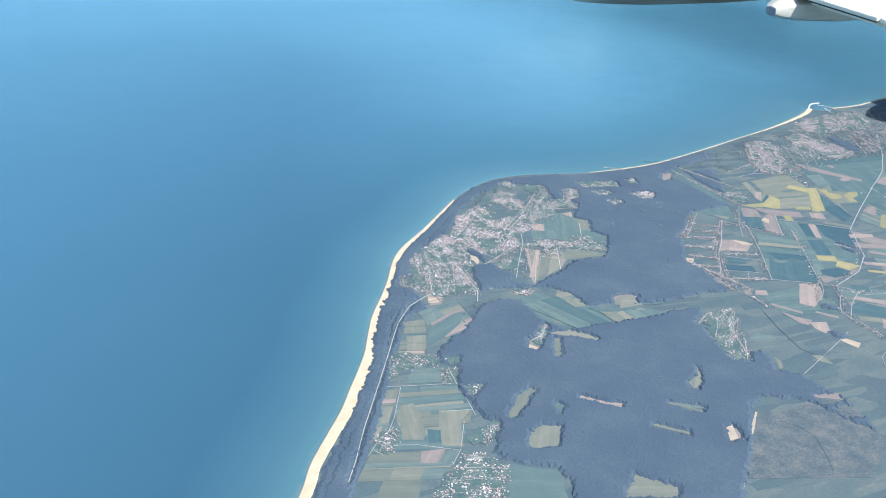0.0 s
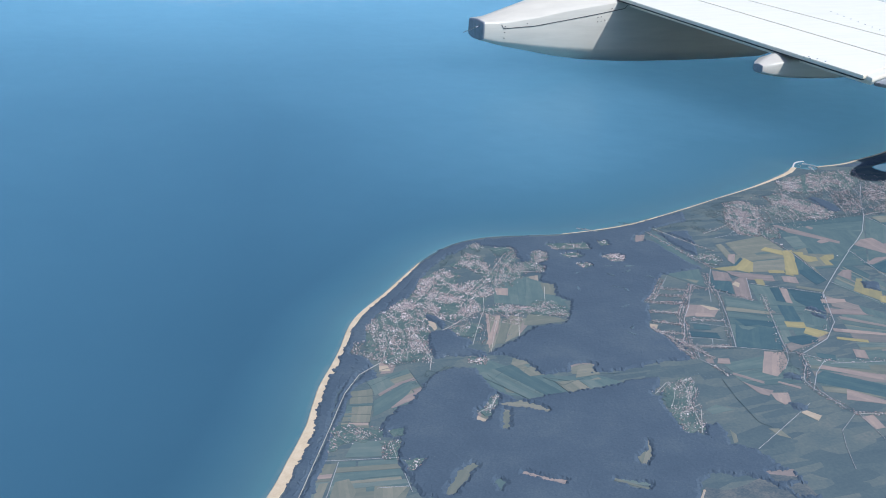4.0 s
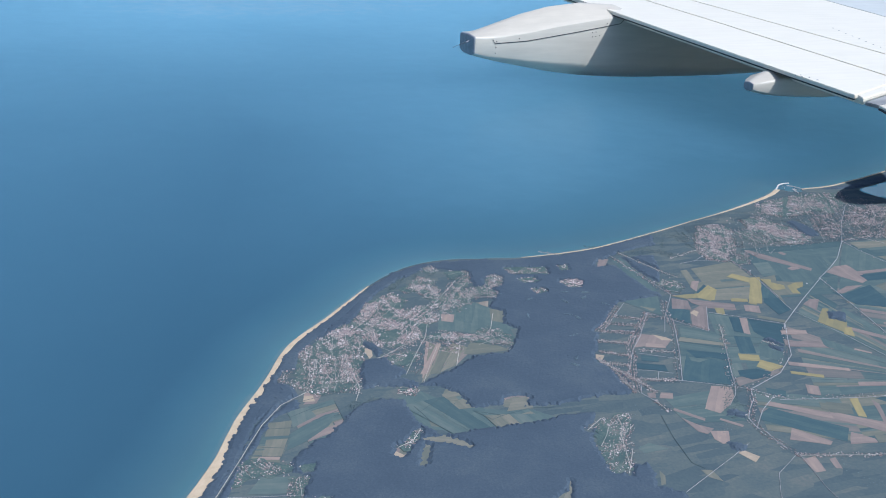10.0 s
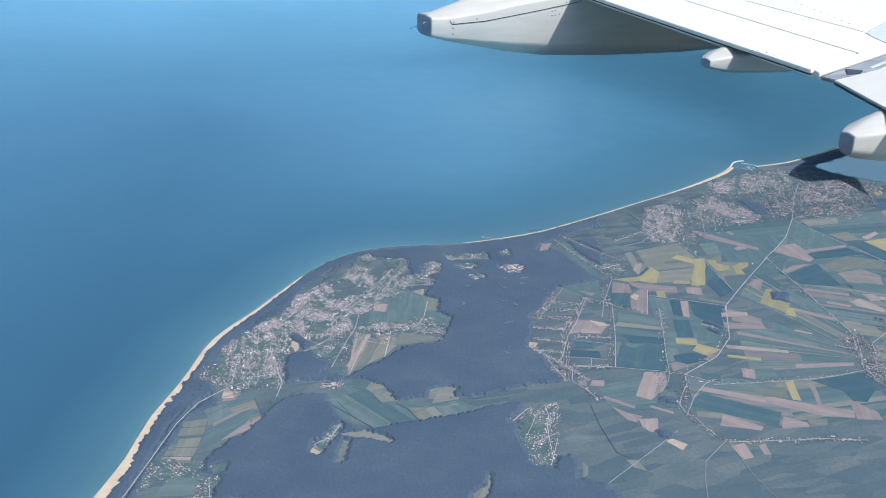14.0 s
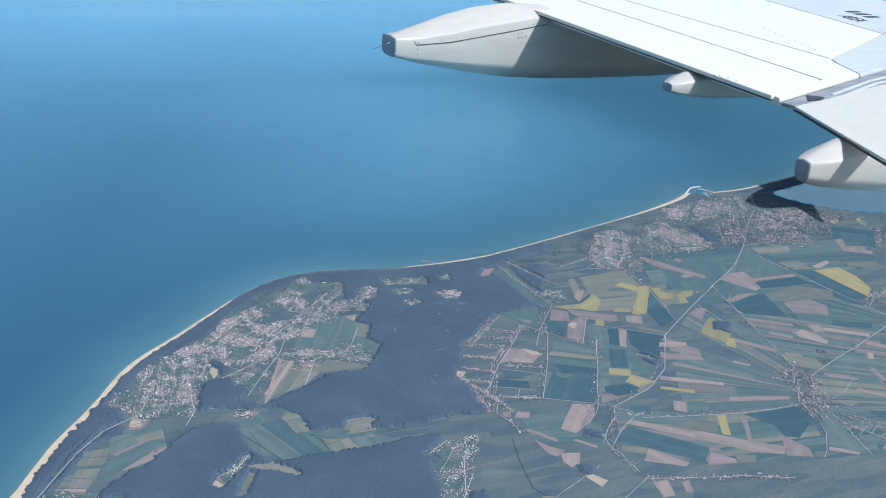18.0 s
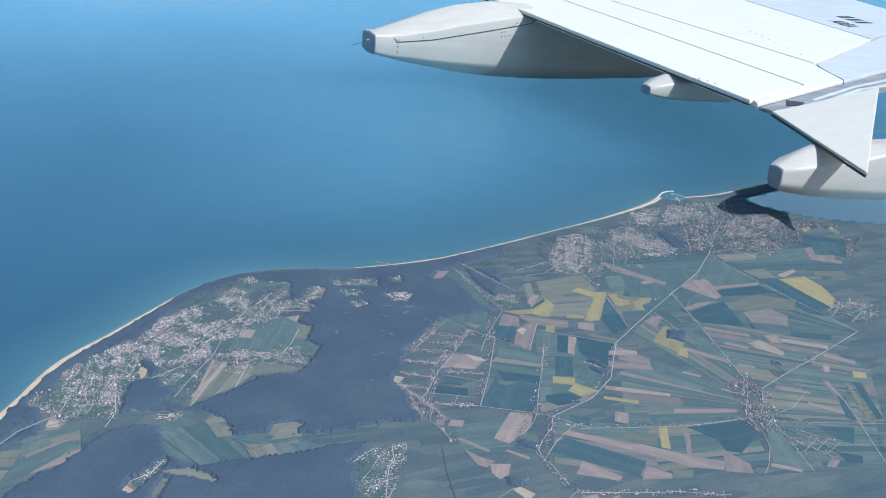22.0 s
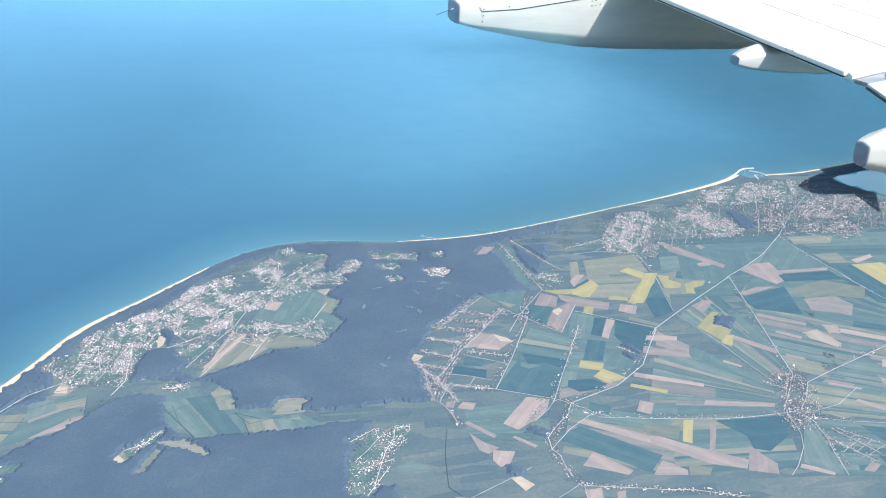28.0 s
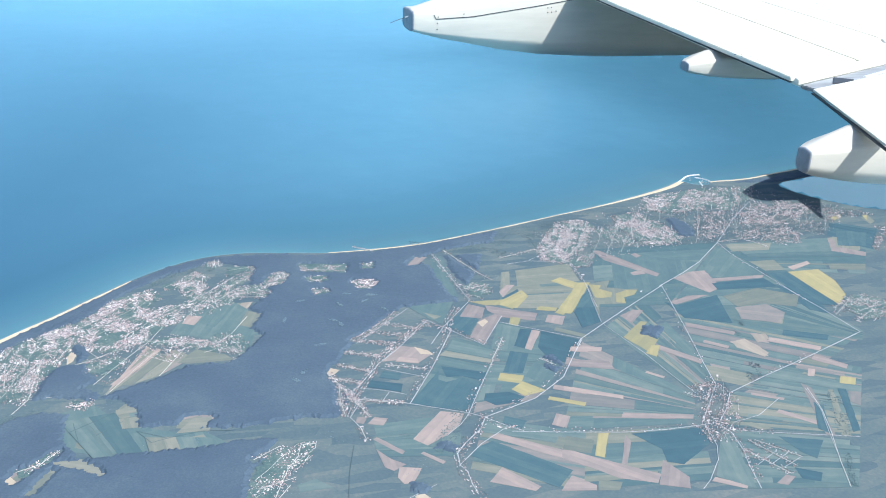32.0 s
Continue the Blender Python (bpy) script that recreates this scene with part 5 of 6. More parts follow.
built_street([(283.5, 512.7), (300.3, 501.9)], 0.72, 0.83, True)
built_street([(286.8, 488.2), (297.8, 483.4), (308.9, 478.7), (319, 475.2)], 0.79, 0.83, True)
built_street([(318.7, 520.4), (341.2, 509.8)], 0.79, 0.66, True)
built_street([(287.3, 503.1), (292, 486.8), (295.8, 465)], 0.79, 0.66, True)
built_street([(284.4, 518), (287.3, 503.1), (284.2, 485.6), (283.6, 469)], 0.85, 0.58, True)
built_street([(356.5, 568.2), (368.6, 556.9), (375.2, 572.8), (385, 587.5)], 0.85, 0.74, False)
built_street([(371.2, 556.8), (377.2, 544), (385.1, 533)], 0.92, 0.49, False)
built_street([(355.4, 452.7), (346, 436.4), (331.5, 422.2), (328.2, 407.1), (329.4, 391.3), (331.4, 376.4)], 1.0, 0.62, False)
built_street([(331.9, 378.1), (342.7, 374.8), (354.5, 371.1), (368.1, 366.6), (382.2, 363.2), (394, 357.4), (406.1, 352.2)], 1.1, 0.5, True)
built_street([(349.4, 457.9), (362.8, 440.5), (370.8, 434.7)], 1.0, 0.6, False)
built_street([(370.7, 434.7), (385.8, 430.9), (400.9, 427.1), (416, 423.4), (427.8, 420.4), (439.8, 418.7), (451.9, 417.3), (464, 415.9)], 1.5, 0.26, False)
built_street([(397.2, 470.9), (383.4, 464.1), (369.5, 458), (355.4, 452.7)], 1.3, 0.35, False)
built_street([(443.4, 523.2), (436.3, 513.4), (429.2, 503.6), (421.3, 494.3), (413, 485.8), (397.2, 470.9)], 1.4, 0.25, False)
built_street([(382.4, 512.9), (375.9, 502.8), (369.2, 492.5), (362.6, 482.2), (356, 472), (349.4, 458)], 1.2, 0.4, False)
built_street([(398.8, 538.9), (391, 525.8), (382.4, 512.9)], 1.2, 0.45, True)
built_street([(481.9, 454.4), (498.5, 455.1), (490.5, 444.8), (482.5, 434.6), (474.5, 424.4), (467.4, 413.9), (472.1, 403)], 0.9, 0.7, False)
built_street([(498.9, 441.2), (490.5, 430), (482.1, 418.8), (472.9, 408.1)], 0.9, 0.7, False)
built_street([(478.5, 401.6), (475.4, 381.6), (468.4, 363.2)], 1.0, 0.6, False)
built_street([(483.9, 396.9), (489.5, 383.1), (495.1, 369.3)], 1.0, 0.6, True)
built_street([(476.9, 389.9), (482.2, 376.9), (488.1, 363.8)], 1.0, 0.6, True)
built_street([(487.4, 396.1), (495.1, 385.9), (502.8, 375.7)], 1.1, 0.5, True)
built_street([(532.1, 459.4), (553.3, 464.2), (566.6, 469.6), (579.9, 475)], 1.4, 0.3, False)
built_street([(475.9, 450.3), (485.3, 438.2)], 1.0, 0.6, True)
built_street([(476.6, 427), (482.7, 407.8), (503.2, 400.2)], 1.1, 0.55, False)
built_street([(467.4, 413.7), (466, 401), (470, 400)], 0.9, 0.7, False)
built_street([(288.7, 457.5), (289, 443.5)], 1.0, 0.6, True)
built_street([(251.1, 430.2), (259.5, 441.8), (264, 449.5)], 1.15, 0.39, False)
built_street([(255.5, 447.5), (263.3, 447.2)], 1.15, 0.3, True)
built_street([(395.2, 677.8), (395.4, 665.6), (395.5, 653.4), (395.7, 641.2), (395.9, 629), (396.1, 611.3), (396.1, 592.7)], 1.2, 0.5, False)
built_street([(406, 684.6), (409.5, 670), (412.9, 655.3), (416.4, 640.7), (422.7, 623.8)], 1.3, 0.4, True)
built_street([(396.1, 613.2), (418.2, 617)], 1.2, 0.5, True)
built_street([(441.7, 660.8), (458.3, 666.5), (474.9, 672.2), (482.3, 657.9), (490.4, 643.5)], 1.1, 0.4, True)
built_street([(490.4, 643.5), (488.4, 627.6), (486.9, 611.6)], 1.2, 0.5, False)
built_street([(410.4, 507), (417.1, 497.2)], 1.0, 0.6, True)
built_street([(535.6, 587.2), (533, 574.9), (529.4, 563.1), (525.8, 551.2), (522.2, 539.4), (518.5, 527.5), (514.8, 513.3), (511.3, 499.1), (507.9, 484.8), (501.3, 471.3), (498.5, 455.1)], 1.8, 0.14, False)
built_street([(623.4, 656.7), (620.8, 631.1), (624, 585), (626.3, 545.7)], 2.0, 0.1, False)
built_street([(341, 705), (354.5, 693.8)], 1.0, 0.5, True)
built_street([(129.6, 566.2), (126.5, 548.6), (125.1, 530.7), (119.3, 519.4)], 1.3, 0.4, False)
built_street([(96.3, 536.9), (102.6, 553.6), (108.9, 570.4), (109.5, 554.3), (110.1, 538.3), (124.5, 537.5)], 1.2, 0.5, True)
built_street([(160.6, 532), (172.6, 550), (179.1, 560.9), (187.3, 569.2), (204.7, 578.3)], 1.2, 0.45, False)
built_street([(153.8, 561.7), (166.8, 568.5), (180.7, 573.4), (192.9, 577.5), (209.8, 579.8), (218.2, 569.4), (229, 563.7), (238.5, 554.7)], 1.0, 0.6, False)
built_street([(189.3, 563.6), (199.3, 551.6), (208.1, 564.6)], 1.3, 0.35, False)
built_street([(228, 617.1), (234.6, 626.1), (242.7, 636.4), (246.4, 650.2)], 1.1, 0.5, False)
built_street([(221.9, 621.9), (228.2, 635.8), (235, 649.4), (242.5, 662.2)], 1.1, 0.5, False)
built_street([(223.5, 640.9), (227.3, 656.1), (229, 671.9)], 1.1, 0.5, False)
built_street([(247.2, 632.8), (263.3, 629.7)], 1.2, 0.4, True)
built_street([(120.8, 455.8), (131.5, 460.1), (140.2, 470.5)], 1.15, 0.42, True)
built_street([(230.6, 439.7), (245.4, 449)], 1.15, 0.36, True)
built_street([(234.1, 401), (239.8, 414.1), (245.6, 427.3), (252.6, 438), (255.3, 446.8)], 1.15, 0.39, True)
built_street([(229.8, 414.6), (248.5, 420.2)], 1.26, 0.3, True)
built_street([(228.7, 393.2), (236.8, 403.8), (244.8, 414.5)], 1.15, 0.36, True)
built_street([(144.1, 511.9), (155.2, 513.7)], 1.0, 0.6, True)
built_street([(298.7, 652.2), (306.2, 647.5)], 1.1, 0.5, True)
built_street([(735.2, 779.9), (726.1, 767.4), (717, 754.9), (709.7, 737.3)], 1.2, 0.4, True)
built_street([(750.8, 724.8), (745.8, 713.1), (736.1, 704.6), (726.4, 696), (716.7, 687.5)], 1.2, 0.45, True)
built_street([(732.3, 733.6), (721.2, 719.4), (710.2, 705.2), (696.6, 694.8), (682.9, 684.3)], 1.2, 0.45, True)
built_street([(701.5, 675.7), (689.6, 667.4), (677.8, 659.2), (661.5, 654.7)], 1.2, 0.45, True)
built_street([(570, 720.5), (563, 708.5), (556, 696.5)], 1.2, 0.45, True)
built_street([(582, 721.3), (574.9, 708.1), (567.8, 694.9), (562, 681.6), (556.1, 668.2)], 1.2, 0.4, True)
built_street([(624.6, 657.4), (647.1, 659.9), (659.3, 641)], 1.3, 0.3, True)
built_street([(701.5, 668), (695.1, 654.9), (688.7, 641.8)], 1.2, 0.4, True)
built_street([(620.9, 681.2), (637, 672.9)], 1.2, 0.4, True)
built_street([(529.9, 726.8), (524.4, 716.1), (518.9, 705.4), (513.4, 694.7), (505, 685.2), (496.5, 675.7), (486.3, 665.6)], 1.1, 0.5, True)
built_street([(537, 710.1), (529.1, 698.1), (521.1, 686.1), (513.2, 674.1), (504.6, 665.2), (495.9, 656.2), (487.3, 647.3)], 1.1, 0.5, True)
built_street([(662.7, 737.6), (669.8, 751), (676.8, 764.4)], 1.2, 0.5, True)
built_street([(703.3, 739.6), (693.4, 731.3), (683.5, 722.9), (673.9, 713.8), (665.2, 704.1), (656.6, 694.4), (647.9, 684.7), (639.2, 675)], 1.5, 0.3, False)
built_street([(636.7, 530.3), (647.6, 535.6), (658.4, 540.9), (645.6, 530.7), (632, 520.4)], 1.1, 0.5, True)
built_street([(639, 508.1), (651.2, 515.4), (663.4, 522.6)], 1.1, 0.5, True)
CLEARINGS = [s[0] for s in SETTLEMENTS]


def clearing(outline):
    CLEARINGS.append(outline)


clearing([(137.2, 461.1), (150.2, 460.6), (157.6, 454), (161.5, 445.1), (158.2, 443.3), (149.9, 451.4), (137.8, 458.4)])
clearing([(129.2, 444.3), (136.5, 454.6), (139.5, 452.3), (127.2, 433.6)])
clearing([(115.1, 452.6), (121, 456.3), (122.9, 447.9), (118.1, 445.1)])
clearing([(372.9, 666.7), (383.6, 676.2), (389.5, 672.9), (377.7, 659.9)])
clearing([(182.5, 384.2), (190.3, 390.1), (195.6, 398.9), (195.8, 396.1), (186.3, 381.2), (181.6, 379.4)])
clearing([(270, 662.9), (286.5, 663), (279.7, 651.3), (269.9, 652.4)])
clearing([(391.1, 671), (401, 674.3), (397.6, 642.8), (390.3, 603), (386.2, 604.5), (385.9, 640.6)])
clearing([(83.7, 407.1), (94.5, 410.9), (96.4, 408.3), (82.4, 395.9), (71.1, 387.8), (68.9, 390.8)])
clearing([(116.3, 396.8), (120.9, 388.5), (132.8, 380), (130, 377), (121.5, 384.2), (113.6, 393.6)])
clearing([(73.3, 374.6), (82, 378.2), (90.6, 373.4), (80.1, 359), (68.5, 360.9), (65.8, 364.5)])
clearing([(197.7, 482.2), (209.1, 489.3), (216.5, 484.2), (207.5, 474.7)])
clearing([(134.1, 468.8), (139.4, 470), (124.2, 449.1), (116.6, 447.6)])
clearing([(170.3, 341.6), (173.8, 339.2), (170.9, 329.6), (163.5, 331.4)])
clearing([(132.9, 450.9), (139.5, 452.2), (129.4, 434.8), (125.1, 435)])
clearing([(86.2, 313.2), (101.7, 326.3), (114.7, 311), (109.3, 304.1)])
clearing([(196.8, 480.5), (202, 489.6), (215.2, 487.2), (211.7, 475)])
clearing([(370.8, 661.6), (381.6, 676.4), (390.1, 674.3), (380.4, 662.6)])
clearing([(158.1, 372.5), (172.4, 362), (170.3, 360), (156.9, 369.7)])
clearing([(96.8, 392.6), (101, 393.2), (103.3, 390.2), (95.4, 382.6)])
clearing([(183.8, 388.1), (187.9, 387.8), (180.2, 377.9), (177.9, 378.7)])
clearing([(214.3, 351.1), (225, 350.5), (226.4, 341.3), (216.6, 340.6)])
clearing([(236.2, 350.4), (251.9, 346.4), (247.9, 337.8), (234.2, 339.5)])
clearing([(237.7, 335), (255.8, 333.9), (254.4, 320.5), (236.8, 325.8)])
clearing([(157.3, 373.9), (169.3, 359.5), (166.4, 356.9), (154.4, 370.5)])
clearing([(136.3, 359.8), (149.6, 345.4), (146.7, 342.5), (133.5, 356.5)])
clearing([(178.8, 385.7), (188.8, 389.6), (177.3, 377)])
clearing([(169.3, 342.2), (174.9, 343.7), (169.1, 331.1), (162.5, 331.1)])

forest([(249, 703), (277, 701), (313, 694), (354, 693), (391, 698), (433, 709), (460, 715), (448, 693), (427, 690), (394, 681), (383, 671), (387, 655), (389, 637), (389, 613), (388, 596), (349, 595), (308, 553), (284, 521), (287, 505), (290, 492), (284, 472), (274, 470), (263, 474), (245, 472), (229, 472), (212, 475), (196, 482), (179, 484), (178, 501), (171, 513), (161, 520), (176, 528), (195, 536), (208, 546), (229, 543), (237, 549), (255, 574), (249, 585), (259, 604), (252, 613), (266, 633), (258, 652), (263, 677), (245, 692)], CLEARINGS, 1.15, 1)
forest([(64, 462), (77, 474), (93, 483), (104, 495), (116, 506), (130, 510), (143, 505), (141, 485), (148, 460), (164, 460), (184, 459), (208, 458), (230, 459), (246, 456), (228, 428), (220, 399), (244, 399), (242, 389), (236, 379), (247, 369), (247, 356), (251, 342), (248, 321), (242, 311), (235, 323), (232, 340), (222, 351), (208, 359), (197, 354), (174, 328), (138, 293), (112, 270), (42, 291), (64, 322), (71, 334), (70, 343), (50, 359), (48, 366), (62, 386), (57, 395), (58, 415), (58, 422), (66, 445), (61, 453)], CLEARINGS, 1.15, 2)
forest([(-58, 342), (-41, 363), (-24, 388), (-5, 412), (14, 438), (38, 473), (59, 509), (76, 537), (82, 559), (85, 534), (81, 514), (65, 507), (43, 473), (25, 441), (5, 408), (-9, 388), (-24, 366), (-43, 336)], CLEARINGS, 1.15, 3)
forest([(55, 512), (68, 537), (81, 559), (98, 579), (124, 605), (152, 635), (181, 670), (206, 692), (234, 704), (268, 704), (292, 701), (286, 685), (256, 692), (230, 691), (212, 683), (185, 662), (155, 626), (126, 595), (104, 575), (89, 554), (83, 536), (72, 521), (55, 506)], CLEARINGS, 0.8, 4)
forest([(609, 713), (618, 715), (622, 699), (616, 675), (601, 675), (605, 694)], CLEARINGS, 1.15, 5)
forest([(404, 675), (432, 672), (418, 642), (402, 620), (399, 644)], CLEARINGS, 1.15, 6)
forest([(413, 509), (421, 510), (422, 492), (413, 487), (409, 498)], CLEARINGS, 1.15, 7)
forest([(301, 404), (309, 397), (304, 392), (298, 396)], CLEARINGS, 1.15, 8)
forest([(494, 535), (507, 530), (494, 516), (486, 523)], CLEARINGS, 1.15, 9)
forest([(128, 557), (141, 560), (152, 560), (154, 546), (158, 538), (149, 531), (159, 523), (157, 516), (141, 524), (124, 526)], CLEARINGS, 1.15, 10)
forest([(144, 589), (152, 581), (154, 570), (148, 563), (147, 572), (145, 580)], CLEARINGS, 1.15, 11)
forest([(325, 435), (334, 428), (329, 423), (321, 429)], CLEARINGS, 1.15, 12)
forest([(722, 792), (766, 797), (810, 810), (870, 829), (915, 844), (907, 834), (847, 808), (789, 791), (760, 785)], CLEARINGS, 1.15, 13)
forest([(-116.2, 265.4), (-75.9, 325), (-45.4, 362.8), (-30.7, 385.7), (-16.5, 403.1), (-2.6, 421.6), (11.3, 443.1), (29.1, 472.2), (39.2, 493.9), (51, 516.1), (66, 538.1), (78, 557.6), (92.9, 582.5), (108.4, 601.4), (133.2, 624.2), (155, 646.1), (181.7, 672.7), (207.5, 692), (231, 703.5), (258.4, 707), (259.3, 700.3), (232.9, 696.8), (211.3, 685.8), (186.6, 667.1), (160.4, 640.6), (138.7, 618.3), (114.3, 595.6), (99.9, 577.5), (85.1, 553.2), (72.7, 533.6), (57.9, 511.8), (46.4, 490.2), (36.1, 468.3), (18.7, 438.3), (5.2, 415.9), (-8.2, 396.6), (-20.7, 378.7), (-34.1, 354.7), (-63.1, 315.9), (-101.7, 255.8)], CLEARINGS, 0.8, 30)


def crowns(name, pts, size, material, label, seed, low=0.0):
    """Many small uneven tree crowns, each a lumpy dome over a short stem."""
    rng = np.random.default_rng(seed)
    pts = np.asarray(pts, float)
    k = len(pts)
    if not k:
        return None
    ring = np.arange(6) / 6 * 2 * np.pi
    r = size * rng.uniform(0.55, 1.3, k)
    h = r * rng.uniform(0.7, 1.15, k)
    rows = []
    for level, (rad, up) in enumerate(((0.25, 0.0), (1.0, 0.42), (0.72, 0.78))):
        jitter = rng.uniform(0.72, 1.25, (k, 6))
        ang = ring[None, :] + level * 0.5
        rows.append(np.stack([pts[:, :1] + np.cos(ang) * r[:, None] * rad * jitter, pts[:, 1:2] + np.sin(ang) * r[:, None] * rad * jitter, np.broadcast_to(np.asarray(low, float).reshape(-1, 1), (k, 6)) + (h * up)[:, None] * rng.uniform(0.85, 1.15, (k, 6))], 2))
    tip = np.stack([pts[:, 0], pts[:, 1], np.asarray(low, float) + h], 1)[:, None, :]
    verts = np.concatenate(rows + [tip], 1).reshape(-1, 3)
    faces = []
    for level in range(2):
        for q in range(6):
            p = (q + 1) % 6
            faces += [(level * 6 + q, level * 6 + p, level * 6 + 6 + p), (level * 6 + q, level * 6 + 6 + p, level * 6 + 6 + q)]
    faces += [(12 + q, 12 + (q + 1) % 6, 18) for q in range(6)]
    faces = (np.arange(k)[:, None, None] * 19 + np.array(faces)[None]).reshape(-1, 3)
    ob = part(name, (verts.tolist(), [], faces.tolist()), material, None)
    return tagged(ob, label, "trees", kind="stuff")


def forest_crowns():
    """Single taller crowns that stand out of the closed canopy."""
    tops = np.concatenate(canopy_tops)
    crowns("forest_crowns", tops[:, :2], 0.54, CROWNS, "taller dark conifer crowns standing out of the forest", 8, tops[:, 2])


forest_crowns()


def young_growth(spots):
    """Paler patches in the canopy where younger broadleaf trees have grown over old fellings."""
    rng = np.random.default_rng(21)
    pts = []
    for x, y in spots:
        count, along = int(rng.integers(18, 60)), rng.uniform(0, math.pi)
        long, short = rng.uniform(2.0, 4.6, count), rng.uniform(0.6, 1.5, count)
        ang, r = rng.uniform(0, 2 * math.pi, count), np.sqrt(rng.random(count))
        u, v = np.cos(ang) * r * long, np.sin(ang) * r * short
        pts += list(zip(x + u * math.cos(along) - v * math.sin(along), y + u * math.sin(along) + v * math.cos(along)))
    crowns("young_trees", pts, 0.45, LEAVES, "paler young broadleaf trees among the dark conifers", 31, 0.85)


young_growth([(309.9, 605.2), (327, 607.6), (337, 592.3), (271.2, 590), (304.4, 577.4), (264.5, 513.1), (270.7, 520.9), (333.9, 616), (300.7, 584.2), (318.2, 621.2), (285.8, 616.4), (268.7, 632.9), (286.9, 552.3)])


def scattered_trees():
    """Hedges, shelter belts and single trees out on the plain, thicker where the ground is damp."""
    rng = np.random.default_rng(77)
    spots = rng.uniform((-60, 330), (1100, 760), (60000, 2))
    keep = inside(spots, LAND) & (distance_to(spots, shore[::3]) > 3)
    spots = spots[keep]
    damp = np.array([noise.noise(Vector((x * 0.05, y * 0.05, 9.0))) + 0.6 * noise.noise(Vector((x * 0.013, y * 0.013, 2.0))) for x, y in spots])
    crowns("hedgerow_trees", spots[damp > 0.52], 0.25, LEAVES, "small trees and bushes scattered along the field edges", 5)


scattered_trees()

def grove(poly, count, seed):
    """Loose wood of single crowns with gaps between them."""
    rng = np.random.default_rng(seed)
    poly = np.array(poly, float)
    spots = rng.uniform(poly.min(axis=0), poly.max(axis=0), (count * 8, 2))
    spots = spots[inside(spots, poly)][: count * 4]
    thick = np.array([noise.noise(Vector((x * 0.08, y * 0.08, seed))) for x, y in spots])
    crowns("grove", spots[thick > -0.12], 0.36, GREENERY, "loose green grove of broadleaf trees", seed)


grove([(192.4, 672.8), (223.4, 697.2), (244.7, 692.2), (234.8, 678.8), (211.7, 677.5), (191.2, 656.6)], 350, 40)
grove([(243.9, 690.1), (263, 677.3), (258.2, 651.9), (244.3, 656.8)], 250, 41)
grove([(343.5, 466.1), (351.8, 451.2), (322.6, 415), (319.6, 430)], 120, 42)
grove([(92.9, 495), (121.3, 518.5), (136.1, 505.9), (140.8, 480.2), (122, 504.2)], 200, 43)
grove([(378.4, 709.7), (428.6, 692.6), (464, 695.1), (445.5, 658.9), (430.4, 677.9), (387.7, 678.8)], 300, 44)
grove([(569.8, 722.3), (610.4, 748.7), (661.9, 782.7), (626.2, 709.5), (586, 711.2)], 400, 45)
grove([(621.7, 703.1), (694.1, 717.5), (726.9, 679.1), (663.7, 647.8), (596.1, 658.4)], 600, 46)
grove([(474.2, 719.8), (535.2, 733.1), (529.5, 673), (474.9, 643.8)], 500, 47)
grove([(440, 709), (480, 722), (560, 748), (622, 771), (616, 755), (560, 734), (482, 706), (446, 694)], 420, 55)
grove([(536.3, 476.4), (539.4, 469.8), (526.9, 449.7), (516.6, 445.5), (524.9, 463.2)], 110, 51)
grove([(556.5, 431.2), (566.0, 431.4), (553.2, 404.2), (542.0, 386.9), (535.4, 388.4), (546.5, 411.9)], 110, 52)
grove([(528.7, 378.6), (530.9, 374.4), (514.2, 345.4), (510.0, 346.4)], 90, 53)
grove([(560.3, 532.8), (564.7, 526.0), (553.2, 508.5), (545.5, 507.4)], 60, 54)

# ---- settlements ----
def house_mesh(w, d, h, roof, hip):
    """Walls and roof of one small house as (verts, faces) pairs; hip: how far the ridge ends stand in."""
    x, y = w / 2, d / 2
    walls = ([(-x, -y, 0), (x, -y, 0), (x, y, 0), (-x, y, 0), (-x, -y, h), (x, -y, h), (x, y, h), (-x, y, h), (-x + hip * x, 0, h + roof * 0.97), (x - hip * x, 0, h + roof * 0.97)],
             [(0, 1, 5, 4), (1, 2, 6, 5), (2, 3, 7, 6), (3, 0, 4, 7), (5, 6, 9), (7, 4, 8)])
    e, f = x * 1.10, y * 1.14
    t = 0.04
    roof_part = ([(-e, -f, h - 0.03), (e, -f, h - 0.03), (e, f, h - 0.03), (-e, f, h - 0.03), (-e + hip * e, 0, h + roof), (e - hip * e, 0, h + roof), (-e, -f, h - 0.03 + t), (e, -f, h - 0.03 + t), (e, f, h - 0.03 + t), (-e, f, h - 0.03 + t), (-e + hip * e, 0, h + roof + t), (e - hip * e, 0, h + roof + t)],
                 [(6, 7, 11, 10), (8, 9, 10, 11), (7, 8, 11), (9, 6, 10), (0, 4, 5, 1), (2, 5, 4, 3), (1, 5, 2), (3, 4, 0), (0, 1, 7, 6), (1, 2, 8, 7), (2, 3, 9, 8), (3, 0, 6, 9)])
    return walls, roof_part


HOUSE_KINDS = [house_mesh(0.95, 0.75, 0.42, 0.34, 0.0), house_mesh(1.15, 0.85, 0.50, 0.30, 0.35), house_mesh(1.5, 0.8, 0.45, 0.26, 0.0), house_mesh(0.9, 0.9, 0.62, 0.25, 0.5), house_mesh(2.6, 1.0, 0.75, 0.16, 0.05), house_mesh(3.6, 1.6, 0.6, 0.12, 0.0)]
house_things = []
house_labels = ["small pale rendered house with a gabled roof", "pale house with a hipped roof", "long low house with a gabled roof", "square villa with a hipped roof", "long guest house with a low roof", "large pale hall with a flat-pitched roof"]


built = {"verts": [], "walls": [], "roofs": [], "trees": []}


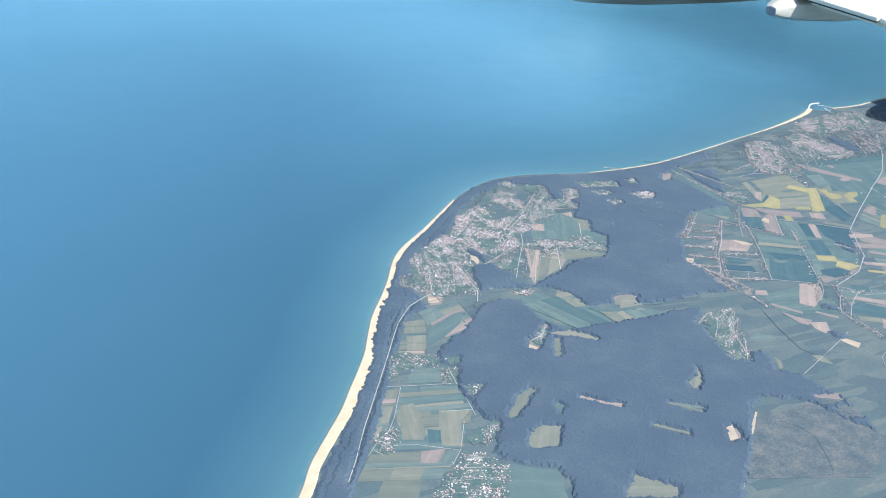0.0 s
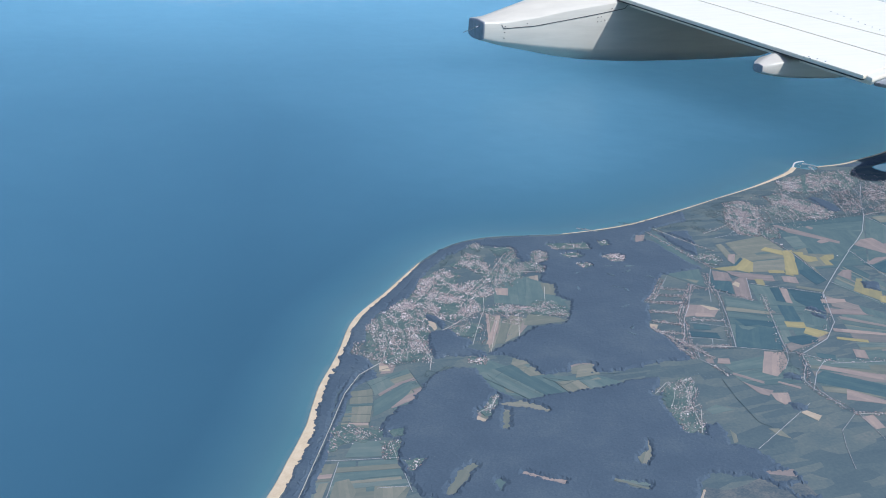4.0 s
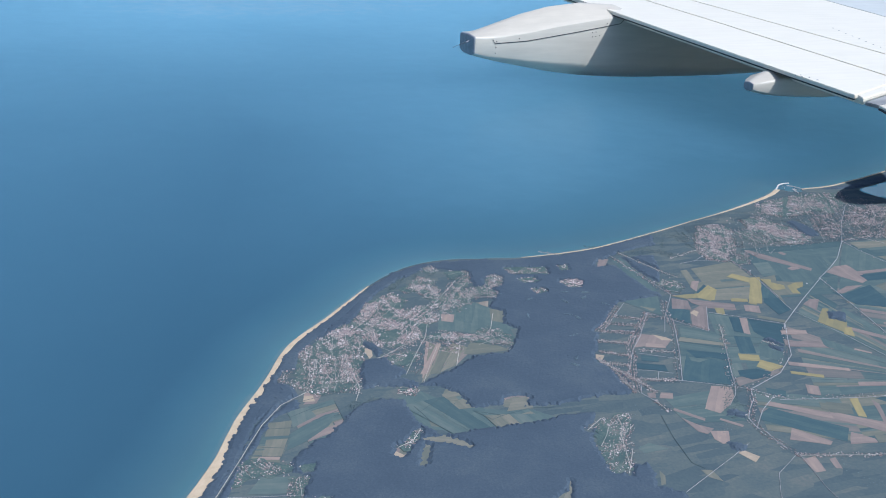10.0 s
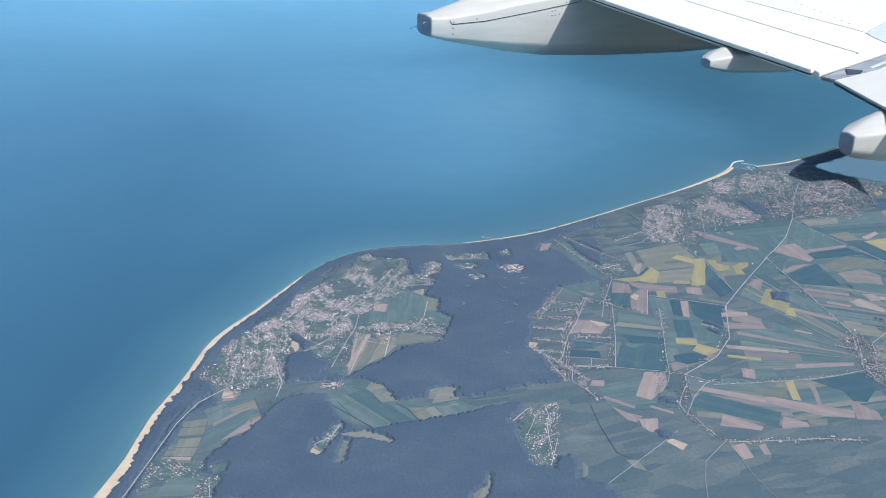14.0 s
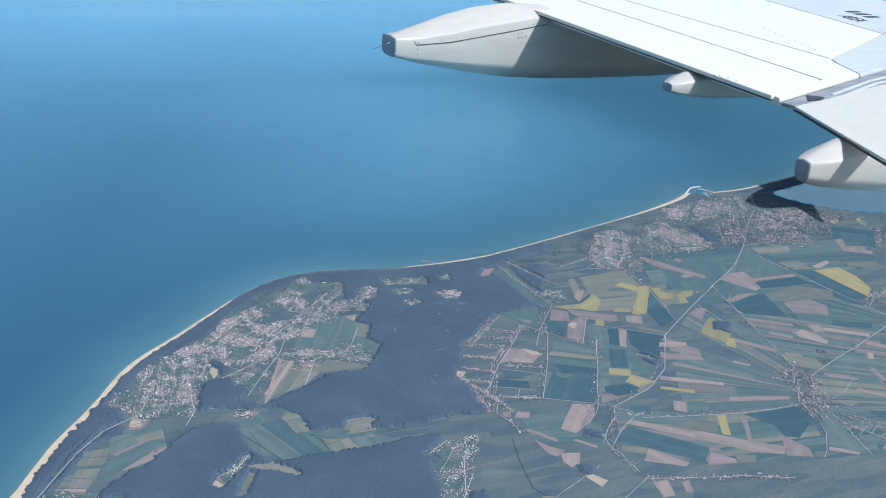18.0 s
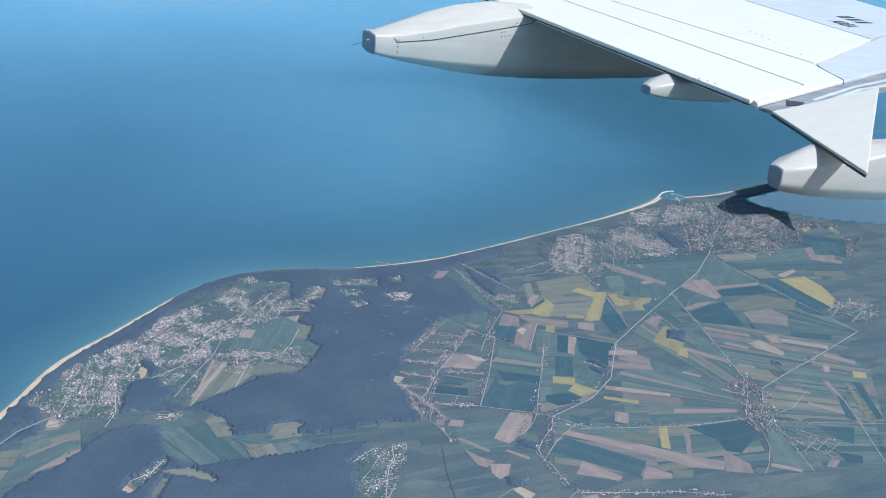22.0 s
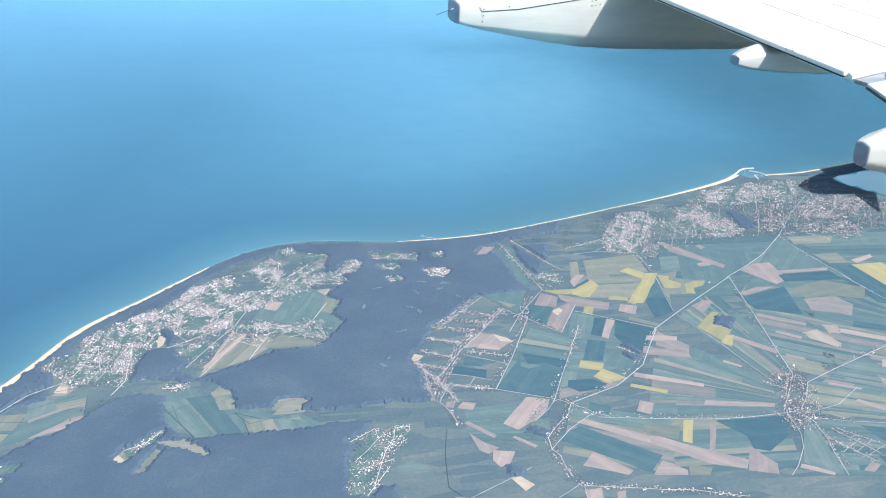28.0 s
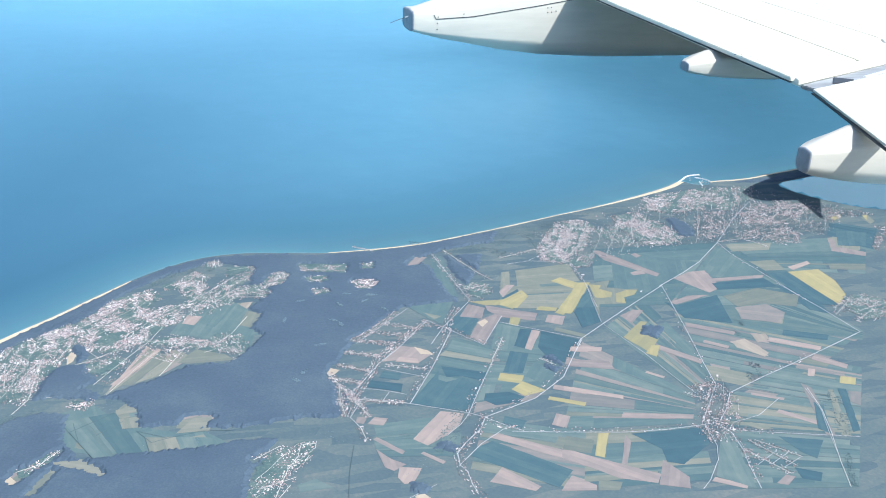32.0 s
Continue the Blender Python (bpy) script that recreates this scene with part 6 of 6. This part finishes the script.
def house_at(x, y, a, rng, big, thing):
    kind = int(rng.integers(0, 4)) if rng.random() > big else int(rng.integers(4, 6))
    size = rng.uniform(0.36, 0.64) if kind < 4 else rng.uniform(0.38, 0.6)
    a += rng.normal(0, 0.08) + (math.pi / 2 if rng.random() < 0.35 else 0)
    if thing:
        house_things.append((kind, x, y, a, size))
        return
    ca, sa = math.cos(a) * size, math.sin(a) * size
    for (vs, fs), bag in zip(HOUSE_KINDS[kind], ("walls", "roofs")):
        base = len(built["verts"])
        built["verts"] += [(x + ca * u - sa * v, y + sa * u + ca * v, 0.05 + w * size) for u, v, w in vs]
        built[bag] += [tuple(base + i for i in f) for f in fs]


def lane(line, width=0.24):
    layer[0] += 0.0002
    tagged(ribbon("lane", line, width, 0.09 + layer[0], TRACK), "narrow pale residential lane between gardens", "lane", kind="structure")


def town(poly, angle, pitch, fill, big, seed, things):
    """Bent parallel lanes with houses in rows along them, gardens with trees behind, thin and thick quarters."""
    rng = np.random.default_rng(seed)
    poly = np.array(poly, float)
    if fill > 0.3:
        ob = slab("garden_plots", ragged(poly, 2.6, 2.6, seed), 0.20 + seed * 0.0006, 0.2, GARDEN)
        tagged(ob, "mixed gardens, yards and verges of a settlement", "gardens", kind="structure")
    c, s = math.cos(radians(angle)), math.sin(radians(angle))
    turn = np.array([[c, s], [-s, c]])
    local = poly @ turn.T
    lo, hi = local.min(axis=0) - 3, local.max(axis=0) + 3
    rim_line = np.concatenate([poly, poly[:1]])
    bend = lambda u, v: 2.6 * noise.noise(Vector((u * 0.05, v * 0.03, seed * 3.1))) + 3.5 * noise.noise(Vector((u * 0.018, v * 0.02, seed * 1.7)))
    left = things
    spots = []
    for k, v in enumerate(np.arange(lo[1], hi[1], pitch * 0.8)):
        if rng.random() < 0.12:
            continue
        for side in (-1, 1):
            u = np.arange(lo[0], hi[0], 0.75)
            u = u + rng.uniform(-0.25, 0.25, len(u))
            w = np.array([v + side * pitch * 0.26 + bend(q, v) for q in u]) + rng.normal(0, 0.42, len(u))
            spots.append(np.stack([u, w], 1) @ turn)
        if k % 5 == 0:
            span = np.linspace(lo[0], hi[0], 40)
            line = np.stack([span, [v + bend(q, v) for q in span]], 1) @ turn
            within = inside(line, poly)
            runs = np.flatnonzero(np.diff(np.concatenate([[0], within.astype(int), [0]])))
            for r0, r1 in zip(runs[::2], runs[1::2]):
                if r1 - r0 > 5:
                    cut = int(rng.integers(0, max(1, (r1 - r0) // 3)))
                    lane(line[r0:r1 - cut], rng.uniform(0.13, 0.24))
    spots = np.concatenate(spots)
    if not len(spots):
        return
    deep = distance_to(spots, rim_line) * np.where(inside(spots, poly), 1.0, -1.0)
    rim = np.clip((deep + 3.0) / 6.0, 0.0, 1.0) * inside(spots, LAND)
    quarter = np.array([noise.noise(Vector((x * 0.07, y * 0.07, seed))) + 0.7 * noise.noise(Vector((x * 0.2, y * 0.2, seed))) for x, y in spots])
    spots = spots[rng.random(len(spots)) < 1.3 * fill * rim * np.clip(0.9 + 2.4 * quarter, 0.02, 1.7)]
    rng.shuffle(spots)
    for x, y in spots:
        house_at(x, y, radians(angle), rng, big, left > 0)
        left -= 1
    area = np.ptp(poly[:, 0]) * np.ptp(poly[:, 1])
    green = rng.uniform(poly.min(axis=0), poly.max(axis=0), (int(area * (1.0 if fill > 0.15 else 0.5)), 2))
    green = green[inside(green, poly)]
    thick = np.array([noise.noise(Vector((x * 0.12, y * 0.12, seed + 50))) for x, y in green])
    built["trees"] += green[thick > -0.08].tolist()


def street(points, gap, fill, paved, seed):
    """One lane with houses and trees strung along both sides."""
    rng = np.random.default_rng(seed + 300)
    line = straight_line(points, 1.0)
    if paved:
        lane(line, 0.40)
    d = np.gradient(line, axis=0)
    steps = np.concatenate([[0], np.cumsum(np.linalg.norm(np.diff(line, axis=0), axis=1))])
    for side in (-1, 1):
        for s in np.arange(0.4, steps[-1], gap * 0.8):
            s += rng.uniform(-0.3, 0.3)
            x, y = np.interp(s, steps, line[:, 0]), np.interp(s, steps, line[:, 1])
            dx, dy = np.interp(s, steps, d[:, 0]), np.interp(s, steps, d[:, 1])
            n = math.hypot(dx, dy) or 1.0
            for off in (rng.uniform(0.7, 1.2), rng.uniform(1.6, 2.9)):
                px, py = x - dy / n * side * off, y + dx / n * side * off
                roll = rng.random()
                if roll < 1.0 * fill * (0.8 if off < 1.2 else 0.45):
                    house_at(px, py, math.atan2(dy, dx), rng, 0.04, rng.random() < 0.03)
                elif roll > 0.80:
                    built["trees"].append((px, py))


for k, (outline, angle, pitch, fill, big, things) in enumerate(SETTLEMENTS):
    town(outline, angle, pitch, fill, big, k + 1, int(things * 0.3))
# loose outskirts that join the quarters of the harbour town
town([(482, 702), (560, 733), (640, 763), (728, 776), (758, 735), (788, 702), (722, 655), (640, 658), (560, 656), (486, 636)], 58, 2.6, 0.055, 0.06, 61, 0)
for k, (points, gap, fill, paved) in enumerate(STREETS):
    street(points, gap, fill, paved, k)


def hall(x, y, turn, size):
    house_things.append((5 if size > 1.15 else 4, x, y, radians(turn), size * 0.62))


hall(518.4, 583.5, 40, 1.5)
hall(758.7, 636, 0, 1.6)
hall(766.2, 631.1, 0, 1.1)
hall(697.7, 697, -10, 1.5)
hall(477.7, 545.1, 45, 1.2)
hall(664.8, 741.3, 60, 1.4)
hall(653, 715.4, 20, 1.2)
hall(708.3, 756.9, 10, 1.3)
hall(745.3, 623.4, 70, 1.3)
hall(190.5, 649.8, 30, 1.3)
hall(177, 627.3, 20, 1.2)
hall(234.2, 548.6, 45, 1.0)
hall(154.1, 552.3, 30, 1.3)
hall(162.9, 561.7, 10, 1.3)
hall(165.5, 559.1, 10, 1.2)
hall(113.7, 556.6, 0, 1.4)
hall(240.3, 647.1, 40, 1.2)
hall(238.5, 693.5, 10, 1.1)
hall(299.6, 652.2, 5, 1.5)
hall(300.5, 629.8, 10, 1.3)
hall(113.1, 554.6, 10, 1.3)
hall(116.2, 559.4, 15, 1.2)
hall(100.8, 560.3, 70, 1.2)


def finish_settlements():
    ob = part("houses", (built["verts"], [], built["walls"] + built["roofs"]), WALL, None)
    ob.data.materials.append(ROOFS)
    ob.data.polygons.foreach_set("material_index", [0] * len(built["walls"]) + [1] * len(built["roofs"]))
    tagged(ob, "many small pale houses with red, grey and white roofs", "houses", kind="stuff")
    crowns("garden_trees", built["trees"], 0.27, GREENERY, "small green garden and street trees", 12)


finish_settlements()


def houses_as_things():
    made = {}
    for kind, x, y, a, size in house_things:
        m = Matrix.Translation((x, y, 0.05)) @ Matrix.Rotation(a, 4, "Z") @ Matrix.Scale(size, 4)
        if kind not in made:
            h = tagged(new("house"), house_labels[kind], "house", "houses of the settlements")
            for piece, data, material in zip(("wall", "roof"), HOUSE_KINDS[kind], (WALL, ROOF)):
                part(piece, (data[0], [], data[1]), material, h)
            h.matrix_world = m
            made[kind] = h
        else:
            copy_thing(made[kind], m)


houses_as_things()


# ---- aircraft wing ----
# The wing hangs far out over the sea, as large as it looks from the cabin.
WING_Z, DIHEDRAL = 16.0, 0.062


def on_wing(x, y, lift=0.0):
    return (x, y, WING_Z + DIHEDRAL * y + lift)


wing = tagged(new("aircraft_wing"), "white airliner wing with grey panels, seen over its trailing edge", "wing")


def plate(name, outline, thick, material, lift=0.0, label="", parent=None):
    """A panel of the wing skin with a real thickness and eased edges."""
    bm = bmesh.new()
    top = [bm.verts.new(on_wing(x, y, lift)) for x, y in outline]
    low = [bm.verts.new(on_wing(x, y, lift - thick)) for x, y in outline]
    bm.faces.new(top)
    bm.faces.new(low[::-1])
    n = len(outline)
    for i in range(n):
        bm.faces.new((top[i], low[i], low[(i + 1) % n], top[(i + 1) % n]))
    bmesh.ops.recalc_face_normals(bm, faces=bm.faces)
    bmesh.ops.bevel(bm, geom=[e for e in bm.edges], offset=min(0.8, thick * 0.22), segments=2, affect="EDGES")
    return part(name, bm, material, parent or wing, label)


def fairing(stations, y, width, label, cap_label):
    """Flap track fairing: stations (x, crest, shoulder, chine, keel, fullness) from the blunt tail forward.
    A flat side stands between the chine and the shoulder; above it the top rises as a ridge, below it the hull tucks under to a flat keel."""

    def section(x, crest, shoulder, chine, keel, full, shrink=0.0):
        w = width * full
        crest, shoulder, chine, keel = crest - shrink, shoulder - shrink, chine + shrink * 0.5, keel + shrink
        near = [(0.30, keel), (0.20, keel + (chine - keel) * 0.10), (0.09, keel + (chine - keel) * 0.42), (0.02, keel + (chine - keel) * 0.8), (0.0, chine + 1.2), (0.0, shoulder - 3.0), (0.008, shoulder - 1.2), (0.03, shoulder), (0.07, shoulder + (crest - shoulder) * 0.12), (0.38, crest - max(crest - shoulder, 0) * 0.12)]
        ring = [(u, z) for u, z in near] + [(0.5, crest)] + [(1 - u, z) for u, z in reversed(near)]
        centre, squeeze = y + w / 2, 1 - shrink / max(w, 1) * 1.6
        return [(x, centre + (u - 0.5) * w * squeeze, z) for u, z in ring]

    def loft(rows):
        bm = bmesh.new()
        rings = [[bm.verts.new(p) for p in row] for row in rows]
        n = len(rows[0])
        for r, q in zip(rings, rings[1:]):
            for i in range(n):
                bm.faces.new((r[i], r[(i + 1) % n], q[(i + 1) % n], q[i]))
        bm.faces.new(rings[0])
        bm.faces.new(rings[-1][::-1])
        bmesh.ops.recalc_face_normals(bm, faces=bm.faces)
        for f in bm.faces:
            f.smooth = True
        return bm

    body = part("flap_track_fairing", loft([section(*s) for s in stations]), FAIR, wing, label)
    body.data.set_sharp_from_angle(angle=radians(32))
    first = stations[0]
    size = min(1.0, (first[1] - first[4]) / 30)
    cap = [section(first[0] - d * size, *first[1:], shrink=k * size) for d, k in ((3.4, 3.2), (2.8, 1.5), (1.6, 0.5), (0.2, 0.05))]
    # cap colour imitates the shade on the blunt aft end
    part("tail_cap", loft(cap), TAILCAP, body, cap_label)
    return body


def rod(name, a, b, radius, material, parent, label="", taper=1.0):
    """A thin round bar between two points."""
    bm = bmesh.new()
    a, b = Vector(a), Vector(b)
    bmesh.ops.create_cone(bm, cap_ends=True, segments=8, radius1=radius, radius2=radius * taper, depth=(b - a).length, matrix=Matrix.Translation((a + b) / 2) @ (b - a).to_track_quat("Z", "Y").to_matrix().to_4x4())
    return part(name, bm, material, parent, label)


# outer flap, spoilers and the fixed skin ahead of them
plate("outer_flap", [(849.5, 896.9), (971.4, 951.2), (934, 1302), (922.5, 1388), (904, 1560), (783, 1560), (793.9, 1445), (807.7, 1316.6), (815.8, 1224.7), (831.8, 1067.6)], 5, WHITE, label="white outer flap")
plate("spoiler", [(973.4, 949.6), (852, 895), (849, 882.6), (905.9, 905.6), (1047.4, 962.8), (1051.7, 973.7), (1064, 1023), (1072.6, 1042.5), (1021.5, 1342.9), (984, 1560), (905.6, 1560), (924.1, 1388), (935.6, 1302)], 5, WHITE, 0.3, "white spoiler panel and flap shroud")
plate("wing_skin", [(1074.4, 1044.2), (1301.5, 1174), (1296, 1314), (1284, 1560), (986, 1560), (1023.3, 1343.2)], 5, WHITE, 0.5, "white upper wing skin")
walkway = plate("walkway_panel", [(1303.6, 1176), (1445, 1258), (1560, 1375), (1560, 1560), (1286.2, 1560), (1298.2, 1314)], 5, GREY, 0.5, "light grey panel with dark lettering")
plate("inner_spoiler", [(1075.6, 1041.4), (1437, 1248), (1306, 1131), (1190, 1020), (1049.5, 963.5), (1053.5, 974), (1066, 1022)], 5, GREY, 0.1, "light grey inner spoiler panel")
bay = plate("flap_bay", [(850, 880), (905.9, 903.4), (1047.4, 960.5), (1188, 1018), (1090, 933), (974, 899), (900.4, 876.5), (857, 866)], 4, BARE, -3.2, "bare metal bay between the flaps")
# no opening is cut: a dark plate paints the slot's inner shade
plate("bay_slot", [(904, 900), (888, 879.5), (908, 880), (922, 889.7)], 2, DARK, -2.2, "slot in the flap bay, its shade painted as a dark plate", bay)
for inset in (0.25, 0.55):
    plate("bay_rail", [(930 + 40 * inset, 905 - 22 * inset), (1047, 956 - 36 * inset), (1150, 996 - 62 * inset), (1150, 992 - 62 * inset), (1049, 952.5 - 36 * inset), (934 + 40 * inset, 902.5 - 22 * inset)], 2, GREY, -2.0, parent=bay)


def drooped_flap(name, corners, thick, label):
    """A flap panel let down behind the wing, so that its upper side faces aft."""
    bm = bmesh.new()
    top = [Vector(c) for c in corners]
    normal = (top[2] - top[0]).cross(top[-1] - top[0]).normalized()
    normal *= 1 if normal.z > 0 else -1
    rows = [[bm.verts.new(c - normal * d) for c in top] for d in (0.0, thick)]
    bm.faces.new(rows[0])
    bm.faces.new(rows[1][::-1])
    for i in range(len(top)):
        k = (i + 1) % len(top)
        bm.faces.new((rows[0][i], rows[1][i], rows[1][k], rows[0][k]))
    bmesh.ops.recalc_face_normals(bm, faces=bm.faces)
    bmesh.ops.bevel(bm, geom=list(bm.edges), offset=0.5, segments=2, affect="EDGES")
    return part(name, bm, WHITE, wing, label)


drooped_flap("inner_flap", [(847.4, 856.7, 68.6), (875.2, 842.8, 78.2), (901.6, 831.6, 87.2), (946.1, 812.5, 102.4), (801.8, 671.2, 57.2)], 3, "white inner flap, let down")

# dark strips stand in for the shaded underside along the trailing edges
plate("trailing_edge_strip", [(845.2, 855), (848.5, 855.5), (804, 673), (799.8, 670.5)], 1.6, DARK, -3.4, "dark strip for the shaded underside of the trailing edge")
plate("trailing_edge_strip", [(848.7, 897.5), (852, 897.5), (834.5, 1067), (818.6, 1224.7), (810.4, 1316), (797, 1445), (786, 1558), (783, 1558), (793.2, 1445), (807, 1316), (815.2, 1224.7), (831.2, 1067)], 1.4, DARK, -4.6, "dark strip for the shaded underside of the trailing edge")
plate("lower_skin", [(870, 902), (1050, 975), (1300, 1140), (1430, 1260), (1540, 1380), (1540, 1550), (796, 1550), (815, 1445), (826, 1316), (836, 1224), (850, 1067)], 5, WHITE, -9)
# added dark sheet inside the wing, paints the shade in the panel gaps
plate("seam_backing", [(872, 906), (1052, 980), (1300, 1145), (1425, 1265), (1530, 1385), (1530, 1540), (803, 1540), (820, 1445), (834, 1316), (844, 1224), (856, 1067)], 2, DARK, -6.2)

outer = fairing([(576.2, 67.5, 65.8, 43.1, 37.8, 0.62), (594.6, 72.5, 65.6, 39.2, 32.8, 0.70), (615.8, 79, 66.1, 36, 27.7, 0.76), (660.8, 93, 71.8, 30.9, 18.9, 0.86), (707, 103, 80.1, 27.3, 9.9, 0.93), (764, 109, 88.2, 23.3, 2, 0.98), (822.7, 106, 95.4, 20.4, -2.1, 1), (862.9, 92.4, 90.4, 18.2, -3.6, 1), (935.3, 92.4, 90.4, 15.6, -4.8, 1), (1021.3, 92.4, 90.4, 12.8, -5, 0.95), (1111, 92.4, 90.4, 10.4, -1.6, 0.8), (1168, 92.4, 90.4, 24.5, 14.9, 0.6)], 1345, 78, "long grey-white flap track fairing", "grey tail cap with painted shade")
fairing([(798, 63.6, 62.2, 56, 52.6, 0.4), (806, 66, 62.9, 53.6, 49.9, 0.6), (822.7, 70.8, 64.8, 50.6, 46.3, 0.88), (844.9, 76.7, 67.2, 47.7, 43.4, 1), (871.6, 72, 69, 45.6, 41.5, 1), (917, 71.6, 69.6, 43.5, 39.5, 0.95), (953.7, 71.6, 69.6, 44.4, 40.5, 0.8), (990.9, 71.6, 69.6, 50.9, 47.6, 0.5)], 1010, 44, "small grey-white flap track fairing", "grey tail cap")
fairing([(764.4, 45.2, 43.6, 30, 22.5, 0.34), (774.9, 47, 43.6, 27.7, 18.5, 0.5), (791.6, 51.4, 43.7, 24.8, 14.3, 0.7), (822.1, 58.6, 45, 21.2, 8.1, 0.94), (845.3, 62, 46.4, 18.8, 4.7, 1), (865, 60, 47.7, 17.1, 2.6, 1), (893.1, 54.6, 52, 14.6, 0, 1), (945, 54.6, 52.6, 11, -3, 0.97)], 735, 56, "large grey-white flap track fairing under the inner flap", "blunt tail cap with painted shade")
wick = rod("static_wick", (575, 1357, 60.1), (545, 1353, 50.5), 0.55, DARK, outer, "thin black static discharge wick", 0.5)
rod("wick_base", (578, 1357, 61), (566, 1355, 57.2), 1.0, TAILCAP, wick)


def side_seam(points, y, width, parent):
    """A narrow dark joint on the near side of a fairing."""
    verts, faces = [], []
    for x, z in points:
        verts += [(x, y, z - width / 2), (x, y, z + width / 2), (x, y + 1.5, z + width / 2), (x, y + 1.5, z - width / 2)]
    for i in range(len(points) - 1):
        for k in range(4):
            faces.append((4 * i + k, 4 * i + (k + 1) % 4, 4 * i + 4 + (k + 1) % 4, 4 * i + 4 + k))
    return part("panel_seam", (verts, [], faces), DARK, parent)


side_seam([(603.3, 62), (607, 56.2), (659.3, 59.1), (750.6, 72.4), (814.8, 82.8), (820.2, 88)], 1344.4, 0.9, outer)
for x, z in ((609.5, 59.2), (609, 50.6), (608.5, 42.6), (767.8, 70.2), (773.5, 70.9), (768.3, 63.7), (774, 64.3), (780.6, 65.7), (791.7, 83), (645.7, 62.8)):
    rod("bolt", (x, 1344.3, z), (x, 1350, z), 0.75, DARK, outer)


def lettering(text, x, y, high, wide, parent):
    """Dark stencilled word lying on the wing skin, read from the trailing edge."""
    curve = bpy.data.curves.new("lettering", "FONT")
    curve.body, curve.size, curve.extrude = text, 1.0, 0.005
    ob = new("lettering", curve)
    me = bpy.data.meshes.new_from_object(ob)
    bpy.data.objects.remove(ob)
    # letters run inboard along the span, their tops towards the leading edge
    me.transform(Matrix(((0, high, 0, x), (-wide, 0, 0, y), (-wide * DIHEDRAL, 0, 40, WING_Z + DIHEDRAL * y + 0.8), (0, 0, 0, 1))))
    me.materials.append(DARK)
    word = new("lettering", me)
    word.parent = parent
    return tagged(word, "dark stencilled warning letters")


lettering("AREA", 1332, 1300, 42, 18, walkway)
for k in range(3):
    bm = bmesh.new()
    bmesh.ops.create_cube(bm, size=1.0, matrix=Matrix.Translation(on_wing(1396, 1330 - 20 * k, 0.8)) @ Matrix.Diagonal((30, 13, 0.4, 1)))
    part("lettering_bar", bm, DARK, walkway)
for k in range(9):
    rod("fastener", on_wing(1092 + 3 * k, 1090 + 17 * k, 0.3), on_wing(1092 + 3 * k, 1090 + 17 * k, 0.9), 1.1, TAILCAP, wing)
for x, y in ((838, 985), (842, 978), (846, 985), (850, 974), (852, 962)):
    rod("fastener", on_wing(x, y, -0.2), on_wing(x, y, 0.5), 1.0, TAILCAP, wing)

wing.matrix_world = pose(-0.41, 0, 7.52) @ Matrix.Scale(0.975, 4)
